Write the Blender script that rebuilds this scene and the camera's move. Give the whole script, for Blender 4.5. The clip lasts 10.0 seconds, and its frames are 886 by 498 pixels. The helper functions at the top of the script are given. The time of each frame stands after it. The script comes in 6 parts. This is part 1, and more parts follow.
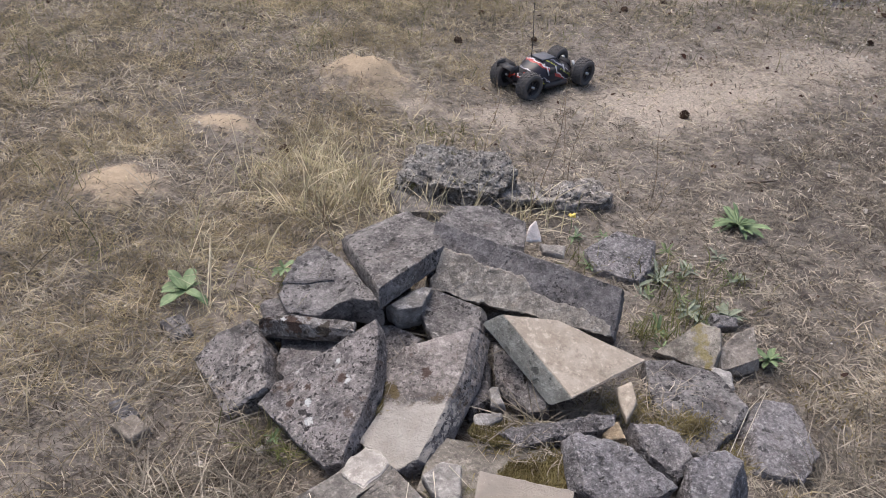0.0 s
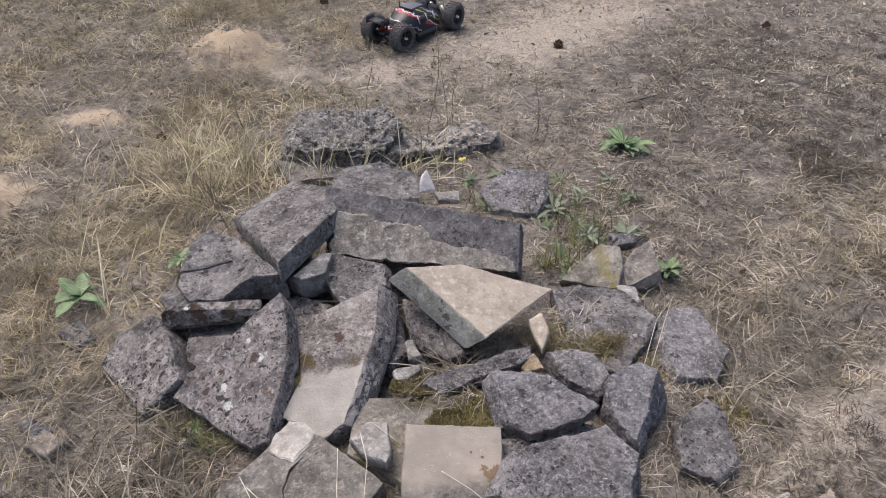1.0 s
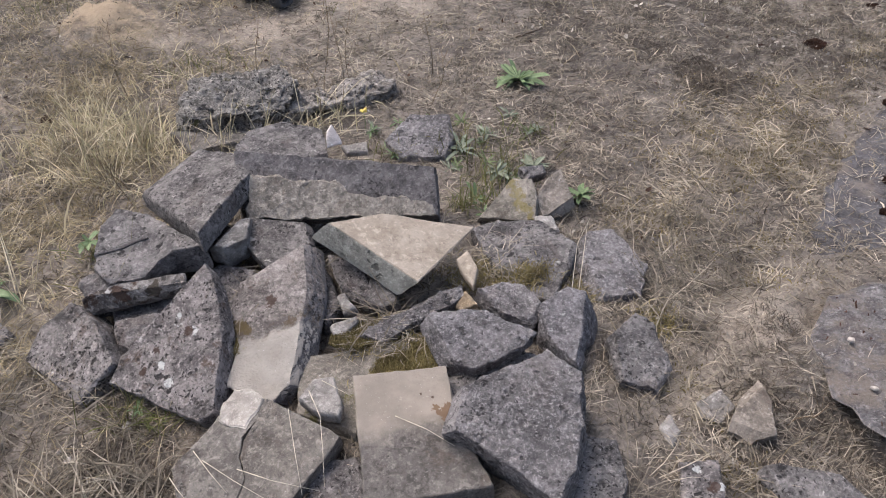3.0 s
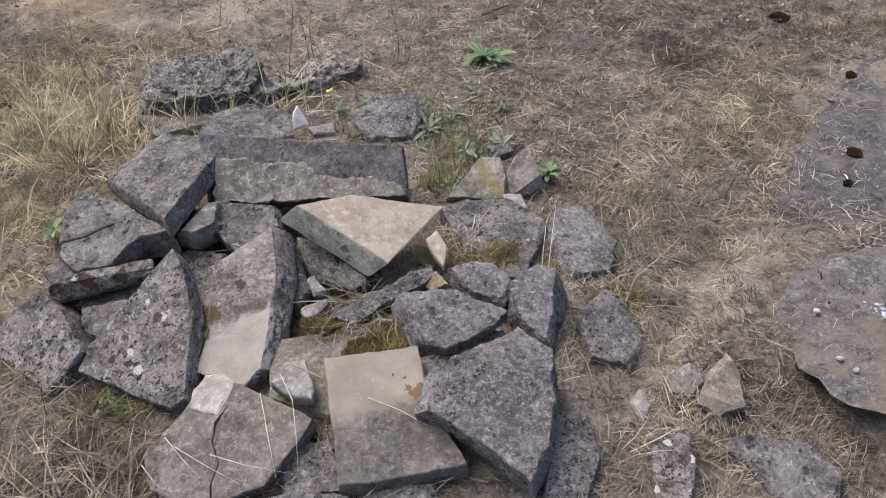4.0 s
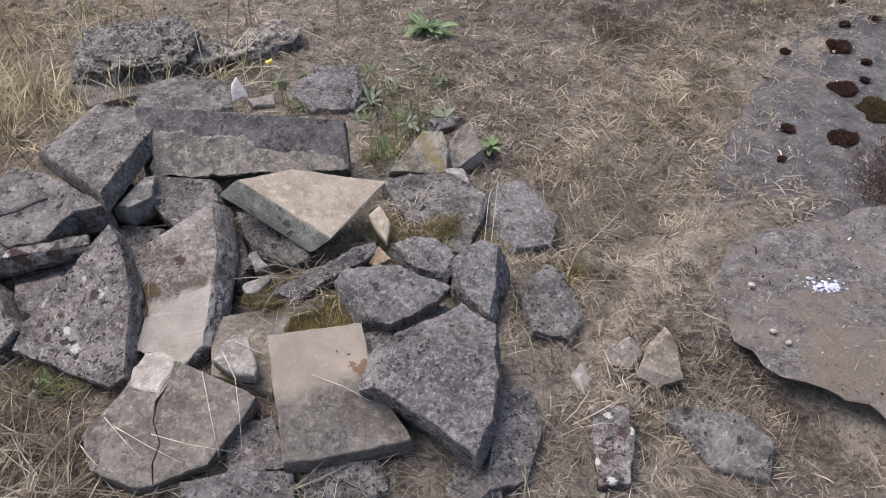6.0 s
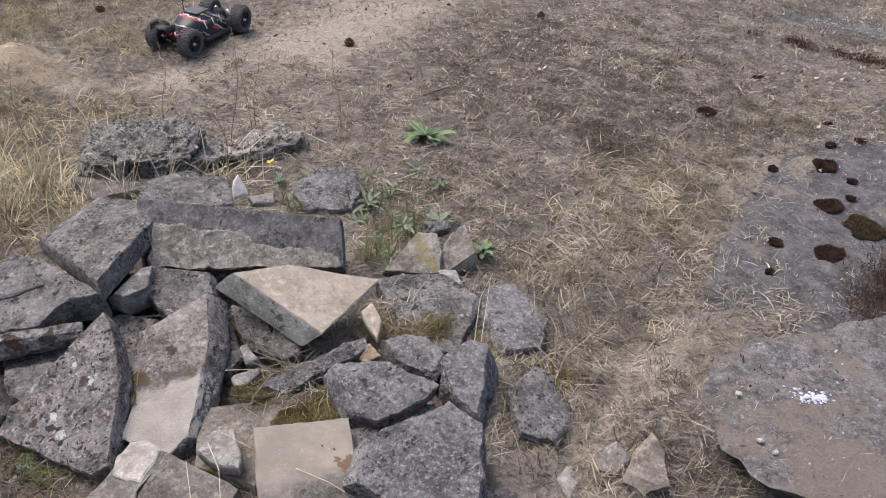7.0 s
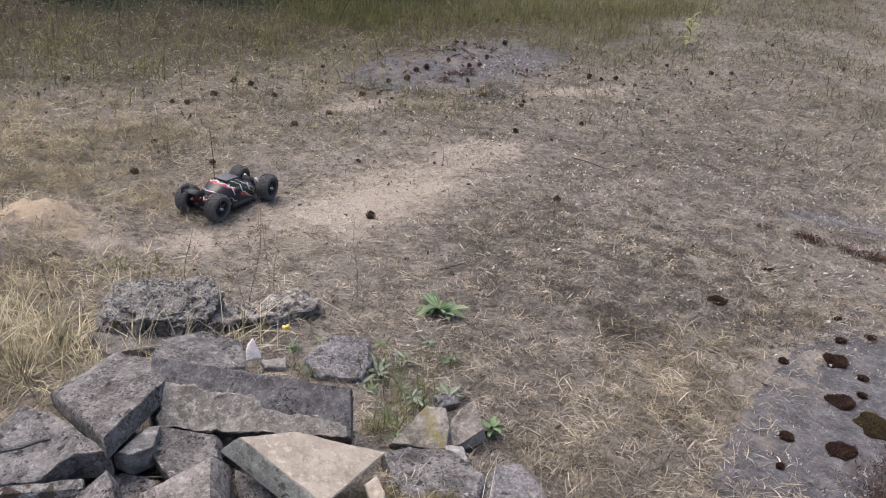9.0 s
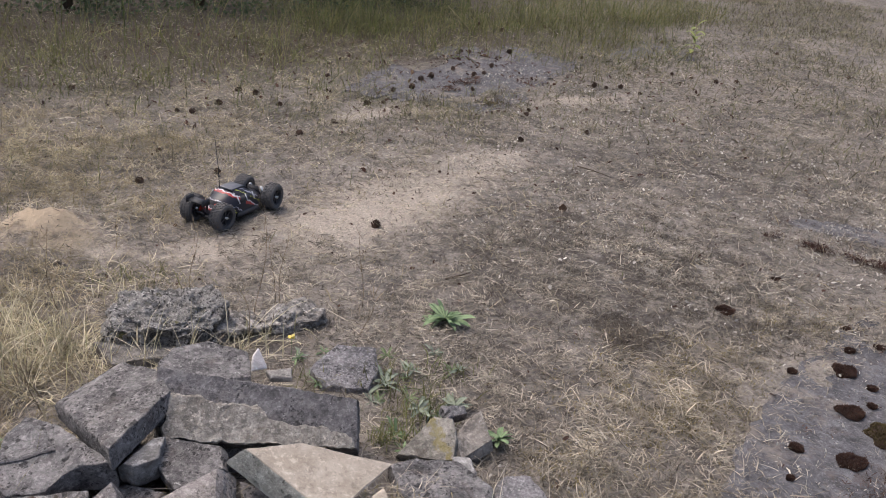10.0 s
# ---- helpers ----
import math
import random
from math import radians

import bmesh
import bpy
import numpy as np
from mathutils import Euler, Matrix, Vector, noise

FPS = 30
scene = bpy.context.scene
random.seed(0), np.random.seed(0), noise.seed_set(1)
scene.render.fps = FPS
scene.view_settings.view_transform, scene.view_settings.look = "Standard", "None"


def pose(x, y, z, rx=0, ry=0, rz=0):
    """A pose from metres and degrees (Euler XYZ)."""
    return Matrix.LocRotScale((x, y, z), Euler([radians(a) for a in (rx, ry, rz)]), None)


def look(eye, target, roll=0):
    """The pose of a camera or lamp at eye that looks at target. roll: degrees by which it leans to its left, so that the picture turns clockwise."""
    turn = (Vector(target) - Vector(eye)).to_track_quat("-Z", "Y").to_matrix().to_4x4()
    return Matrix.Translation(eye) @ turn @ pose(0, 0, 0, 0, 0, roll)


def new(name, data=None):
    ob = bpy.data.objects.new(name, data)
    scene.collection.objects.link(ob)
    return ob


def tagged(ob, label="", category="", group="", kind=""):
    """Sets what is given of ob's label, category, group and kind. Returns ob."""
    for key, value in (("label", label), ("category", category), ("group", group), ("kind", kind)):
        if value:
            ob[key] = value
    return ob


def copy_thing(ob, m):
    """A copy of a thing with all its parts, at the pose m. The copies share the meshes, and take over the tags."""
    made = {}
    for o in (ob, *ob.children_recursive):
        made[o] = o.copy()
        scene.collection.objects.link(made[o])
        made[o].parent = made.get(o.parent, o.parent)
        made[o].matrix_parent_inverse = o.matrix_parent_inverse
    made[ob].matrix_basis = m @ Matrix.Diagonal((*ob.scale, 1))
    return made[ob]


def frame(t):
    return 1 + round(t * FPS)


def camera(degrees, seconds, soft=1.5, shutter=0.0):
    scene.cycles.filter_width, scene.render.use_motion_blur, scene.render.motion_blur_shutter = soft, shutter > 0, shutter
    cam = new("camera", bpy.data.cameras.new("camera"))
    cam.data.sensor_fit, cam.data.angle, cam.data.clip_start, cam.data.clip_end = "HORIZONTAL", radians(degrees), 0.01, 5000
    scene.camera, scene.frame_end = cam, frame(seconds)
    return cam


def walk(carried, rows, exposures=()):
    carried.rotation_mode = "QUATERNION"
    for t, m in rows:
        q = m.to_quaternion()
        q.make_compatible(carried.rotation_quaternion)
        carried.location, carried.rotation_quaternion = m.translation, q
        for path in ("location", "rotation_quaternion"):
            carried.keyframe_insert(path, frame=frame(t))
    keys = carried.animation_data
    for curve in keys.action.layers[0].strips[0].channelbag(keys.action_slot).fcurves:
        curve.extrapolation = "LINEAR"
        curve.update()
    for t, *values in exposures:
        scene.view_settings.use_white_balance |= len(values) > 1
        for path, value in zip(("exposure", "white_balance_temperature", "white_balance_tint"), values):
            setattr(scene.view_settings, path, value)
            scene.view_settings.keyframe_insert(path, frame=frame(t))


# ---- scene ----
cam = camera(50.51, 10.0, soft=1.0)
PATH = [
    (0.0, pose(0.0731, 0.0293, 1.4937, 57.044, -5.037, 3.256)),
    (0.5, pose(0.1029, 0.0289, 1.5045, 57.138, -1.286, -0.882)),
    (1.0, pose(0.1050, 0.0304, 1.4825, 55.006, -0.513, -6.369)),
    (1.5, pose(0.0739, 0.0368, 1.4986, 53.841, -0.419, -10.233)),
    (2.0, pose(0.0450, 0.0275, 1.4963, 53.578, 0.706, -12.726)),
    (2.5, pose(0.0339, 0.0221, 1.4870, 52.789, 0.929, -14.241)),
    (2.7, pose(0.0256, 0.0223, 1.4819, 52.530, 0.991, -14.917)),
    (3.8, pose(0.0249, 0.0263, 1.4829, 50.860, 0.844, -17.632)),
    (4.0, pose(0.0296, 0.0262, 1.4836, 50.710, 0.814, -17.958)),
    (4.5, pose(0.0294, 0.0283, 1.4806, 50.231, 0.540, -18.985)),
    (5.0, pose(0.0357, 0.0264, 1.4768, 49.626, 1.142, -20.484)),
    (5.2, pose(0.0284, 0.0309, 1.4749, 49.261, 0.830, -21.081)),
    (6.3, pose(0.0219, 0.0411, 1.5035, 48.922, -2.663, -20.329)),
    (6.5, pose(0.0227, 0.0310, 1.5057, 51.918, -2.878, -20.048)),
    (7.0, pose(0.0193, 0.0012, 1.4961, 55.425, -3.192, -19.913)),
    (7.5, pose(0.0137, 0.0099, 1.5208, 57.575, -5.616, -18.414)),
    (7.7, pose(0.0130, 0.0011, 1.5249, 60.613, -5.430, -18.584)),
    (8.0, pose(0.0082, -0.0142, 1.5238, 63.693, -5.505, -18.354)),
    (8.5, pose(0.0053, -0.0178, 1.5224, 65.141, -5.581, -18.177)),
    (9.0, pose(0.0042, -0.0181, 1.5212, 65.644, -5.609, -17.809)),
    (9.5, pose(0.0029, -0.0126, 1.5209, 65.916, -5.649, -17.507)),
    (10.0, pose(-0.0000, -0.0000, 1.5164, 66.139, -5.525, -17.631)),
]
walk(cam, PATH, exposures=[(0, 0.71, 6270, 11), (2.5, 0.68, 6270, 11), (4, 0.66, 6270, 11), (5.2, 0.65, 6270, 11), (7, 0.71, 6270, 11), (8.3, 0.8, 6270, 11), (9.5, 0.8, 6270, 11), (10, 0.67, 6270, 11)])

world = bpy.data.worlds.new("world")
scene.world = world
world.use_nodes = True
_wn = world.node_tree.nodes
sky = _wn.new("ShaderNodeTexSky")
sky.sky_type, sky.sun_disc = "NISHITA", False
sky.sun_elevation, sky.sun_rotation = radians(61), radians(318)
sky.air_density, sky.dust_density, sky.ozone_density = 1.0, 6.0, 0.4
world.node_tree.links.new(sky.outputs[0], _wn["Background"].inputs[0])
_wn["Background"].inputs[1].default_value = 0.14

sun = new("sun", bpy.data.lights.new("sun", "SUN"))
sun.data.energy, sun.data.angle, sun.data.color = 1.1, radians(45), (1.0, 0.95, 0.88)
sun.matrix_world = look((-3.3, 3.67, 9.0), (0, 0, 0))

# ---- materials ----
class Mat:
    """A node material with a few short helpers."""
    def __init__(self, name, rough=0.9):
        self.m = bpy.data.materials.new(name)
        self.m.use_nodes = True
        self.nt = self.m.node_tree
        self.b = self.nt.nodes["Principled BSDF"]
        self.b.inputs["Roughness"].default_value = rough
        self.b.inputs["Specular IOR Level"].default_value = 0.25
        self.co = self.add("ShaderNodeTexCoord").outputs["Object"]

    def add(self, kind, **sets):
        n = self.nt.nodes.new(kind)
        if "operation" in sets:
            n.operation = sets["operation"]
        if "data_type" in sets:
            n.data_type = sets["data_type"]
        if "blend_type" in sets:
            n.blend_type = sets["blend_type"]
        if "feature" in sets:
            n.feature = sets["feature"]
        if "interpolation_type" in sets:
            n.interpolation_type = sets["interpolation_type"]
        if "attribute_name" in sets:
            n.attribute_name = sets["attribute_name"]
        return n

    def to(self, a, b):
        if hasattr(a, "is_linked"):
            self.nt.links.new(a, b)
        else:
            b.default_value = a

    def noise(self, scale, detail=4.0, rough=0.6, co=None, warp=0.0):
        n = self.add("ShaderNodeTexNoise")
        self.to(co or self.co, n.inputs["Vector"])
        n.inputs["Scale"].default_value, n.inputs["Detail"].default_value = scale, detail
        n.inputs["Roughness"].default_value, n.inputs["Distortion"].default_value = rough, warp
        return n.outputs["Fac"]

    def cells(self, scale, co=None, feature="F1"):
        n = self.add("ShaderNodeTexVoronoi", feature=feature)
        self.to(co or self.co, n.inputs["Vector"])
        n.inputs["Scale"].default_value = scale
        return n.outputs["Distance"]

    def step(self, value, low, high):
        n = self.add("ShaderNodeMapRange", interpolation_type="SMOOTHSTEP")
        self.to(value, n.inputs[0])
        n.inputs[1].default_value, n.inputs[2].default_value = low, high
        return n.outputs[0]

    def math(self, op, a, b=0.0):
        n = self.add("ShaderNodeMath", operation=op)
        self.to(a, n.inputs[0])
        self.to(b, n.inputs[1])
        return n.outputs[0]

    def mix(self, fac, a, b):
        n = self.add("ShaderNodeMix", data_type="RGBA")
        self.to(fac, n.inputs["Factor"])
        for v, s in ((a, n.inputs[6]), (b, n.inputs[7])):
            self.to((*v, 1.0) if isinstance(v, tuple) else v, s)
        return n.outputs[2]

    def attr(self, name):
        return self.add("ShaderNodeAttribute", attribute_name=name).outputs["Fac"]

    def axis(self, which):
        n = self.add("ShaderNodeSeparateXYZ")
        self.to(self.co, n.inputs[0])
        return n.outputs[which]

    def random(self):
        return self.add("ShaderNodeObjectInfo").outputs["Random"]

    def island(self):
        return self.add("ShaderNodeNewGeometry").outputs["Random Per Island"]

    def colour(self, value):
        self.to((*value, 1.0) if isinstance(value, tuple) else value, self.b.inputs["Base Color"])
        return self

    def bump(self, height, strength=0.5, distance=0.004):
        n = self.add("ShaderNodeBump")
        n.inputs["Strength"].default_value, n.inputs["Distance"].default_value = strength, distance
        self.to(height, n.inputs["Height"])
        self.nt.links.new(n.outputs[0], self.b.inputs["Normal"])
        return self


def stone_material(name, dark, light, pits=0.5, lichen=0.3, stain=0.2, moss=0.0, grain=0.5, pale=None, streak=None, soil=0.0, spots=(), drift=0.52):
    """Weathered concrete or stone: cloudy grey, fine aggregate, pits, lichen, brown stains, moss, and a scraped pale area."""
    k = Mat(name, 0.92)
    # every stone looks at another stretch of the pattern
    shift = k.add("ShaderNodeVectorMath", operation="ADD")
    k.to(k.co, shift.inputs[0])
    k.to(k.math("MULTIPLY", k.random(), 37.0), shift.inputs[1])
    co = shift.outputs[0]
    swirl = k.add("ShaderNodeTexNoise")
    k.to(co, swirl.inputs["Vector"])
    swirl.inputs["Scale"].default_value, swirl.inputs["Detail"].default_value = 60, 5
    bend = k.add("ShaderNodeVectorMath", operation="MULTIPLY_ADD")
    k.to(swirl.outputs["Color"], bend.inputs[0])
    bend.inputs[1].default_value = (0.034, 0.034, 0.034)
    k.to(co, bend.inputs[2])
    bent = bend.outputs[0]
    cloud = k.noise(11, 6, 0.65, co)
    fine = k.noise(130, 5, 0.8, co)
    mid = k.noise(46 if grain < 0.9 else 85, 6, 0.75, co, 0.3)
    agg = k.cells(170, bent)
    col = k.mix(k.step(cloud, 0.34, 0.66), dark, light)
    col = k.mix(k.math("MULTIPLY", k.step(mid, 0.46, 0.33), 0.35 + 0.4 * grain), col, tuple(c * 0.48 for c in dark))
    col = k.mix(k.math("MULTIPLY", k.step(mid, 0.53, 0.64), 0.35 + 0.35 * grain), col, tuple(min(1, c * 1.75) for c in light))
    col = k.mix(k.math("MULTIPLY", k.step(fine, 0.52, 0.64), 0.55 * grain), col, tuple(min(1, c * 2.0) for c in light))
    col = k.mix(k.math("MULTIPLY", k.step(fine, 0.47, 0.32), 0.75 * grain), col, tuple(c * 0.3 for c in dark))
    if stain:
        col = k.mix(k.math("MULTIPLY", k.step(k.noise(10, 6, 0.75, co, 0.5), 0.55, 0.63), stain), col, (0.07, 0.046, 0.033))
        col = k.mix(k.math("MULTIPLY", k.step(k.noise(27, 6, 0.75, co, 0.3), 0.56, 0.62), min(1, 0.3 + stain * 0.6)), col, tuple(0.4 * c for c in dark))
    # sooty weathering in blotches
    soot = k.math("MULTIPLY", k.step(k.noise(21, 7, 0.78, co, 0.8), 0.5, 0.6), 0.7 * grain if grain < 0.85 else 0.22)
    col = k.mix(soot, col, tuple(0.42 * c for c in dark))
    scraped = 0.0
    if pale:
        where, low, high, tint, soft = pale
        edge = k.math("ADD", k.axis(where), k.math("MULTIPLY", k.math("SUBTRACT", k.noise(15, 6, 0.7, co), 0.5), 0.1))
        smooth = k.mix(k.step(k.noise(9, 6, 0.65, co), 0.35, 0.68), tint, tuple(c * 0.72 for c in tint))
        smooth = k.mix(k.math("MULTIPLY", k.step(k.noise(95, 4, 0.7, co), 0.58, 0.72), 0.35), smooth, tuple(c * 0.5 for c in tint))
        smooth = k.mix(k.math("MULTIPLY", k.step(k.noise(30, 6, 0.75, co), 0.62, 0.7), 0.5), smooth, tuple(min(1, c * 1.35) for c in tint))
        scraped = k.step(edge, low, high)
        col = k.mix(scraped, col, smooth)
        band = k.math("MULTIPLY", k.step(k.math("ABSOLUTE", k.math("SUBTRACT", edge, low)), 0.03, 0.0), k.step(mid, 0.48, 0.58))
        col = k.mix(k.math("MULTIPLY", band, soft), col, (0.085, 0.062, 0.038))
    intact = k.math("SUBTRACT", 1.0, scraped)
    where = k.step(k.noise(8, 4, 0.6, co), 0.66 - 0.3 * pits, 0.78 - 0.3 * pits)
    pit = k.math("MULTIPLY", k.step(k.cells(95, bent), 0.33, 0.22), where)
    if pits > 0.45:
        hole = k.math("MULTIPLY", k.step(k.cells(44, bent), 0.27, 0.17), k.step(k.noise(13, 4, 0.65, co), 0.58 - 0.1 * pits, 0.66 - 0.1 * pits))
        crater = k.math("MULTIPLY", k.step(k.cells(24, bent), 0.25, 0.17), k.step(k.noise(9, 4, 0.65, co), 0.56 - 0.08 * pits, 0.62 - 0.08 * pits))
        pit = k.math("MAXIMUM", k.math("MAXIMUM", pit, hole), crater)
    pit = k.math("MULTIPLY", pit, intact)
    if pits:
        col = k.mix(k.math("MULTIPLY", pit, min(0.9, 0.5 + 0.4 * pits)), col, tuple(c * 0.25 for c in dark))
    if lichen:
        # irregular pale crust in loose groups
        near = k.step(k.noise(7, 4, 0.6, co), 0.6 - 0.12 * lichen, 0.68 - 0.12 * lichen)
        spot = k.math("MULTIPLY", k.step(k.noise(58, 6, 0.72, co, 0.5), 0.61, 0.645), near)
        col = k.mix(k.math("MULTIPLY", k.math("MULTIPLY", spot, intact), min(0.9, 0.5 + 0.4 * lichen)), col, (0.46, 0.45, 0.425))
        crust = k.math("MULTIPLY", k.step(k.noise(24, 6, 0.75, co, 0.6), 0.58, 0.66), 0.2 + 0.3 * lichen)
        col = k.mix(k.math("MULTIPLY", crust, intact), col, tuple(min(1, c * 1.5) for c in light))
    speck = k.math("MULTIPLY", k.step(k.noise(210, 3, 0.7, co), 0.66, 0.7), k.step(k.noise(12, 4, 0.6, co), 0.42, 0.6))
    col = k.mix(k.math("MULTIPLY", speck, 0.5 + 0.3 * grain), col, (0.52, 0.51, 0.49))
    worn = k.step(k.add("ShaderNodeNewGeometry").outputs["Pointiness"], 0.52, 0.6)
    col = k.mix(k.math("MULTIPLY", worn, 0.4), col, tuple(min(1, c * 1.45) for c in light))
    # single spots of lichen and rusty moss
    for x, y, r, tint in spots:
        d = k.add("ShaderNodeVectorMath", operation="DISTANCE")
        k.to(k.co, d.inputs[0])
        d.inputs[1].default_value = (x, y, 0)
        rim = k.math("ADD", d.outputs["Value"], k.math("MULTIPLY", k.math("SUBTRACT", k.noise(0.55 / r, 6, 0.75, co, 0.6), 0.5), 4.5 * r))
        col = k.mix(k.math("MULTIPLY", k.step(rim, r, 0.75 * r), 0.9), col, tint)
    if streak:
        band = k.math("ADD", k.axis(0), k.math("MULTIPLY", k.math("SUBTRACT", k.noise(26, 5, 0.7, co), 0.5), 0.12))
        band = k.math("ABSOLUTE", k.math("SUBTRACT", band, streak))
        col = k.mix(k.math("MULTIPLY", k.step(band, 0.018, 0.003), 0.6), col, (0.16, 0.13, 0.03))
    if moss:
        green = k.step(k.noise(12, 6, 0.75, co), 0.62 - 0.25 * moss, 0.7 - 0.2 * moss)
        col = k.mix(k.math("MULTIPLY", green, 0.85), col, k.mix(fine, (0.05, 0.05, 0.012), (0.15, 0.13, 0.03)))
    if soil:
        dirt = k.step(k.noise(4.5, 7, 0.75, co), drift, drift + 0.12)
        col = k.mix(k.math("MULTIPLY", dirt, soil), col, k.mix(fine, (0.1, 0.082, 0.068), (0.25, 0.21, 0.178)))
    # each stone a little warmer or cooler
    tone = k.mix(k.random(), (1.08, 1.1, 1.14), (1.15, 1.14, 1.125))
    both = k.add("ShaderNodeMix", data_type="RGBA", blend_type="MULTIPLY")
    both.inputs["Factor"].default_value = 1.0
    k.to(col, both.inputs[6])
    k.to(tone, both.inputs[7])
    k.colour(both.outputs[2])
    h = k.math("ADD", k.math("MULTIPLY", fine, 0.5 * grain + 0.15), k.math("MULTIPLY", mid, 1.1 * grain))
    h = k.math("MULTIPLY", h, k.math("SUBTRACT", 1.0, k.math("MULTIPLY", scraped, 0.75)))
    h = k.math("SUBTRACT", h, k.math("MULTIPLY", pit, 0.9))
    h = k.math("ADD", h, k.math("MULTIPLY", agg, 0.35 * grain))
    return k.bump(h, min(1.0, 0.4 + 0.6 * grain), 0.004 + 0.007 * grain).m


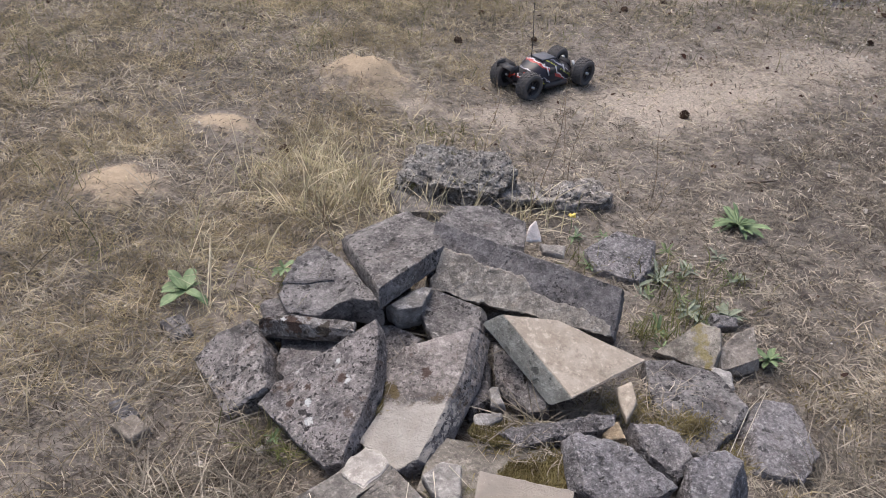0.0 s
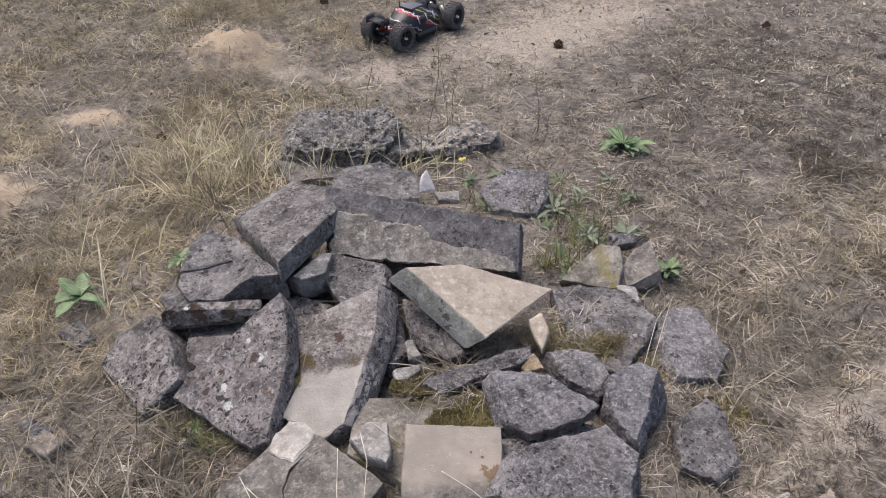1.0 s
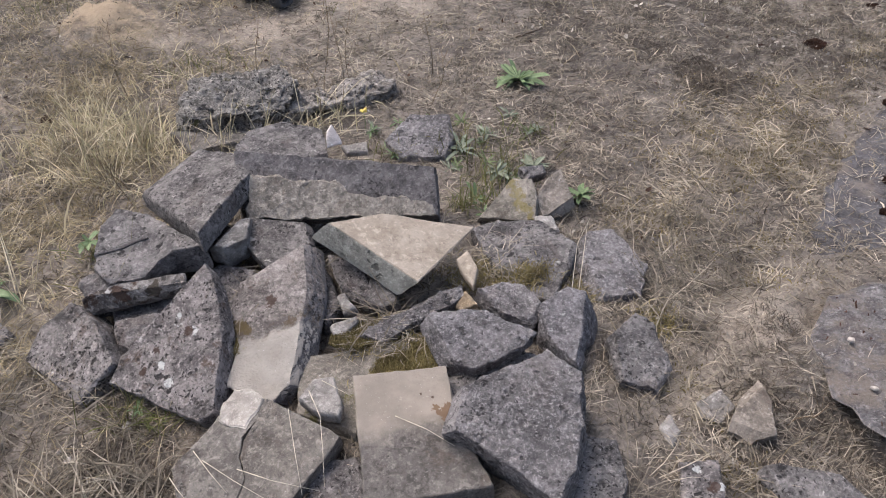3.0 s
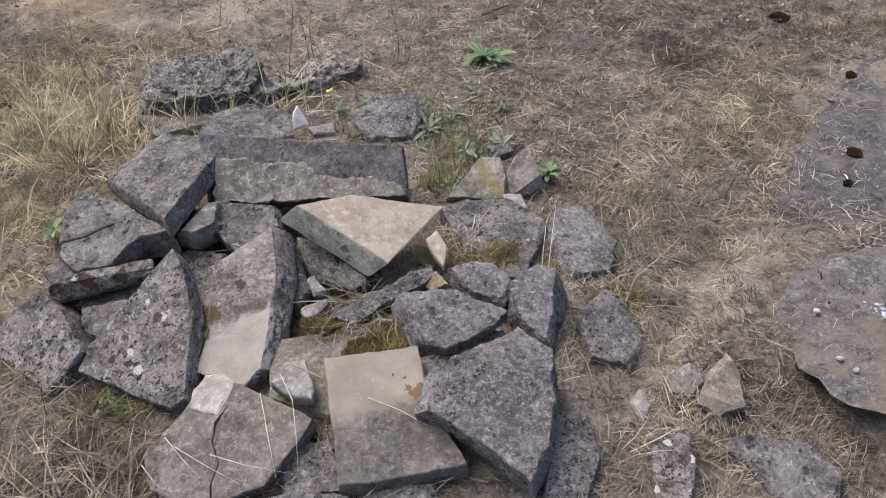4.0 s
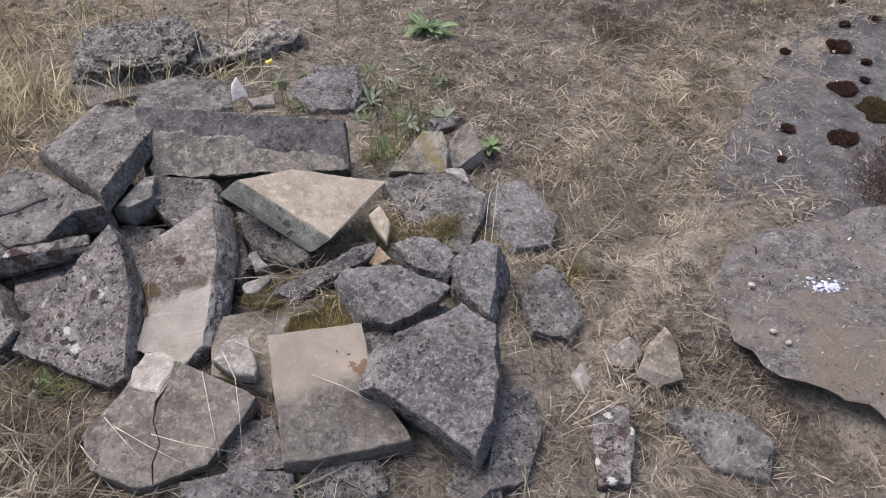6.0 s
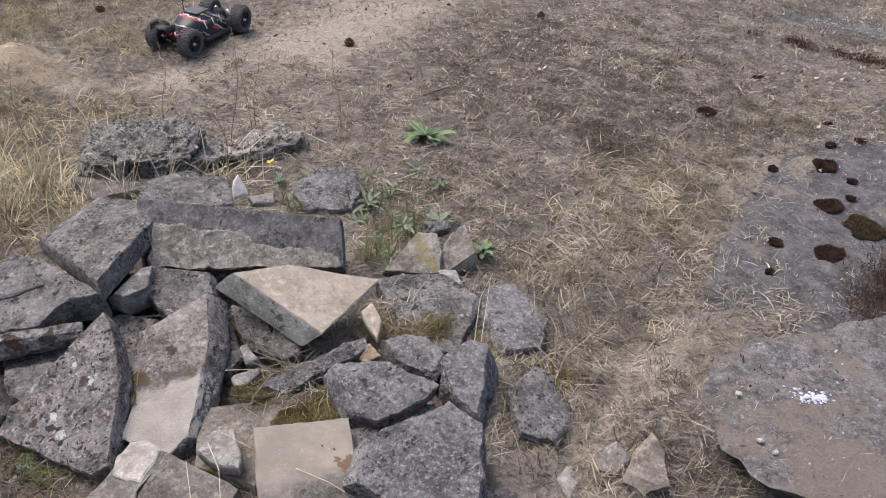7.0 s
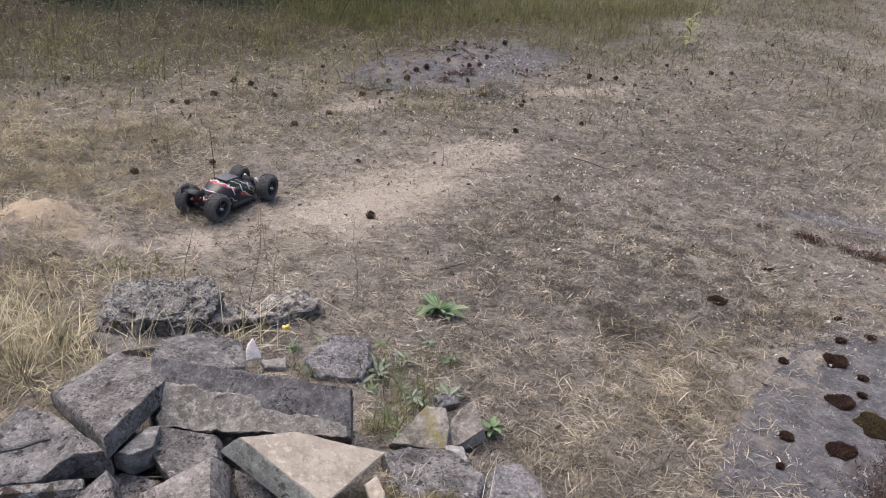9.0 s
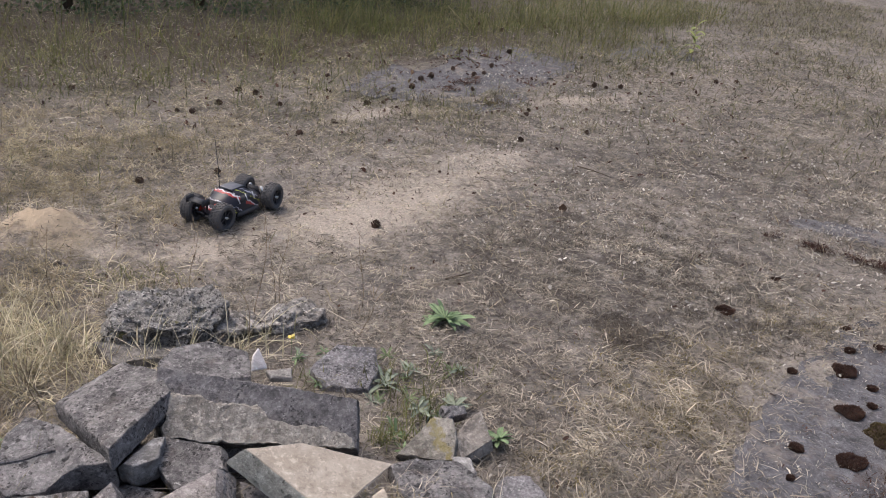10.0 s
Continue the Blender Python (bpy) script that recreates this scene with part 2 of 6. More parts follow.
WHITE_LICHEN, RUST, OLIVE = (0.47, 0.47, 0.45), (0.06, 0.037, 0.028), (0.1, 0.075, 0.035)
STONE = {
    "grey": stone_material("grey_concrete", (0.08, 0.075, 0.075), (0.182, 0.17, 0.167), 0.85, 0.65, 0.3, grain=0.7),
    "lichen": stone_material("lichened_concrete", (0.098, 0.088, 0.085), (0.245, 0.219, 0.207), 1.0, 0.5, 0.8, grain=0.7,
                             spots=((0.014, 0.061, 0.008, WHITE_LICHEN), (0.036, 0.01, 0.01, WHITE_LICHEN), (0.022, 0.014, 0.012, RUST), (-0.056, -0.027, 0.009, WHITE_LICHEN), (-0.049, -0.074, 0.01, WHITE_LICHEN), (-0.096, -0.023, 0.011, RUST), (-0.056, 0.01, 0.009, RUST))),
    "pitted": stone_material("pitted_concrete", (0.098, 0.09, 0.087), (0.235, 0.213, 0.203), 1.0, 0.5, 0.6, grain=0.7),
    "rough": stone_material("speckled_stone", (0.115, 0.108, 0.11), (0.255, 0.239, 0.24), 0.6, 0.7, 0.2, grain=0.9),
    "dark": stone_material("dark_concrete", (0.09, 0.083, 0.083), (0.19, 0.174, 0.17), 0.8, 0.25, 0.3, grain=0.8),
    "coarse": stone_material("coarse_conglomerate", (0.12, 0.113, 0.106), (0.29, 0.272, 0.252), 1.0, 0.8, 0.3, 0.08, grain=0.95),
    "stained": stone_material("brown_stained_concrete", (0.1, 0.088, 0.08), (0.24, 0.225, 0.215), 0.5, 0.7, 1.0, grain=0.8,
                              spots=((-0.09, 0.013, 0.022, RUST), (-0.03, 0.0, 0.025, RUST), (0.052, -0.01, 0.02, (0.05, 0.04, 0.03)), (0.0, -0.012, 0.008, WHITE_LICHEN), (-0.05, 0.014, 0.007, WHITE_LICHEN))),
    "mossy": stone_material("mossy_concrete", (0.112, 0.1, 0.086), (0.21, 0.189, 0.162), 0.35, 0.3, 0.3, 0.3),
    "pale": stone_material("pale_concrete", (0.235, 0.195, 0.152), (0.335, 0.286, 0.232), 0.12, 0.2, 0.1, grain=0.2),
    "palegrey": stone_material("pale_grey_stone", (0.15, 0.139, 0.129), (0.285, 0.265, 0.246), 0.3, 0.4, 0.3),
    "flake": stone_material("pale_flake", (0.28, 0.258, 0.235), (0.39, 0.36, 0.33), 0.1, 0.3, 0.2, grain=0.3),
    "layer": stone_material("broken_layer", (0.165, 0.148, 0.13), (0.3, 0.273, 0.24), 0.4, 0.5, 0.4, grain=0.6),
    # greener and a little darker than the pale concrete
    "greenish": stone_material("algae_stained_concrete", (0.18, 0.174, 0.15), (0.29, 0.28, 0.243), 0.5, 0.3, 0.3, grain=0.5),
    "warmgrey": stone_material("warm_grey_concrete", (0.095, 0.086, 0.078), (0.185, 0.169, 0.152), 0.45, 0.35, 0.3, grain=0.55),
    "sooty": stone_material("sooty_concrete", (0.07, 0.066, 0.068), (0.15, 0.14, 0.141), 0.6, 0.3, 0.2, grain=0.6),
    "crumbling": stone_material("crumbling_mortar", (0.17, 0.152, 0.135), (0.33, 0.3, 0.27), 1.0, 0.5, 0.4, grain=0.8),
    "white": stone_material("white_stone", (0.58, 0.52, 0.49), (0.72, 0.66, 0.63), 0.1, 0.0, 0.1, grain=0.35),
    "ochre": stone_material("ochre_stone", (0.22, 0.165, 0.108), (0.34, 0.272, 0.19), 0.3, 0.0, 0.3),
    "brown": stone_material("brown_stone", (0.15, 0.128, 0.107), (0.26, 0.227, 0.192), 0.35, 0.3, 0.4),
    "streak": stone_material("moss_streaked_stone", (0.12, 0.11, 0.095), (0.225, 0.207, 0.182), 0.4, 0.3, 0.4, streak=0.012),
    "palehalf": stone_material("scraped_concrete", (0.118, 0.103, 0.095), (0.25, 0.222, 0.204), 0.6, 0.4, 0.6, grain=0.7, pale=(1, 0.0, -0.022, (0.33, 0.3, 0.265), 0.9),
                               spots=((-0.05, 0.03, 0.018, OLIVE), (-0.035, 0.012, 0.012, OLIVE), (0.03, 0.06, 0.014, RUST))),
    "halfpale": stone_material("half_pale_concrete", (0.075, 0.069, 0.065), (0.15, 0.137, 0.127), 0.4, 0.4, 0.35, pale=(1, -0.01, 0.07, (0.265, 0.232, 0.2), 0.0),
                               spots=((0.066, 0.04, 0.022, (0.12, 0.075, 0.045)), (0.05, 0.06, 0.008, (0.13, 0.085, 0.05)), (0.03, 0.1, 0.003, RUST), (0.05, 0.085, 0.003, RUST))),
    "bareplate": stone_material("bare_concrete_floor", (0.06, 0.056, 0.057), (0.115, 0.107, 0.107), 0.3, 0.5, 0.4, grain=0.6, soil=0.7),
    "drifted": stone_material("dusty_concrete_floor", (0.095, 0.088, 0.088), (0.185, 0.172, 0.169), 0.45, 0.8, 0.4, grain=0.8, soil=0.85, drift=0.45),
    "plinth": stone_material("old_concrete_floor", (0.062, 0.058, 0.06), (0.12, 0.113, 0.115), 0.3, 0.5, 0.4, grain=0.6, soil=0.75),
}


def ground_material():
    k = Mat("dry_ground", 0.97)
    n1, n2, n3 = k.noise(1.1, 6, 0.65), k.noise(7, 6, 0.72), k.noise(75, 5, 0.8)
    col = k.mix(k.step(n1, 0.38, 0.62), (0.27, 0.238, 0.21), (0.14, 0.122, 0.11))
    col = k.mix(k.math("MULTIPLY", k.step(k.noise(3.2, 6, 0.75), 0.5, 0.6), 0.6), col, (0.075, 0.063, 0.054))
    col = k.mix(k.math("MULTIPLY", k.step(n2, 0.44, 0.64), 0.72), col, (0.3, 0.264, 0.23))
    mottled = k.math("MULTIPLY", k.attr("mottle"), k.step(k.noise(5.5, 6, 0.75), 0.45, 0.54))
    col = k.mix(k.math("MULTIPLY", mottled, 0.85), col, (0.085, 0.073, 0.064))
    col = k.mix(k.math("MULTIPLY", k.math("MULTIPLY", k.attr("mottle"), k.step(k.noise(6.5, 6, 0.75, None, 0.4), 0.56, 0.64)), 0.8), col, (0.38, 0.345, 0.305))
    clod = k.noise(20, 6, 0.75)
    col = k.mix(k.math("MULTIPLY", k.step(clod, 0.48, 0.38), 0.7), col, (0.055, 0.046, 0.039))
    col = k.mix(k.math("MULTIPLY", k.step(clod, 0.54, 0.63), 0.45), col, (0.36, 0.318, 0.268))
    col = k.mix(k.math("MULTIPLY", k.step(n3, 0.5, 0.34), 0.6), col, (0.07, 0.058, 0.048))
    col = k.mix(k.math("MULTIPLY", k.step(n3, 0.54, 0.68), 0.5), col, (0.36, 0.31, 0.245))
    sandy = k.math("ADD", k.attr("sand"), k.math("MULTIPLY", k.math("SUBTRACT", k.noise(14, 6, 0.75), 0.5), 1.9))
    grit = k.mix(k.step(k.noise(110, 4, 0.75), 0.36, 0.64), (0.28, 0.238, 0.2), (0.46, 0.396, 0.332))
    grit = k.mix(k.step(k.attr("heap"), 0.25, 0.8), grit, k.mix(n3, (0.37, 0.29, 0.2), (0.57, 0.455, 0.335)))
    col = k.mix(k.math("MULTIPLY", k.step(sandy, 0.2, 0.9), 0.95), col, grit)
    # dark humus, with the shade of the shrubs painted into the soil colour
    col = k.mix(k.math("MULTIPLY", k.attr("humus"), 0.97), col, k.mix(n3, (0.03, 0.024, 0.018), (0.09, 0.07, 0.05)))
    k.colour(col)
    n4 = k.noise(22, 5, 0.7)
    h = k.math("ADD", k.math("MULTIPLY", n3, 0.6), k.math("ADD", n2, k.math("MULTIPLY", n4, 0.8)))
    return k.bump(h, 0.9, 0.022).m


def blade_material(name, colours, rough=0.75):
    """Blades whose colour differs from blade to blade."""
    k = Mat(name, rough)
    ramp = k.add("ShaderNodeValToRGB")
    k.to(k.island(), ramp.inputs[0])
    stops = ramp.color_ramp.elements
    while len(stops) < len(colours):
        stops.new(0.5)
    for i, c in enumerate(colours):
        stops[i].position, stops[i].color = i / (len(colours) - 1), (*c, 1)
    col = k.mix(k.math("MULTIPLY", k.step(k.noise(1.7, 3), 0.4, 0.7), 0.4), ramp.outputs[0], tuple(c * 0.7 for c in colours[0]))
    # clumps of older and fresher blades
    age = k.add("ShaderNodeMix", data_type="RGBA", blend_type="MULTIPLY")
    age.inputs["Factor"].default_value = 1.0
    k.to(col, age.inputs[6])
    k.to(k.mix(k.step(k.noise(9, 5, 0.7), 0.38, 0.62), (0.62, 0.6, 0.58), (1.28, 1.26, 1.22)), age.inputs[7])
    col = age.outputs[2]
    k.colour(col)
    thin = k.add("ShaderNodeBsdfTranslucent")
    k.to(col, thin.inputs["Color"])
    both = k.add("ShaderNodeMixShader")
    both.inputs[0].default_value = 0.35
    k.nt.links.new(k.b.outputs[0], both.inputs[1])
    k.nt.links.new(thin.outputs[0], both.inputs[2])
    k.nt.links.new(both.outputs[0], k.nt.nodes["Material Output"].inputs[0])
    return k.m


def simple(name, colour, rough=0.6, metal=0.0, wear=0.25, scale=30):
    k = Mat(name, rough)
    k.b.inputs["Metallic"].default_value = metal
    n = k.noise(scale, 5, 0.6)
    k.colour(k.mix(k.step(n, 0.35, 0.7), colour, tuple(c * (1 - wear) + 0.02 * wear for c in colour)))
    return k.bump(k.noise(scale * 6, 2), 0.2, 0.001).m


def leaf_material(name, a, b):
    k = Mat(name, 0.55)
    vein = k.step(k.math("ABSOLUTE", k.axis(0)), 0.0022, 0.0006)
    col = k.mix(k.step(k.noise(40, 4), 0.3, 0.7), a, b)
    col = k.mix(k.math("MULTIPLY", vein, 0.3), col, tuple(min(1, c * 1.6) for c in b))
    col = k.mix(k.math("MULTIPLY", k.random(), 0.5), col, tuple(0.75 * c for c in a))
    return k.colour(col).bump(k.noise(90, 3), 0.4, 0.002).m


GROUND = ground_material()
STRAW = blade_material("straw", [(0.17, 0.15, 0.13), (0.35, 0.312, 0.262), (0.48, 0.43, 0.36), (0.27, 0.245, 0.215), (0.4, 0.352, 0.285), (0.6, 0.545, 0.46)])
LITTER = blade_material("needle_litter", [(0.081, 0.067, 0.055), (0.172, 0.144, 0.117), (0.127, 0.112, 0.099), (0.287, 0.250, 0.207)])
DEADTUFT = blade_material("dead_tufts", [(0.165, 0.146, 0.125), (0.31, 0.276, 0.234), (0.46, 0.415, 0.35), (0.21, 0.19, 0.165), (0.35, 0.315, 0.25)])
DRYGRASS = blade_material("dry_grass", [(0.15, 0.132, 0.106), (0.26, 0.232, 0.19), (0.12, 0.106, 0.085), (0.5, 0.455, 0.385), (0.2, 0.178, 0.145)])
TUFTGRASS = blade_material("tuft_grass", [(0.27, 0.235, 0.16), (0.42, 0.365, 0.255), (0.24, 0.215, 0.14), (0.55, 0.49, 0.37), (0.32, 0.285, 0.185)])
YELLOWSTRAW = blade_material("yellow_straw", [(0.27, 0.225, 0.14), (0.42, 0.352, 0.235), (0.22, 0.195, 0.115), (0.6, 0.525, 0.385), (0.33, 0.275, 0.175)])
PALETUFT = blade_material("pale_tuft", [(0.432, 0.389, 0.265), (0.626, 0.567, 0.432), (0.346, 0.329, 0.184), (0.756, 0.691, 0.551), (0.497, 0.454, 0.302)])
MATSTRAW = blade_material("flat_straw", [(0.19, 0.163, 0.125), (0.35, 0.308, 0.245), (0.24, 0.21, 0.155), (0.46, 0.41, 0.335), (0.29, 0.252, 0.185), (0.58, 0.52, 0.44)])
YELLOWMOSS = blade_material("yellow_moss", [(0.13, 0.105, 0.045), (0.24, 0.195, 0.08), (0.18, 0.15, 0.055), (0.3, 0.245, 0.11)])
GREENGRASS = blade_material("green_grass", [(0.085, 0.105, 0.035), (0.14, 0.15, 0.055), (0.24, 0.215, 0.105), (0.1, 0.115, 0.045), (0.33, 0.285, 0.165)])
SCRUB = blade_material("scrub_grass", [(0.12, 0.11, 0.07), (0.2, 0.18, 0.125), (0.15, 0.15, 0.085), (0.28, 0.25, 0.19), (0.1, 0.088, 0.065)])
GRIT = blade_material("pale_grit", [(0.35, 0.33, 0.3), (0.55, 0.52, 0.48), (0.25, 0.23, 0.21), (0.7, 0.67, 0.62)])
MOSSFUZZ = blade_material("moss_fuzz", [(0.14, 0.118, 0.052), (0.22, 0.187, 0.085), (0.29, 0.247, 0.12), (0.17, 0.138, 0.068)])
BROWNMOSS = blade_material("dry_moss_fuzz", [(0.04, 0.022, 0.017), (0.085, 0.042, 0.032), (0.06, 0.033, 0.025), (0.11, 0.065, 0.045)])
DARKMOSS = blade_material("dark_moss_fuzz", [(0.05, 0.038, 0.016), (0.1, 0.08, 0.03), (0.07, 0.05, 0.022), (0.14, 0.112, 0.045)])
MOSSBODY = simple("dry_moss", (0.06, 0.035, 0.027), 0.95, wear=0.6, scale=60)
OLIVEBODY = simple("olive_moss", (0.16, 0.135, 0.06), 0.95, wear=0.5, scale=60)
CONE = simple("pine_cone_scales", (0.1, 0.062, 0.042), 0.85, wear=0.5, scale=120)
LEAF = leaf_material("rosette_leaf", (0.1, 0.155, 0.07), (0.19, 0.25, 0.13))
GREYLEAF = leaf_material("grey_leaf", (0.125, 0.15, 0.105), (0.21, 0.235, 0.175))
DULLLEAF = leaf_material("dull_leaf", (0.085, 0.115, 0.05), (0.155, 0.185, 0.09))
YELLOWLEAF = leaf_material("yellow_leaf", (0.19, 0.22, 0.055), (0.27, 0.3, 0.09))
DARKLEAF = leaf_material("shrub_leaf", (0.025, 0.04, 0.014), (0.05, 0.075, 0.025))
BARK = simple("bark", (0.1, 0.075, 0.055), 0.95, wear=0.5, scale=25)
STALK = simple("dry_stalk", (0.22, 0.165, 0.11), 0.85, wear=0.4, scale=80)
PALESTRAW = simple("bleached_straw", (0.6, 0.54, 0.44), 0.7, wear=0.4, scale=60)
PETAL = simple("yellow_petal", (0.75, 0.6, 0.16), 0.6, wear=0.3, scale=200)

# ---- tools for meshes ----
def link_mesh(name, bm, material, parent=None, label="", smooth=True, place=None):
    me = bpy.data.meshes.new(name)
    bm.to_mesh(me)
    bm.free()
    me.materials.append(material)
    me.polygons.foreach_set("use_smooth", [smooth] * len(me.polygons))
    ob = new(name, me)
    if place is not None:
        ob.matrix_world = place
    if parent:
        ob.parent = parent
    if label:
        ob["label"] = label
    return ob


def part(name, bm, material, parent, label="", smooth=True, place=None):
    return link_mesh(name, bm, material, parent, label, smooth, place)


def slab_mesh(outline, thick, rough, chip, rng, grain=0.012, slant=None, facets=0, melt=0):
    """A broken slab: an outline in centimetres as its upper face, chipped edges, rough broken sides."""
    pts = [Vector((x / 100, y / 100)) for x, y in outline]
    mid = sum(pts, Vector((0, 0))) / len(pts)
    ring = []
    for i, p in enumerate(pts):
        q = pts[(i + 1) % len(pts)]
        d = q - p
        n = max(1, int(d.length / grain))
        side = Vector((d.y, -d.x)).normalized()
        wander = rng.uniform(0, 99)
        for j in range(n):
            at = p + d * (j / n)
            if j:
                at += side * (1.2 * noise.noise((wander, at.x * 22, at.y * 22)) + 0.6 * noise.noise((wander, at.x * 70, at.y * 70))) * chip / 100
            ring.append(at)
    size = max((p - mid).length for p in ring)
    t = thick / 100
    seed = rng.uniform(0, 99)
    # the rim is chipped in stretches
    deep = 0.016 * min(1.0, size / 0.12) * min(1.0, chip / 0.35)
    bite = [0.0016 + max(0.0, noise.noise((p.x * 28, p.y * 28, seed)) - 0.12) * deep + 0.001 * rng.random() for p in ring]
    bm = bmesh.new()
    lean = Vector((rng.gauss(0, 1), rng.gauss(0, 1))) * t * 0.08
    if slant:
        lean = Vector(slant) / 100
    rows = []
    for k, (down, jit) in enumerate(((0.0, 0.0), (0.0, 0.2), (0.2, 1.0), (0.4, 1.0), (0.6, 1.0), (0.8, 1.0), (1.0, 1.0))):
        row = []
        for p, bt in zip(ring, bite):
            d = p - mid
            inset = bt if k == 0 else (-0.0015 * jit if k < 6 else 0.004)
            d = d * (1 - inset / max(d.length, 0.01)) + lean * down + Vector((rng.gauss(0, 1), rng.gauss(0, 1))) * jit * rough / 1000
            row.append(bm.verts.new((mid.x + d.x, mid.y + d.y, -bt * 0.9 * (k == 1) - down * t)))
        rows.append(row)
    n = len(ring)
    for a, b in zip(rows, rows[1:]):
        for i in range(n):
            bm.faces.new((a[i], b[i], b[(i + 1) % n], a[(i + 1) % n]))
    bm.faces.new(rows[0])
    bm.faces.new(rows[-1][::-1])
    # broken-off facets along the upper rim
    for _ in range(facets if size > 0.055 else 0):
        i = rng.randrange(len(pts))
        p, q = pts[i], pts[(i + 1) % len(pts)]
        out = Vector(((q - p).y, -(q - p).x)).normalized()
        p = (p + q) / 2
        turn = rng.uniform(-0.12, 0.12)
        out = Vector((out.x * math.cos(turn) - out.y * math.sin(turn), out.x * math.sin(turn) + out.y * math.cos(turn)))
        face = Vector((out.x, out.y, rng.uniform(0.35, 1.3))).normalized()
        cut = rng.uniform(0.1, 0.32) * t
        at = Vector((p.x, p.y, 0)) - face * cut * 0.7
        bmesh.ops.bisect_plane(bm, geom=bm.verts[:] + bm.edges[:] + bm.faces[:], plane_co=at, plane_no=face, clear_outer=True)
        bmesh.ops.holes_fill(bm, edges=[e for e in bm.edges if e.is_boundary], sides=0)
    bmesh.ops.triangulate(bm, faces=[f for f in bm.faces if len(f.verts) > 4])
    for _ in range(6):
        long = [e for e in bm.edges if e.calc_length() > max(0.0095 * grain / 0.012, size / 26) and e.verts[0].co.z + e.verts[1].co.z > -1.4 * t]
        if not long:
            break
        bmesh.ops.subdivide_edges(bm, edges=long, cuts=1)
        bmesh.ops.triangulate(bm, faces=[f for f in bm.faces if len(f.verts) > 3])
    bmesh.ops.triangulate(bm, faces=[f for f in bm.faces if len(f.verts) > 3])
    for _ in range(melt):
        bmesh.ops.smooth_vert(bm, verts=bm.verts, factor=0.5, use_axis_x=True, use_axis_y=True, use_axis_z=True)
    bmesh.ops.recalc_face_normals(bm, faces=bm.faces)
    bm.normal_update()
    off = Vector((seed, rng.uniform(0, 50), rng.uniform(0, 50)))
    for v in bm.verts:
        up = max(0.0, v.normal.z)
        amount = (0.7 if up > 0.8 else 1.05) * rough / 100
        p = v.co
        w = noise.noise(p * 12 + off) * 0.6 + noise.noise(p * 34 + off) * 0.55 + noise.noise(p * 80 + off) * 0.6 + noise.noise(p * 160 + off) * 0.4
        if up < 0.8:
            # stepped fracture on the broken sides
            s = noise.noise(Vector((p.x * 18, p.y * 18, p.z * 50)) + off)
            w += 0.8 * (abs(s) - 0.25)
        v.co += v.normal * w * amount
    bmesh.ops.recalc_face_normals(bm, faces=bm.faces)
    for e in bm.edges:
        if len(e.link_faces) == 2 and e.calc_face_angle(0) > 0.55:
            e.smooth = False
    return bm


stone_rng = random.Random(11)


BROKEN = {"rough": 1.25, "lichen": 1.1, "stained": 1.3, "brown": 1.0}


def stone(name, label, material, place, tilt, outline, thick, rough, chip, slant=None, side=None):
    """A broken piece of the pile; side: another surface on its broken flanks."""
    small = max(math.hypot(x, y) for x, y in outline) < 6.5
    sawn = "stone" not in name
    bm = slab_mesh(outline, thick, rough * BROKEN.get(material, 1.0) * (0.5 if small else 0.75 if sawn else 1.0), chip * (0.5 if sawn else 0.8), stone_rng, 0.008 if small else 0.012, slant,
                   0 if chip < 0.1 or material in ("lichen", "pale", "palehalf", "halfpale", "mossy") else 2 if not sawn else 1, 2 if small and "rubble" in name else 0)
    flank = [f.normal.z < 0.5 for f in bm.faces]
    ob = link_mesh(name, bm, STONE[material], None, label, True, pose(*place, tilt[0], tilt[1], 0))
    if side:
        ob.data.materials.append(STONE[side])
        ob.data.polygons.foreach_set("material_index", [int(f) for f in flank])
    return tagged(ob, label, "slab" if "slab" in name else "stone", "rubble pile")


def conglomerate(name, label, place, size, seed, holes=1.0, material="coarse"):
    """A crumbling block of coarse concrete: rounded corners, washed-out holes, an uneven skin."""
    bm = bmesh.new()
    bmesh.ops.create_cube(bm, size=2)
    bmesh.ops.subdivide_edges(bm, edges=bm.edges[:], cuts=62, use_grid_fill=True)
    off = Vector((seed * 3.7, seed * 1.9, 0))
    half = Vector(size) / 2
    for v in bm.verts:
        out = v.co.normalized()
        q = v.co * 0.66 + out * 0.5
        p = Vector((q.x * half.x, q.y * half.y, q.z * half.z))
        d = 0.03 * noise.noise(p * 8 + off) + 0.02 * noise.noise(p * 19 + off) + 0.014 * noise.noise(p * 45 + off) + 0.007 * noise.noise(p * 110 + off)
        near = noise.voronoi(p * 24 + off)[0][0]
        wide = noise.voronoi(p * 9 + off * 2)[0][0]
        d -= holes * (0.02 * max(0.0, 1 - near / 0.4) ** 0.6 + 0.045 * max(0.0, 1 - wide / 0.3))
        v.co = p + Vector((out.x, out.y, out.z * 0.8)) * d
    bmesh.ops.recalc_face_normals(bm, faces=bm.faces)
    return tagged(link_mesh(name, bm, STONE[material], None, label, True, pose(*place)), label, "stone", "rubble pile")


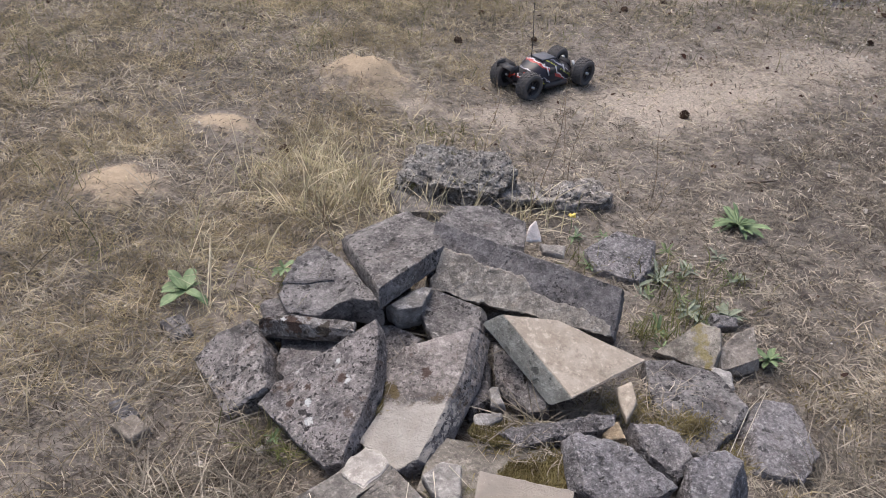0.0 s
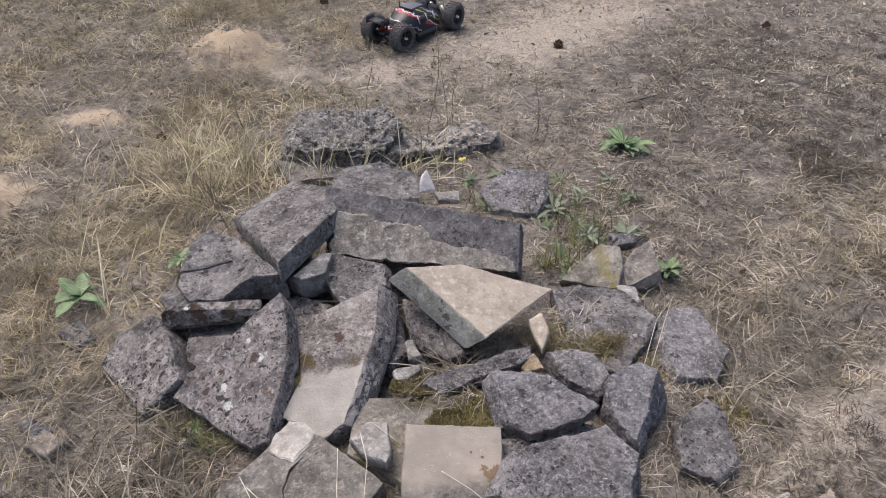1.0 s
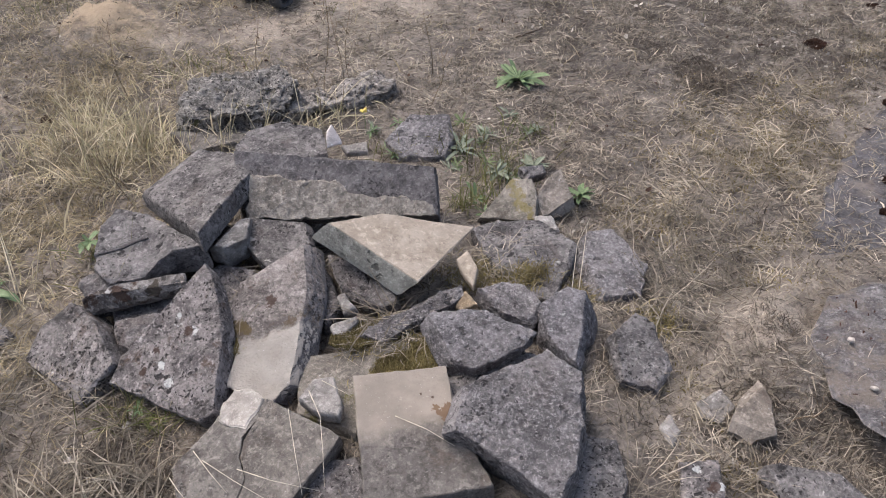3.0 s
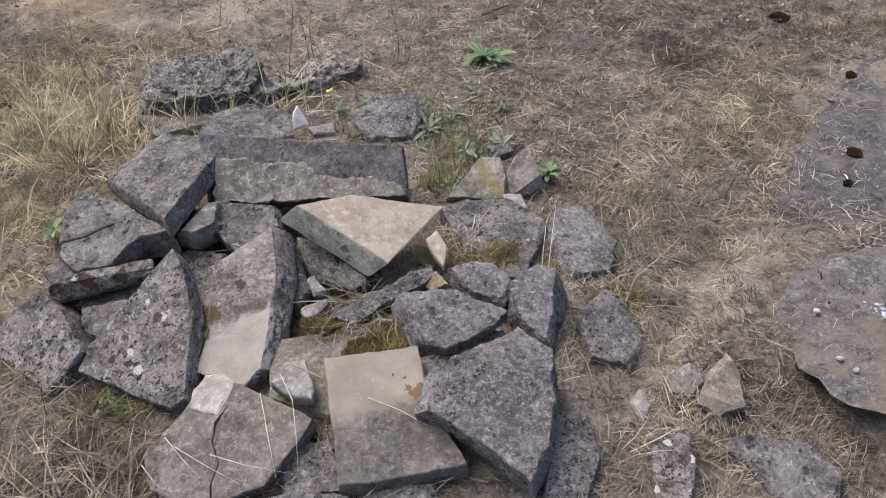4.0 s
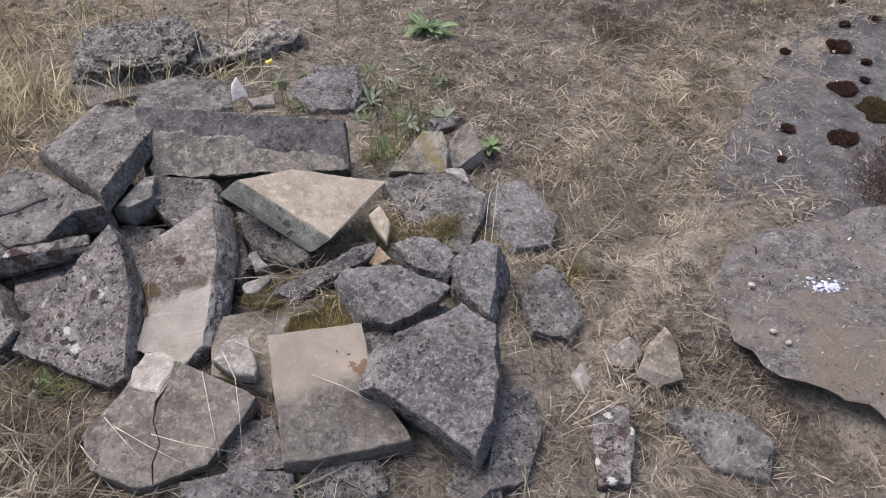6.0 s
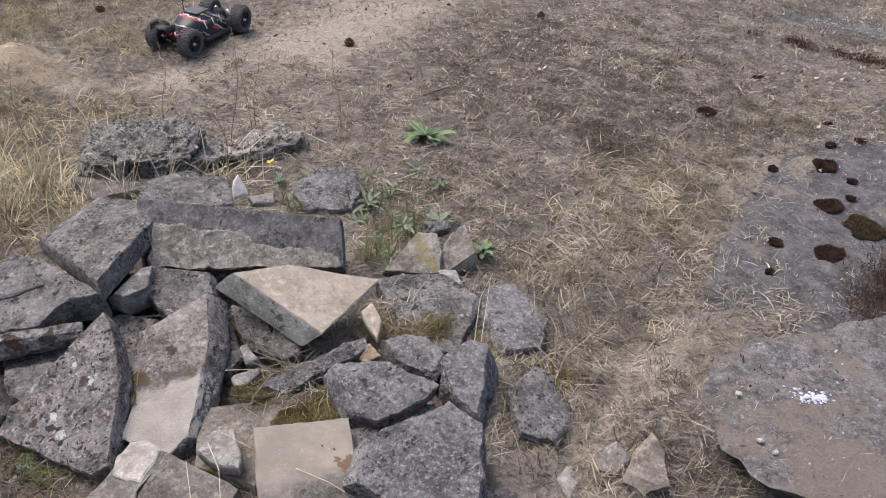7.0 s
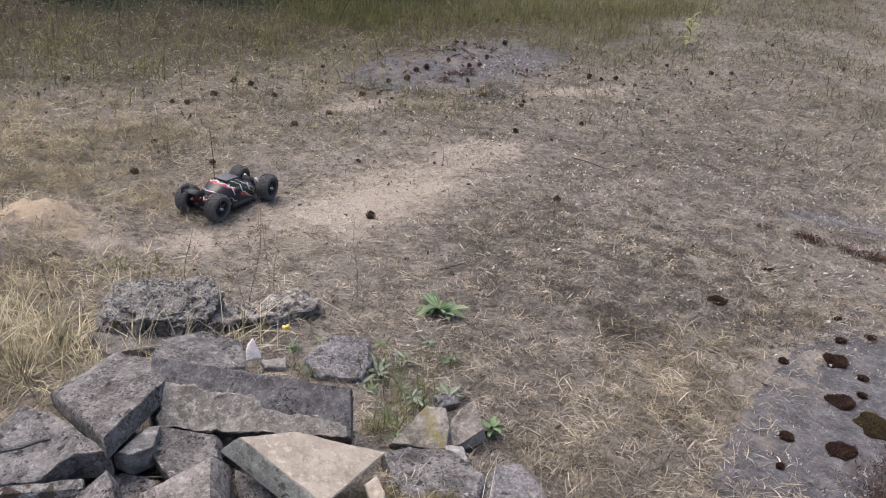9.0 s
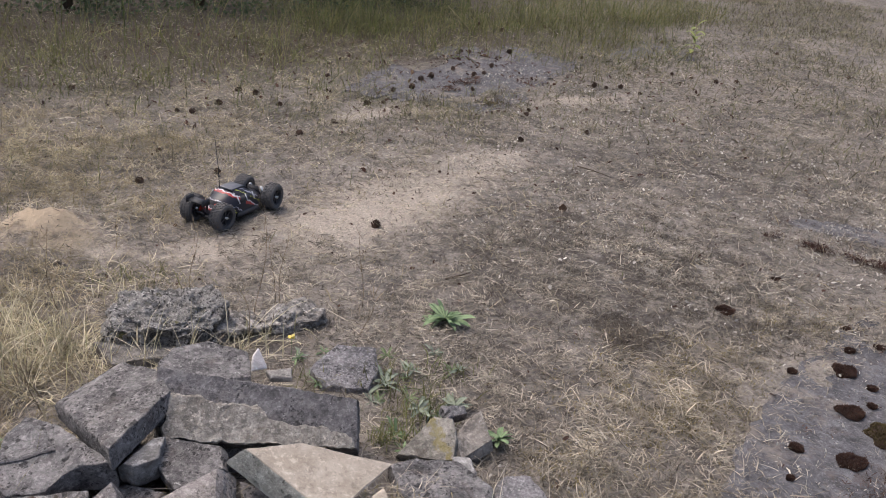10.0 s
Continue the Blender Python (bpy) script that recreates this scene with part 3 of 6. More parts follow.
# ---- ground ----
MOUNDS = ((-0.31, 3.5, 0.2, 0.1), (-0.93, 2.48, 0.17, 0.05), (-0.74, 3.0, 0.12, 0.03))
SANDY = ((1.05, 3.75, 0.95, 0.34, 35), (1.75, 4.3, 0.42, 0.22, 25), (0.3, 3.35, 0.3, 0.12, 20), (1.2, 1.33, 0.28, 0.17, 25), (0.93, 1.2, 0.12, 0.1, 0),
         (-0.3, 3.5, 0.2, 0.18, 0), (-0.93, 2.48, 0.18, 0.12, 10), (-0.74, 3.0, 0.14, 0.08, 0), (1.3, 5.1, 0.35, 0.12, 30),
         (2.9, 5.5, 0.5, 0.15, 10), (10.5, 11.2, 3.0, 0.12, 8), (-0.15, 3.35, 0.2, 0.12, 0))


# where the soil is worn off the old concrete
BARED = ((2.38, 1.8, 0.52, 0.33, 42), (1.78, 1.12, 0.62, 0.3, -8), (2.45, 6.15, 0.9, 0.32, 38), (4.15, 7.0, 0.45, 0.14, 35), (3.25, 3.22, 0.3, 0.1, -35))


def ground_height(x, y):
    z = 0.022 * noise.noise((x * 0.9, y * 0.9, 3.1)) + 0.012 * noise.noise((x * 3.3, y * 3.3, 7.7)) + 0.005 * noise.noise((x * 11, y * 11, 1.2))
    z *= min(1.0, 3.0 / (1.0 + 0.1 * math.hypot(x, y)))
    for mx, my, r, h in MOUNDS:
        z += h * math.exp(-((x - mx) ** 2 + (y - my) ** 2) / (r * r)) * (1 + 0.45 * noise.noise((x * 9, y * 9, 5)) + 0.3 * noise.noise((x * 23, y * 23, 8)))
    z += 0.04 * math.exp(-(((x - 0.38) / 0.62) ** 2 + ((y - 1.5) / 0.62) ** 2) ** 2)
    z += 0.07 * math.exp(-((x - 1.13) / 0.12) ** 2 - ((y - 1.28) / 0.14) ** 2) + 0.035 * math.exp(-((x - 1.38) / 0.22) ** 2 - ((y - 1.42) / 0.08) ** 2)
    z -= 0.06 * math.exp(-(((x - 1.17) * 0.88 + (y - 0.95) * 0.47) / 0.05) ** 2 - (((y - 0.95) * 0.88 - (x - 1.17) * 0.47) / 0.18) ** 2)
    for ex, ey, a, b, turn in BARED:
        c, w = math.cos(radians(turn)), math.sin(radians(turn))
        u, v = ((x - ex) * c + (y - ey) * w) / a, (-(x - ex) * w + (y - ey) * c) / b
        d = math.hypot(u, v) + 0.22 * noise.noise((x * 4, y * 4, 2)) + 0.12 * noise.noise((x * 13, y * 13, 4))
        z -= 0.035 * max(0.0, min(1.0, (1.08 - d) / 0.16))
    return z - 0.006


def sandiness(x, y):
    s = 0.0
    for sx, sy, a, b, turn in SANDY:
        c, w = math.cos(radians(turn)), math.sin(radians(turn))
        u, v = (x - sx) * c + (y - sy) * w, -(x - sx) * w + (y - sy) * c
        s = max(s, math.exp(-((u / a) ** 2 + (v / b) ** 2)))
    return s


def heap(x, y):
    """Fresh sand thrown up in heaps."""
    return max(math.exp(-((x - mx) ** 2 + (y - my) ** 2) / (1.3 * r * r)) for mx, my, r, h in MOUNDS)


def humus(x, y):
    """The dark forest floor under the shrubs: humus, with their shade painted into its colour."""
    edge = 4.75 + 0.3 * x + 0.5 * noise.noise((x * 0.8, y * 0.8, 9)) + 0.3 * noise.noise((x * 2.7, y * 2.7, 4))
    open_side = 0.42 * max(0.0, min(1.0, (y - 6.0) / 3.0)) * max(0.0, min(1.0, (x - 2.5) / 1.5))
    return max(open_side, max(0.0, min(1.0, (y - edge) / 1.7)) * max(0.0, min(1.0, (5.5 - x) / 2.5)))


def mottle(x, y):
    """Where dead moss darkens the bare soil."""
    return max(0.0, min(1.0, 1.1 * math.exp(-(((x - 1.9) / 0.75) ** 2 + ((y - 3.0) / 0.75) ** 2) ** 2) + 0.8 * math.exp(-((x - 3.2) / 1.2) ** 2 - ((y - 4.2) / 0.7) ** 2) + 1.2 * math.exp(-((x - 0.98) / 0.3) ** 2 - ((y - 1.3) / 0.5) ** 2) + 1.2 * math.exp(-((x + 1.25) / 0.85) ** 2 - ((y - 3.95) / 1.0) ** 2) + 0.45 * math.exp(-(((x - 1.62) / 0.1) ** 2 + ((y - 2.5) / 0.1) ** 2) ** 2) + 1.2 * math.exp(-((x + 0.3) / 0.3) ** 2 - ((y - 1.3) / 0.3) ** 2)))


def spread(low, high, step, far):
    inner = [low + step * i for i in range(int((high - low) / step) + 1)]
    out, d, s = [], 0.0, step
    while d < far:
        s *= 1.35
        d += s
        out.append(d)
    return [low - d for d in reversed(out)] + inner + [inner[-1] + d for d in out]


def build_ground():
    xs, ys = spread(-2.6, 4.6, 0.04, 400), spread(0.4, 7.6, 0.04, 400)
    verts = [(x, y, ground_height(x, y)) for y in ys for x in xs]
    nx = len(xs)
    faces = [(j * nx + i, j * nx + i + 1, (j + 1) * nx + i + 1, (j + 1) * nx + i) for j in range(len(ys) - 1) for i in range(nx - 1)]
    me = bpy.data.meshes.new("ground")
    me.from_pydata(verts, [], faces)
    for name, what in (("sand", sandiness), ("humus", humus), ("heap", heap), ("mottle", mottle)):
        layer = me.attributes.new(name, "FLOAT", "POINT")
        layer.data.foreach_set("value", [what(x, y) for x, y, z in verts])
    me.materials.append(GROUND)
    me.polygons.foreach_set("use_smooth", [True] * len(faces))
    return tagged(new("ground", me), "dry sandy ground with brown litter", "ground", kind="structure")


build_ground()

# ---- the long beam ----
BEAM_POSE = pose(0.273, 1.937, 0.172, 37, -10, 0)
BEAM_FACE = [(-22.6, 0.5), (-3.2, -5.5), (21.7, -13.0), (25.1, -1.2), (-21.0, 19.2)]
BEAM_LAYER = [(-22.2, -0.1), (-3.3, -6.0), (21.0, -13.2), (21.0, -10.9), (15.7, -7.0), (9.0, -5.0), (4.4, -2.6), (2.0, 0.1), (0.4, 2.4), (-7.3, 5.1), (-13.3, 8.5), (-19.6, 10.4)]


def build_beam():
    beam = new("concrete_beam")
    beam.matrix_world = BEAM_POSE
    tagged(beam, "long grey concrete beam with a broken pale layer", "beam", "rubble pile")
    rng = random.Random(5)
    part("body", slab_mesh(BEAM_FACE, 11, 0.4, 0.2, rng), STONE["sooty"], beam, "dark grey weathered concrete")
    part("pale_layer", slab_mesh(BEAM_LAYER, 4.0, 0.6, 0.9, rng), STONE["layer"], beam, "pale grey-brown broken layer").matrix_local = pose(0, 0, 0.026, 5, 0, 0)


build_beam()

# pale flake of the cracked slab
flake = slab_mesh([(-4.6, -2.2), (-2.4, -4.4), (0.1, -5.6), (2.6, -3.2), (4.6, -0.4), (2.8, 2.2), (-0.4, 3.4), (-3.0, 1.2)], 1.0, 0.2, 0.3, stone_rng, 0.008)
tagged(link_mesh("stone_flake", flake, STONE["flake"], None, "", True, pose(-0.037, 1.376, 0.1, 15, -8, 0)), "pale thin stone flake on a grey slab", "stone", "rubble pile")

# ---- old concrete floor ----
def plinth(label, place, outline, thick, chip=3.0, material="plinth", slant=None):
    bm = slab_mesh(outline, thick, 0.35, chip, stone_rng, 0.04, slant)
    ob = link_mesh("concrete_plate", bm, STONE[material], None, "", True, pose(*place))
    PLATES.append((pose(*place), [(x / 100, y / 100) for x, y in outline]))
    return tagged(ob, label, "slab", "old concrete floor")


PLATES = []
plinth("wide grey concrete plate with moss cushions", (2.25, 1.9, -0.006), [(-95, -45), (-60, -70), (-20, -75), (90, -60), (130, 10), (100, 75), (37, 58), (8, 42), (-20, 25), (-53, 0), (-72, -18)], 7)
plinth("grey concrete plate with a broken front edge", (1.5, 1.05, 0.042, -1, -1, 0), [(-36, 5), (-34, -3), (-26, -13), (-20, -24), (-8, -45), (40, -60), (80, 0), (60, 32), (10, 32), (-11, 34), (-18, 33), (-25, 27), (-32, 15)], 7, 2.6, "drifted", (8, 5))
plinth("flat grey concrete plate with pine cones on it", (2.4, 6.1, -0.004), [(-110, -45), (-63, -75), (-40, -95), (-10, -80), (25, -30), (85, 27), (115, 57), (95, 95), (42, 105), (-10, 80), (-65, 20)], 6, 7.0, "bareplate")
plinth("small flat grey concrete plate", (4.15, 7.0, -0.008), [(-54, -60), (40, -20), (57, 60), (-41, 22)], 5, 3.0, "bareplate")
plinth("sunken grey concrete plate with a dark edge", (3.0, 3.2, -0.007, -1, 0, 0), [(-22, 6), (-18, -3), (-10, -16), (2, -36), (60, -80), (90, 0), (60, 40), (12, 47), (-10, 30)], 7)

# ---- grass, straw and litter ----
GX, GY, GSTEP = -3.0, 0.4, 0.05
HUMUS_SHADE = np.array([[humus(GX + GSTEP * i, GY + GSTEP * j) for i in range(260)] for j in range(260)])
HEIGHTS = np.array([[ground_height(GX + GSTEP * i, GY + GSTEP * j) for i in range(260)] for j in range(260)])
HEAPS = np.array([[heap(GX + GSTEP * i, GY + GSTEP * j) for i in range(260)] for j in range(260)])
SANDS = np.array([[sandiness(GX + GSTEP * i, GY + GSTEP * j) for i in range(260)] for j in range(260)])


def sample(grid, x, y):
    i = np.clip(((x - GX) / GSTEP), 0, 258.99)
    j = np.clip(((y - GY) / GSTEP), 0, 258.99)
    a, b = i.astype(int), j.astype(int)
    u, v = i - a, j - b
    return grid[b, a] * (1 - u) * (1 - v) + grid[b, a + 1] * u * (1 - v) + grid[b + 1, a] * (1 - u) * v + grid[b + 1, a + 1] * u * v


def blades(name, label, material, x, y, length, width, lift, bend, rng, z=None, category="grass", joints=3):
    """Thin blades, each a tapering ribbon from the ground, rising by lift and bending over."""
    n = len(x)
    z0 = sample(HEIGHTS, x, y) if z is None else z
    turn = rng.uniform(0, 2 * math.pi, n)
    twist = rng.normal(0, 0.35 / joints, n)
    pts = [np.stack([x, y, z0 - 0.002 + (0.012 * rng.random(n) ** 3 if joints == 2 else 0)], 1)]
    up = lift.copy()
    for k in range(joints):
        h = turn + twist * k
        d = np.stack([np.cos(h) * np.cos(up), np.sin(h) * np.cos(up), np.sin(up)], 1)
        nxt = pts[-1] + d * (length / joints)[:, None]
        nxt[:, 2] = np.maximum(nxt[:, 2], z0 + 0.001 + 0.005 * rng.random(n))
        pts.append(nxt)
        up = up - bend * 3 / joints
    side = np.stack([-np.sin(turn), np.cos(turn), rng.normal(0, 0.4, n)], 1)
    w = (width / 2)[:, None]
    cols = []
    for k in range(joints):
        taper = (0.8, 1.0, 0.75)[k] if joints == 3 else (0.9, 1.0)[k]
        cols += [pts[k] - side * w * taper, pts[k] + side * w * taper]
    m = 2 * joints + 1
    v = np.stack(cols + [pts[joints]], 1).reshape(-1, 3)
    base = (np.arange(n) * m)[:, None]
    quads = np.concatenate([base + np.array([2 * k, 2 * k + 1, 2 * k + 3, 2 * k + 2]) for k in range(joints - 1)], 1).reshape(-1, 4)
    tris = base + np.array([m - 3, m - 2, m - 1])
    me = bpy.data.meshes.new(name)
    me.vertices.add(len(v))
    me.vertices.foreach_set("co", v.astype(np.float32).ravel())
    loops = np.concatenate([quads.ravel(), tris.ravel()]).astype(np.int32)
    starts = np.concatenate([np.arange(len(quads)) * 4, len(quads) * 4 + np.arange(len(tris)) * 3]).astype(np.int32)
    me.loops.add(len(loops))
    me.loops.foreach_set("vertex_index", loops)
    me.polygons.add(len(starts))
    me.polygons.foreach_set("loop_start", starts)
    me.update(calc_edges=True)
    me.materials.append(material)
    return tagged(new(name, me), label, category, kind="stuff")


def sow(count, rng, near=0.75, far=9.0, low=-52, high=38, power=0.6, keep=None):
    """Points over the clearing, denser near its open end."""
    r = near + (far - near) * rng.random(count) ** (1 / (1 + power))
    a = np.radians(rng.uniform(low, high, count)) + math.pi / 2
    x, y = r * np.cos(a), r * np.sin(a)
    if keep is not None:
        ok = rng.random(count) < keep(x, y)
        x, y = x[ok], y[ok]
    return x, y


def patchy(x, y, scale, seed, low, high):
    if len(x) > 30000:
        grid = np.array([[noise.noise(((GX + GSTEP * i) * scale, (GY + GSTEP * j) * scale, seed)) for i in range(260)] for j in range(260)])
        v = sample(grid, x, y)
    else:
        v = np.array([noise.noise((a * scale, b * scale, seed)) for a, b in zip(x, y)])
    return np.clip((v - low) / (high - low), 0, 1)


def plates(x, y):
    """1 on the bare concrete plates, 0 elsewhere."""
    a = (np.hypot((x - 2.25) / 0.62, (y - 1.75) / 0.5) < 1) | (np.hypot((x - 1.55) / 0.42, (y - 1.1) / 0.28) < 1)
    return a | (np.hypot((x - 2.45) / 0.75, (y - 6.1) / 0.45) < 1)


def sow_all():
    rng = np.random.default_rng(4)
    pile = lambda x, y: np.exp(-(((x - 0.28) / 0.56) ** 2 + ((y - 1.5) / 0.64) ** 2) ** 3)
    bare = lambda x, y: (1 - 0.72 * sample(SANDS, x, y)) * (1 - 0.95 * np.minimum(1, 1.5 * sample(HEAPS, x, y) ** 2)) * (1 - 0.85 * pile(x, y)) * (1 - 0.85 * sample(HUMUS_SHADE, x, y))
    x, y = sow(640000, rng, power=0.3, keep=lambda x, y: bare(x, y) * (0.14 + 0.86 * patchy(x, y, 2.6, 2.2, -0.35, 0.3)) * (0.25 + 0.75 * patchy(x, y, 9.0, 1.1, -0.25, 0.2)) * (1 - 0.55 * np.clip((np.hypot(x, y) - 2.8) / 1.6, 0, 1)) * (1 - 0.7 * plates(x, y)) * (1 - 0.45 * np.exp(-((x + 0.3) / 0.45) ** 2 - ((y - 1.15) / 0.4) ** 2)))
    n = len(x)
    blades("straw", "dry tan straw lying over the ground", STRAW, x, y, (0.016 + 0.09 * rng.random(n) ** 1.8 * np.where(x > 0.75, 0.62, 1.0)) / (1 + 0.06 * np.maximum(np.hypot(x, y) - 2, 0)), (0.0011 + 0.0024 * rng.random(n) ** 2) * (1 + 0.08 * np.hypot(x, y)) * np.clip((np.hypot(x, y) - 0.5) / 1.7, 0.5, 1),
           rng.uniform(0.0, 0.6, n) ** 1.5, rng.uniform(0.02, 0.3, n), rng, joints=2)
    x, y = sow(150000, rng, power=0.4, keep=lambda x, y: (1 - 0.6 * sample(SANDS, x, y)) * (1 - 0.8 * sample(HUMUS_SHADE, x, y)) * (0.4 + 0.6 * patchy(x, y, 3.1, 6.2, -0.3, 0.3)) * (1 - 0.8 * plates(x, y)))
    n = len(x)
    blades("needle_litter", "brown pine needles and litter on the ground", LITTER, x, y, rng.uniform(0.012, 0.05, n), rng.uniform(0.0012, 0.0028, n) * (1 + 0.08 * np.hypot(x, y)),
           rng.uniform(-0.05, 0.3, n), rng.uniform(-0.1, 0.25, n), rng, category="litter", joints=2)
    # standing dry grass, thick on the sunny side of the pile
    left = lambda x, y: np.clip((0.15 - x) / 0.5, 0.05, 1) * (0.25 + patchy(x, y, 2.2, 8.0, -0.2, 0.4)) * bare(x, y)
    x, y = sow(20000, rng, near=0.9, far=4.5, low=-45, high=40, power=0.6, keep=left)
    n = len(x)
    blades("dry_grass", "yellow dry grass beside the rubble pile", YELLOWSTRAW, x, y, 0.02 + 0.12 * rng.random(n) ** 2.2, rng.uniform(0.001, 0.003, n),
           rng.uniform(0.1, 1.2, n), rng.uniform(0.15, 0.6, n), rng)
    # cropped dead tufts that make the ground lumpy
    xs, ys, hs = [], [], []
    cx, cy = sow(5200, rng, near=1.6, far=7.0, low=-50, high=36, power=0.5, keep=lambda x, y: bare(x, y) * (0.1 + 0.9 * patchy(x, y, 1.9, 4.4, -0.2, 0.35)) * (1 - plates(x, y)))
    for px, py in zip(cx, cy):
        m = int(rng.integers(8, 26))
        r = rng.uniform(0.006, 0.028)
        xs.append(rng.normal(px, r, m))
        ys.append(rng.normal(py, r, m))
        hs.append(rng.uniform(0.012, 0.045, m) * rng.uniform(0.6, 1.2))
    x, y, h = np.concatenate(xs), np.concatenate(ys), np.concatenate(hs)
    n = len(x)
    blades("dead_tufts", "short grey-brown dead grass tufts", DEADTUFT, x, y, h, rng.uniform(0.0012, 0.0028, n), rng.uniform(0.2, 1.4, n), rng.uniform(0.1, 0.6, n), rng, joints=2)
    # dark dead moss in patches
    dull = np.array([[mottle(GX + GSTEP * i, GY + GSTEP * j) for i in range(260)] for j in range(260)])
    x, y = sow(170000, rng, near=1.2, far=6.0, low=-52, high=0, power=0.4, keep=lambda x, y: sample(dull, x, y) * patchy(x, y, 7.0, 3.3, 0.0, 0.25) * (1 - plates(x, y)))
    n = len(x)
    blades("dead_moss", "grey-brown dead moss and needles in patches", LITTER, x, y, rng.uniform(0.006, 0.03, n), rng.uniform(0.0012, 0.0026, n), rng.uniform(0.0, 1.2, n), rng.uniform(0.0, 0.5, n), rng, category="moss", joints=2)
    m = 2600
    u = rng.random(m)
    x, y = 1.08 + 0.1 * u + rng.normal(0, 0.06, m), 1.33 - 0.62 * u + rng.normal(0, 0.04, m)
    blades("edge_litter", "dark litter along the edge of a concrete plate", LITTER, x, y, rng.uniform(0.01, 0.04, m), rng.uniform(0.001, 0.0024, m), rng.uniform(0.0, 0.35, m), rng.uniform(0.1, 0.5, m), rng, category="litter", joints=2)
    # straw on the ground behind
    r, a = rng.uniform(0.2, 3.6, 70000), rng.uniform(math.radians(45), math.radians(322), 70000) + math.pi / 2
    x, y = r * np.cos(a), r * np.sin(a)
    z = np.array([ground_height(u, v) for u, v in zip(x, y)])
    n = len(x)
    blades("trodden_straw", "trodden dry straw over the ground", STRAW, x, y, 0.014 + 0.08 * rng.random(n) ** 2, rng.uniform(0.0009, 0.0024, n), rng.uniform(0.0, 0.5, n), rng.uniform(0.02, 0.3, n), rng, z=z, joints=2)
    # matted yellow straw on the open side of the pile
    x, y = sow(200000, rng, near=1.0, far=5.2, low=-14, high=44, power=0.5, keep=lambda x, y: np.clip((0.25 - x + 0.15 * (y - 2)) / 0.5, 0, 1) * np.clip((y - 1.1) / 0.8, 0.1, 1) * bare(x, y) * (0.15 + 0.85 * patchy(x, y, 3.5, 9.4, -0.2, 0.3)))
    n = len(x)
    blades("yellow_straw", "matted yellow straw beside the rubble pile", YELLOWSTRAW, x, y, 0.012 + 0.09 * rng.random(n) ** 2, rng.uniform(0.0009, 0.0024, n), rng.uniform(0.0, 0.9, n), rng.uniform(0.05, 0.4, n), rng, joints=2)
    # matted straw of the farther ground
    for name, label, material, keep, count in (("matted_straw", "matted olive and tan straw over the clearing", TUFTGRASS, lambda x, y: np.clip((1.9 - x + 0.35 * (y - 3.5)) / 1.2, 0.08, 1), 170000),
                                               ("grey_straw", "short grey straw over the stony ground", DEADTUFT, lambda x, y: np.clip((x - 0.8) / 1.2, 0.05, 1), 130000)):
        x, y = sow(count, rng, near=2.9, far=8.0, low=-52, high=36, power=0.8, keep=lambda x, y: keep(x, y) * bare(x, y) * (0.12 + 0.88 * patchy(x, y, 4.0, 5.5 + count * 1e-5, -0.1, 0.3)) * (1 - 0.9 * plates(x, y)))
        n = len(x)
        blades(name, label, material, x, y, 0.016 + 0.075 * rng.random(n) ** 2, rng.uniform(0.0016, 0.0036, n), rng.uniform(0.0, 0.7, n), rng.uniform(0.05, 0.4, n), rng, joints=2)
    x, y = sow(1300, rng, near=4.6, far=7.4, low=-38, high=30, power=1.0, keep=lambda x, y: np.clip(0.4 + 0.8 * patchy(x, y, 2.4, 7.1, 0.0, 0.3), 0, 1))
    n = len(x)
    blades("cone_scraps", "dark scraps of cones and bark on the ground", BROWNMOSS, x, y, rng.uniform(0.015, 0.045, n), rng.uniform(0.008, 0.022, n), rng.uniform(0.0, 0.7, n), rng.uniform(-0.1, 0.3, n), rng, z=np.maximum(sample(HEIGHTS, x, y), np.where(plates(x, y), 0.0, -1.0)) + 0.004, category="litter", joints=2)
    m = 2400
    u = rng.random(m) ** 1.3
    x, y = 2.73 + 0.42 * u + rng.normal(0, 0.02, m), 3.23 - 0.52 * u + rng.normal(0, 0.022, m)
    ok = patchy(x, y, 12.0, 2.6, -0.2, 0.25) > rng.random(m)
    x, y = x[ok], y[ok]
    m = len(x)
    blades("edge_litter", "dark moss and litter along a sunken concrete plate", BROWNMOSS, x, y, rng.uniform(0.01, 0.04, m), rng.uniform(0.001, 0.004, m), rng.uniform(0.0, 0.9, m), rng.uniform(0.1, 0.5, m), rng, z=sample(HEIGHTS, x, y) + 0.02 * rng.random(m), category="litter", joints=2)
    m = 5200
    x, y = rng.normal(2.02, 0.13, m), rng.normal(1.5, 0.07, m)
    y = y + 0.35 * (x - 2.02)
    blades("moss_mat", "matted brown moss between two concrete plates", BROWNMOSS, x, y, rng.uniform(0.005, 0.022, m), rng.uniform(0.0012, 0.003, m), rng.uniform(0.0, 1.2, m), rng.uniform(0.0, 0.4, m), rng, z=np.full(m, 0.0), category="moss", joints=2)
    # dry straw caught in the joints of the pile
    xs, ys, zs = [], [], []
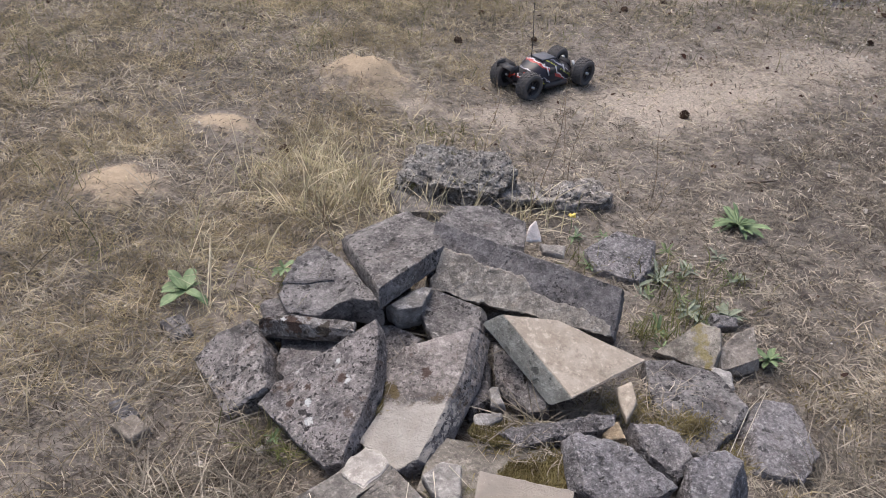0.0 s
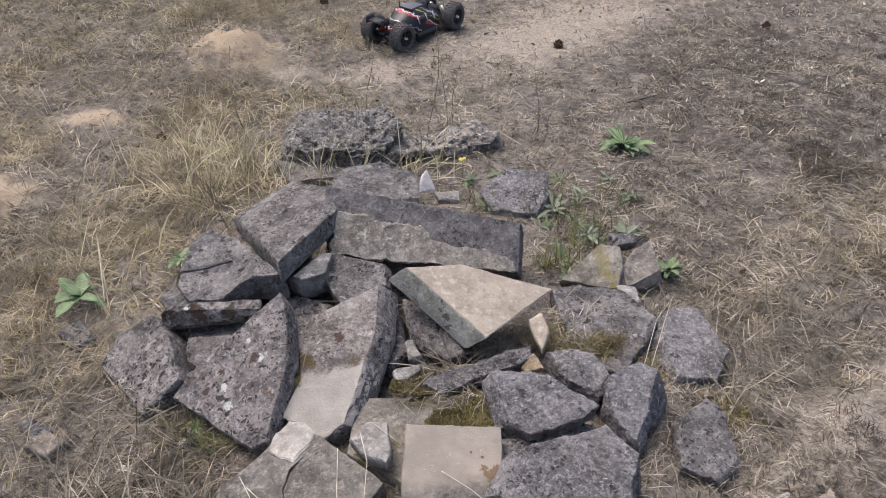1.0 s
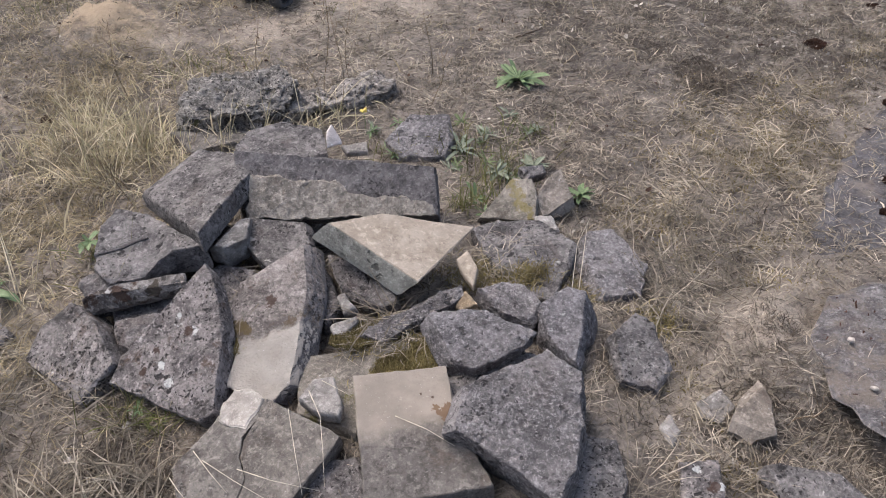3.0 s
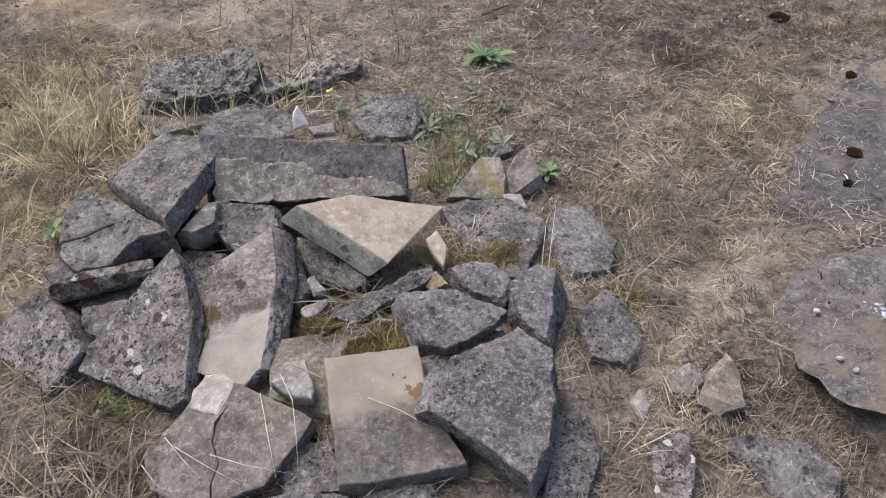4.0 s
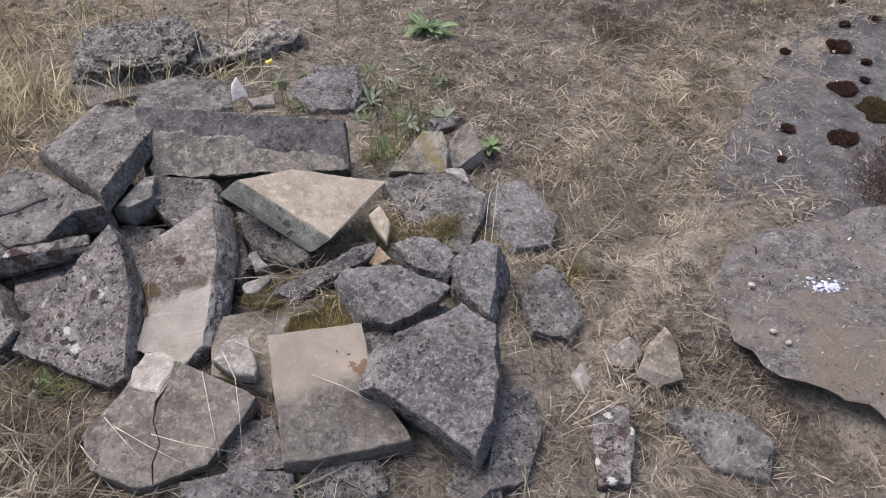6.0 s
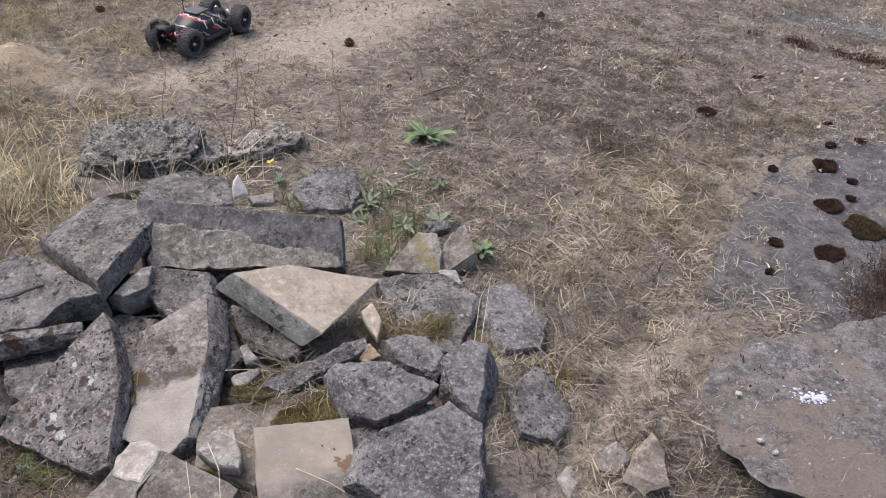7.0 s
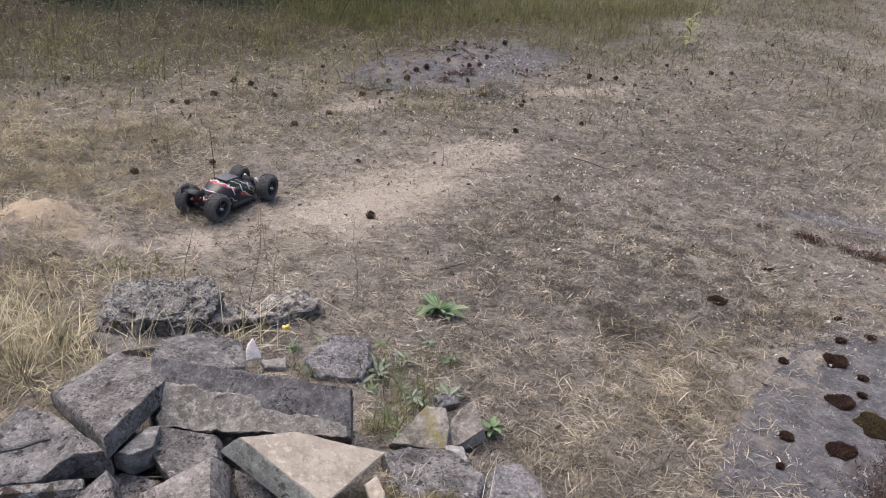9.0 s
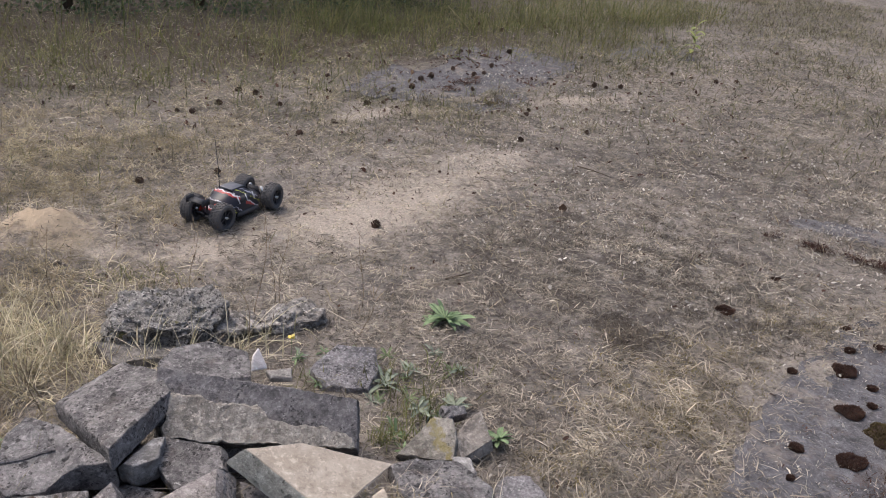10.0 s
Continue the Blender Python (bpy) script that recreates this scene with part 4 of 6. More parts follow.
    for jx, jy, r, h, k in ((0.5, 1.7, 0.06, 0.085, 120), (0.58, 1.63, 0.06, 0.08, 140), (0.63, 1.74, 0.04, 0.075, 60), (0.25, 1.5, 0.05, 0.09, 110), (0.31, 1.49, 0.05, 0.095, 110), (-0.03, 1.6, 0.03, 0.1, 60), (0.72, 1.52, 0.05, 0.05, 80), (0.66, 1.25, 0.04, 0.04, 80),
                            (0.14, 1.2, 0.03, 0.05, 12), (0.9, 1.3, 0.08, 0.03, 140), (0.8, 1.5, 0.08, 0.03, 140), (0.85, 1.75, 0.08, 0.03, 120), (0.3, 2.2, 0.2, 0.06, 160), (0.0, 2.35, 0.1, 0.05, 120), (-0.3, 1.85, 0.06, 0.05, 120), (-0.38, 1.6, 0.06, 0.03, 120), (0.05, 1.06, 0.15, 0.03, 90), (0.45, 1.0, 0.12, 0.04, 8), (1.13, 1.25, 0.06, 0.03, 60), (1.12, 1.12, 0.05, 0.0, 50), (1.0, 1.0, 0.12, 0.01, 200), (0.92, 1.15, 0.1, 0.015, 200), (0.8, 1.05, 0.08, 0.02, 150)):
        xs.append(rng.normal(jx, r * 0.7, k))
        ys.append(rng.normal(jy, r * 0.6, k))
        zs.append(np.full(k, h) * rng.uniform(0.7, 1.0, k))
    x, y, z = np.concatenate(xs), np.concatenate(ys), np.concatenate(zs)
    n = len(x)
    blades("joint_straw", "dry straw and litter caught between the stones", STRAW, x, y, rng.uniform(0.012, 0.07, n), rng.uniform(0.0008, 0.002, n), rng.uniform(-0.1, 0.6, n), rng.uniform(0.0, 0.3, n), rng, z=z, category="straw", joints=2)
    # dark bits of bark and cone scales
    x, y = sow(5200, rng, near=1.5, far=8.0, low=-50, high=36, power=0.9, keep=lambda x, y: np.clip(0.25 + 0.2 * (y - 3) * (x < 2.5), 0.12, 1))
    n = len(x)
    blades("bark_bits", "dark brown bits of bark and cone scales", BROWNMOSS, x, y, rng.uniform(0.008, 0.03, n), rng.uniform(0.005, 0.016, n), rng.uniform(0.0, 0.5, n), rng.uniform(-0.1, 0.3, n), rng, category="litter", joints=2)
    # pale grit
    x, y = sow(9000, rng, near=0.9, far=7.0, low=-54, high=34, power=0.6, keep=lambda x, y: np.clip(0.3 + 0.9 * np.exp(-((x - 2.6) / 1.2) ** 2 - ((y - 4.0) / 1.3) ** 2), 0, 1))
    n = len(x)
    blades("pale_grit", "tiny pale stone chips on the ground", GRIT, x, y, 0.003 + 0.014 * rng.random(n) ** 2.5, 0.003 + 0.008 * rng.random(n) ** 2, rng.uniform(0.0, 0.6, n), rng.uniform(-0.2, 0.3, n), rng,
           z=np.where(plates(x, y), np.maximum(sample(HEIGHTS, x, y), 0.0) + np.where((x < 1.9) & (y < 1.4), 0.03, 0.0), sample(HEIGHTS, x, y)) + 0.004, category="gravel", joints=2)
    x, y = sow(7000, rng, near=3.0, far=7.0, low=-52, high=-20, power=0.6, keep=lambda x, y: np.clip(0.12 + 1.2 * patchy(x, y, 1.8, 6.6, 0.0, 0.35) + np.exp(-((x - 3.2) / 0.5) ** 2 - ((y - 3.5) / 0.35) ** 2), 0, 1))
    n = len(x)
    blades("pale_grit", "pale stone chips and mortar crumbs on the ground", GRIT, x, y, 0.005 + 0.02 * rng.random(n) ** 2.5, 0.004 + 0.012 * rng.random(n) ** 2, rng.uniform(0.0, 0.6, n), rng.uniform(-0.2, 0.3, n), rng, z=np.maximum(sample(HEIGHTS, x, y), -0.004) + 0.006, category="gravel", joints=2)
    # tufts beside the coarse block
    xs, ys = [], []
    for tx, ty, r in ((-0.24, 2.75, 0.1), (-0.12, 2.62, 0.1), (-0.32, 2.93, 0.1), (-0.2, 2.66, 0.08), (-0.36, 2.6, 0.1)):
        xs.append(rng.normal(tx, r * 0.9, 42))
        ys.append(rng.normal(ty, r * 0.8, 42))
    x, y = np.concatenate(xs), np.concatenate(ys)
    n = len(x)
    blades("grass_tufts", "pale dry tufts of tall grass", TUFTGRASS, x, y, rng.uniform(0.05, 0.17, n), rng.uniform(0.0016, 0.0036, n), rng.uniform(0.2, 1.4, n), rng.uniform(0.1, 0.5, n), rng)
    # flattened straw between the pile and the old concrete, with yellowed moss under it
    for name, label, material, density, long, wide, category in (
            ("moss_mat", "yellowed short moss in patches on the ground", YELLOWMOSS, 13000, (0.006, 0.022), (0.0014, 0.003), "moss"),
            ("flattened_straw", "flattened tan straw in loose mats", MATSTRAW, 12000, (0.02, 0.1), (0.0012, 0.0034), "straw")):
        xs, ys = [], []
        for tx, ty, a, b in ((1.43, 1.98, 0.12, 0.11), (1.62, 2.02, 0.16, 0.12), (1.3, 1.69, 0.16, 0.09), (1.88, 2.34, 0.2, 0.12), (2.32, 2.5, 0.16, 0.12), (0.9, 1.0, 0.1, 0.06), (1.3, 1.5, 0.12, 0.06), (1.55, 2.15, 0.25, 0.2), (1.1, 1.85, 0.16, 0.12), (0.86, 1.2, 0.06, 0.1)):
            m = int(density * a * b * 3)
            xs.append(rng.normal(tx, a * 0.75, m))
            ys.append(rng.normal(ty, b * 0.75, m))
        x, y = np.concatenate(xs), np.concatenate(ys)
        ok = rng.random(len(x)) < 0.15 + 0.85 * patchy(x, y, 9.0, 3.7, -0.25, 0.25)
        x, y = x[ok], y[ok]
        n = len(x)
        blades(name, label, material, x, y, long[0] + (long[1] - long[0]) * rng.random(n) ** 1.7, rng.uniform(*wide, n), rng.uniform(0.0, 0.8, n), rng.uniform(0.1, 0.5, n), rng, category=category)
    m = 1500
    x, y = rng.normal(1.62, 0.06, m), rng.normal(2.5, 0.06, m)
    blades("dead_moss", "dark dead moss and curled stems", LITTER, x, y, rng.uniform(0.01, 0.05, m), rng.uniform(0.0014, 0.003, m), rng.uniform(0.0, 1.0, m), rng.uniform(0.0, 0.6, m), rng, category="moss")
    # bleached stems standing round the coarse block
    xs, ys = [], []
    for tx, ty, r, m in ((-0.3, 2.72, 0.09, 120), (-0.2, 2.6, 0.08, 110), (-0.42, 2.85, 0.12, 90), (-0.36, 2.55, 0.1, 110), (-0.55, 2.6, 0.12, 70), (-0.12, 2.5, 0.06, 60), (-0.28, 2.42, 0.06, 60), (0.02, 2.5, 0.05, 40), (0.16, 2.47, 0.06, 40), (0.32, 2.52, 0.07, 40),
                         (0.42, 2.62, 0.08, 30), (-0.1, 2.95, 0.1, 40), (-0.62, 2.2, 0.1, 50), (-0.5, 2.0, 0.08, 40)):
        xs.append(rng.normal(tx, r * 0.6, m))
        ys.append(rng.normal(ty, r * 0.6, m))
    x, y = np.concatenate(xs), np.concatenate(ys)
    n = len(x)
    blades("bleached_stems", "bleached stems of dry grass round the coarse block", PALETUFT, x, y, 0.05 + 0.17 * rng.random(n) ** 1.4, rng.uniform(0.0016, 0.0034, n), rng.uniform(0.2, 1.4, n), rng.uniform(0.05, 0.4, n), rng)
    # sparse thin grass further off, greener towards the shrubs
    x, y = sow(42000, rng, near=3.4, far=7.2, low=-50, high=35, power=1.0, keep=lambda x, y: bare(x, y) * np.clip(0.5 - 0.28 * (x - 1.0) + 0.1 * (y - 4), np.where(y > 4.8, 0.3, 0.06), 1) * (0.15 + 0.85 * patchy(x, y, 3.0, 1.7, -0.15, 0.35)) * (1 - 0.9 * plates(x, y)))
    n = len(x)
    blades("thin_grass", "thin olive grass over the clearing", GREENGRASS, x, y, 0.015 + 0.12 * rng.random(n) ** 2.2, rng.uniform(0.0014, 0.003, n), rng.uniform(0.2, 1.5, n), rng.uniform(0.05, 0.5, n), rng)
    # tall grass at the edge of the shrubs
    xs, ys = [], []
    for k in range(640):
        cx = rng.uniform(-2.6, 4.6)
        cy = 4.7 + 0.25 * cx + rng.gamma(3.2, 0.55)
        m = int(rng.integers(4, 34) * min(1.0, max(0.15, (cy - 4.9 - 0.25 * cx) / 1.2)))
        r = rng.uniform(0.04, 0.25)
        xs.append(rng.normal(cx, r, m))
        ys.append(rng.normal(cy, r, m))
    x, y = np.concatenate(xs), np.concatenate(ys)
    # the lush far edge
    for k in range(420):
        cx = rng.uniform(1.2, 6.4)
        cy = 7.35 + 0.28 * (cx - 2.2) + rng.gamma(1.6, 0.5)
        m = int(rng.integers(10, 40) * min(1.0, max(0.25, (6.6 - cx) / 1.2)))
        xs.append(rng.normal(cx, 0.14, m))
        ys.append(rng.normal(cy, 0.14, m))
    x, y = np.concatenate(xs), np.concatenate(ys)
    ok = ~plates(x, y)
    x, y = x[ok], y[ok]
    n = len(x)
    blades("tall_grass", "tall green grass at the edge of the shrubs", GREENGRASS, x, y, 0.05 + 0.3 * rng.random(n) ** 1.8, rng.uniform(0.0018, 0.0048, n), rng.uniform(0.4, 1.5, n), rng.uniform(0.05, 0.5, n), rng)
    # dull litter before the pile, and single green blades in the straw
    m = 9000
    x, y = rng.normal(-0.28, 0.24, m), rng.normal(1.2, 0.17, m)
    blades("needle_litter", "brown needles and dead leaf litter before the pile", LITTER, x, y, rng.uniform(0.012, 0.06, m), rng.uniform(0.0012, 0.003, m), rng.uniform(0.0, 0.5, m), rng.uniform(0.0, 0.4, m), rng, category="litter", joints=2)
    xs, ys = [], []
    for mx, my, r in ((-1.5, 3.4, 0.12), (-1.45, 3.15, 0.1), (-1.06, 2.45, 0.06), (-0.86, 2.1, 0.05), (-0.45, 3.9, 0.1), (-0.95, 4.3, 0.15), (-1.75, 3.7, 0.15), (-0.1, 4.1, 0.12), (-0.3, 1.85, 0.05)):
        xs.append(rng.normal(mx, r * 0.6, 12))
        ys.append(rng.normal(my, r * 0.6, 12))
    x, y = np.concatenate(xs), np.concatenate(ys)
    n = len(x)
    blades("green_blades", "thin green grass blades standing in the straw", GREENGRASS, x, y, rng.uniform(0.08, 0.26, n), rng.uniform(0.0016, 0.0034, n), rng.uniform(0.7, 1.5, n), rng.uniform(0.05, 0.3, n), rng)
    # brown litter blown together on the far plate, and a dark tuft at its corner
    m = 900
    x, y = np.concatenate([rng.normal(2.15, 0.3, m), rng.normal(2.6, 0.25, m // 2)]), np.concatenate([rng.normal(5.85, 0.13, m), rng.normal(6.5, 0.15, m // 2)])
    y = y + 0.3 * (x - 2.3)
    ok = patchy(x, y, 5.0, 8.8, -0.05, 0.25) > rng.random(len(x))
    x, y = x[ok], y[ok]
    n = len(x)
    blades("plate_litter", "brown cone scales and needles on the far concrete plate", BROWNMOSS, x, y, rng.uniform(0.012, 0.05, n), rng.uniform(0.004, 0.016, n), rng.uniform(0.0, 0.6, n), rng.uniform(0.0, 0.4, n), rng, z=np.full(n, 0.003), category="litter", joints=2)
    m = 260
    x, y = rng.normal(2.18, 0.07, m), rng.normal(5.36, 0.04, m)
    blades("dark_tuft", "dark moss tuft at the corner of the far plate", DARKMOSS, x, y, rng.uniform(0.015, 0.04, m), rng.uniform(0.002, 0.005, m), rng.uniform(0.3, 1.4, m), rng.uniform(0.0, 0.4, m), rng, category="moss", joints=2)
    # broad bleached stems before the coarse block
    xs, ys = [], []
    for mx, my, r, k in ((0.0, 2.53, 0.1, 16), (0.15, 2.5, 0.08, 12), (-0.2, 2.6, 0.1, 26), (-0.3, 2.5, 0.12, 22), (-0.42, 2.75, 0.12, 18), (-0.3, 2.2, 0.1, 8)):
        xs.append(rng.normal(mx, r * 0.7, k))
        ys.append(rng.normal(my, r * 0.5, k))
    x, y = np.concatenate(xs), np.concatenate(ys)
    n = len(x)
    blades("bleached_stems", "broad bleached stems before the coarse block", PALETUFT, x, y, rng.uniform(0.07, 0.17, n), rng.uniform(0.003, 0.0052, n), rng.uniform(0.5, 1.5, n), rng.uniform(0.0, 0.3, n), rng)
    # long single blades in front of the shrubs
    n = 150
    x = np.concatenate([rng.uniform(-1.6, 1.0, n // 2), rng.uniform(1.2, 3.0, n // 2)])
    y = 6.5 + 0.3 * x + rng.gamma(1.5, 0.4, n)
    blades("long_grass", "long single green blades in front of the shrubs", GREENGRASS, x, y, rng.uniform(0.25, 0.6, n), rng.uniform(0.004, 0.008, n), rng.uniform(1.0, 1.5, n), rng.uniform(0.05, 0.25, n), rng)
    # low scrubby grass of the open side
    x, y = sow(90000, rng, near=5.0, far=13.5, low=-62, high=-24, power=1.0, keep=lambda x, y: 0.2 + 0.8 * patchy(x, y, 1.3, 5.1, -0.3, 0.3))
    n = len(x)
    blades("scrub_grass", "low grey-olive grass over the open ground", SCRUB, x, y, 0.02 + 0.09 * rng.random(n) ** 2, rng.uniform(0.003, 0.008, n), rng.uniform(0.1, 1.2, n), rng.uniform(0.05, 0.5, n), rng, joints=2)
    # brown scrub between the track and the shrubs
    x, y = sow(60000, rng, near=4.3, far=7.2, low=-24, high=34, power=0.8, keep=lambda x, y: bare(x, y) * (1 - 0.95 * plates(x, y)) * (0.1 + 0.9 * patchy(x, y, 2.1, 7.7, -0.25, 0.25)) * (0.3 + 0.7 * patchy(x, y, 8.0, 3.1, -0.2, 0.2)))
    n = len(x)
    blades("brown_scrub", "tangled olive-brown dead grass before the shrubs", SCRUB, x, y, 0.02 + 0.11 * rng.random(n) ** 2, rng.uniform(0.0018, 0.0045, n), rng.uniform(0.0, 1.3, n), rng.uniform(0.05, 0.5, n), rng, joints=2)
    # coarse dead stems heaped beside and before the pile
    parts = ((-0.38, 1.3, 0.16, 0.17, 260, 0.01), (-0.25, 1.2, 0.12, 0.1, 140, 0.01), (0.25, 1.03, 0.22, 0.03, 34, 0.04), (0.66, 1.0, 0.06, 0.06, 26, 0.03), (0.15, 1.13, 0.05, 0.05, 10, 0.03),
             (-0.55, 1.7, 0.15, 0.2, 160, 0.01), (1.0, 1.5, 0.12, 0.15, 90, 0.03), (1.2, 1.7, 0.2, 0.2, 120, 0.01), (-0.75, 2.3, 0.2, 0.3, 160, 0.01), (0.08, 1.75, 0.05, 0.04, 30, 0.09), (0.32, 1.55, 0.05, 0.03, 40, 0.085))
    xs, ys, zs = [], [], []
    for mx, my, ax, ay, m, h in parts:
        xs.append(rng.normal(mx, ax * 0.6, m))
        ys.append(rng.normal(my, ay * 0.6, m))
        zs.append(np.maximum(h, sample(HEIGHTS, xs[-1], ys[-1]) + 0.005))
    x, y, z = np.concatenate(xs), np.concatenate(ys), np.concatenate(zs)
    n = len(x)
    blades("dead_stems", "tangled pale dead stems beside the pile", DRYGRASS, x, y, rng.uniform(0.07, 0.2, n), rng.uniform(0.0016, 0.003, n), rng.uniform(0.0, 0.5, n), rng.uniform(0.0, 0.3, n), rng, z=z)
    # moss and little grass in the joints of the pile
    spots = ((0.53, 1.66, 0.07, 0.07), (0.6, 1.6, 0.06, 0.065), (0.24, 1.5, 0.05, 0.075), (0.3, 1.52, 0.04, 0.08), (-0.035, 1.56, 0.03, 0.085), (-0.02, 1.62, 0.03, 0.09),
             (0.74, 1.55, 0.05, 0.04), (0.9, 1.42, 0.06, 0.02), (0.12, 1.78, 0.05, 0.09), (0.67, 1.62, 0.05, 0.065))
    xs, ys, zs = [], [], []
    for mx, my, r, h in spots:
        xs.append(rng.normal(mx, r * 0.5, 420))
        ys.append(rng.normal(my, r * 0.45, 420))
        zs.append(np.full(420, h))
    x, y, z = np.concatenate(xs), np.concatenate(ys), np.concatenate(zs)
    n = len(x)
    blades("moss_tufts", "olive moss and short grass between the stones", MOSSFUZZ, x, y, rng.uniform(0.008, 0.035, n), rng.uniform(0.0012, 0.0022, n), rng.uniform(0.1, 1.3, n), rng.uniform(0.1, 0.6, n), rng, z=z, category="moss")
    # small green weeds round the pile
    greens = ((0.68, 2.0, 0.05), (0.72, 2.1, 0.07), (0.8, 2.2, 0.08), (0.66, 2.35, 0.1), (0.9, 2.3, 0.1), (0.6, 1.98, 0.03), (0.5, 2.33, 0.08), (0.62, 2.33, 0.08), (0.7, 2.3, 0.08), (-0.35, 2.1, 0.06), (-0.28, 1.5, 0.05), (-0.2, 1.44, 0.04), (0.08, 3.05, 0.12), (-0.05, 3.1, 0.1), (0.78, 2.12, 0.07), (2.3, 5.35, 0.3), (1.68, 5.15, 0.3), (1.95, 5.1, 0.25), (1.85, 5.2, 0.3))
    xs, ys = [], []
    for mx, my, r in greens:
        xs.append(rng.normal(mx, r * 0.6, 60))
        ys.append(rng.normal(my, r * 0.5, 60))
    x, y = np.concatenate(xs), np.concatenate(ys)
    n = len(x)
    blades("green_grass", "short green grass beside the stones", GREENGRASS, x, y, rng.uniform(0.03, 0.09, n), rng.uniform(0.0015, 0.003, n), rng.uniform(0.5, 1.5, n), rng.uniform(0.1, 0.5, n), rng)


sow_all()


def inside(x, y, ring):
    """1 for points within a closed outline."""
    hit = np.zeros(len(x), bool)
    for (ax, ay), (bx, by) in zip(ring, ring[1:] + ring[:1]):
        cross = (ay > y) != (by > y)
        hit ^= cross & (x < (bx - ax) * (y - ay) / ((by - ay) or 1e-9) + ax)
    return hit


def litter_on_plates():
    """Straws, scraps and grit lying on the old concrete."""
    rng = np.random.default_rng(19)
    for name, label, material, count, long, wide, power, category in (
            ("plate_straw", "dry straws lying on the old concrete", STRAW, 1500, (0.008, 0.05), (0.0007, 0.0016), 0.6, "straw"),
            ("plate_scraps", "dark scraps of moss and bark on the old concrete", BROWNMOSS, 1500, (0.004, 0.016), (0.0015, 0.005), 0.5, "litter"),
            ("plate_grit", "tiny pale stone chips on the old concrete", GRIT, 900, (0.003, 0.008), (0.002, 0.006), 0.9, "gravel")):
        xs, ys, zs = [], [], []
        for m, ring in PLATES:
            lo, hi = np.min(ring, 0), np.max(ring, 0)
            k = int(count * (hi[0] - lo[0]) * (hi[1] - lo[1]) / 2.2 * (4 if m[0][3] > 2.9 and m[1][3] < 4 and "straw" not in name else 1))
            u, v = rng.uniform(lo[0], hi[0], k), rng.uniform(lo[1], hi[1], k)
            ok = inside(u, v, ring) & (patchy(u + m[0][3], v + m[1][3], 3.6, 2.9 + len(name), -0.25, 0.35) > rng.random(k) ** power)
            u, v = u[ok], v[ok]
            xs.append(m[0][0] * u + m[0][1] * v + m[0][3])
            ys.append(m[1][0] * u + m[1][1] * v + m[1][3])
            zs.append(m[2][0] * u + m[2][1] * v + m[2][3] + 0.004)
        x, y, z = np.concatenate(xs), np.concatenate(ys), np.concatenate(zs)
        n = len(x)
        blades(name, label, material, x, y, rng.uniform(*long, n), rng.uniform(*wide, n), rng.uniform(0.0, 0.3, n), rng.uniform(0.0, 0.2, n), rng, z=z, category=category, joints=2)


litter_on_plates()

# ---- pine cones ----
def cone_mesh():
    bm = bmesh.new()
    bmesh.ops.create_uvsphere(bm, u_segments=8, v_segments=6, radius=0.5)
    for v in bm.verts:
        v.co = Vector((v.co.x * 0.028, v.co.y * 0.028, v.co.z * 0.046))
    rng = random.Random(2)
    for ring in range(7):
        h = -0.018 + 0.036 * ring / 6
        r = 0.014 * math.sqrt(max(0.05, 1 - (h / 0.021) ** 2))
        for k in range(9):
            a = 2 * math.pi * (k + 0.5 * (ring % 2)) / 9 + rng.uniform(-0.1, 0.1)
            out = Vector((math.cos(a), math.sin(a), 0))
            side = Vector((-out.y, out.x, 0))
            p = out * r * 0.7 + Vector((0, 0, h))
            tip = out * (r + rng.uniform(0.005, 0.013)) + Vector((0, 0, h + 0.004))
            w = 0.0048
            vs = [bm.verts.new(p - side * w * 0.5), bm.verts.new(p + side * w * 0.5), bm.verts.new(tip + side * w), bm.verts.new(tip + Vector((0, 0, 0.003))), bm.verts.new(tip - side * w),
                  bm.verts.new(p + Vector((0, 0, -0.002)))]
            bm.faces.new((vs[0], vs[1], vs[2], vs[3], vs[4]))
            bm.faces.new((vs[5], vs[2], vs[1]))
            bm.faces.new((vs[5], vs[0], vs[4]))
            bm.faces.new((vs[5], vs[4], vs[3], vs[2]))
    return bm


CONES_A = [(0.04, 4.10), (0.14, 4.47), (0.86, 4.73), (1.08, 4.93), (0.97, 3.50), (0.64, 5.59), (0.73, 5.51), (-0.29, 5.59), (0.26, 5.16), (0.34, 5.14), (0.84, 5.27), (1.87, 5.90), (1.97, 5.98), (1.48, 5.38), (1.37, 5.34), (1.26, 6.00), (2.47, 6.83), (2.51, 6.75), (2.86, 6.79), (3.42, 6.66), (2.39, 6.09), (2.53, 6.31)]
CONES_B = [(2.15, 5.65), (3.11, 5.80), (3.20, 5.79), (3.32, 5.80), (3.38, 5.63), (2.36, 5.19), (2.08, 4.63), (2.54, 4.73), (4.58, 7.42), (3.99, 6.23), (5.60, 7.11), (5.63, 6.20), (4.26, 6.03), (4.45, 6.05), (4.35, 7.69), (3.51, 8.22), (3.64, 8.11), (3.64, 7.91), (3.13, 7.66), (1.88, 3.61)]
CONES_C = [(0.39, 4.19), (0.42, 3.95), (-0.50, 2.86), (3.0, 7.9), (3.3, 8.0), (2.2, 6.2), (2.3, 6.05), (1.6, 5.6), (1.75, 5.7), (0.5, 5.3)]


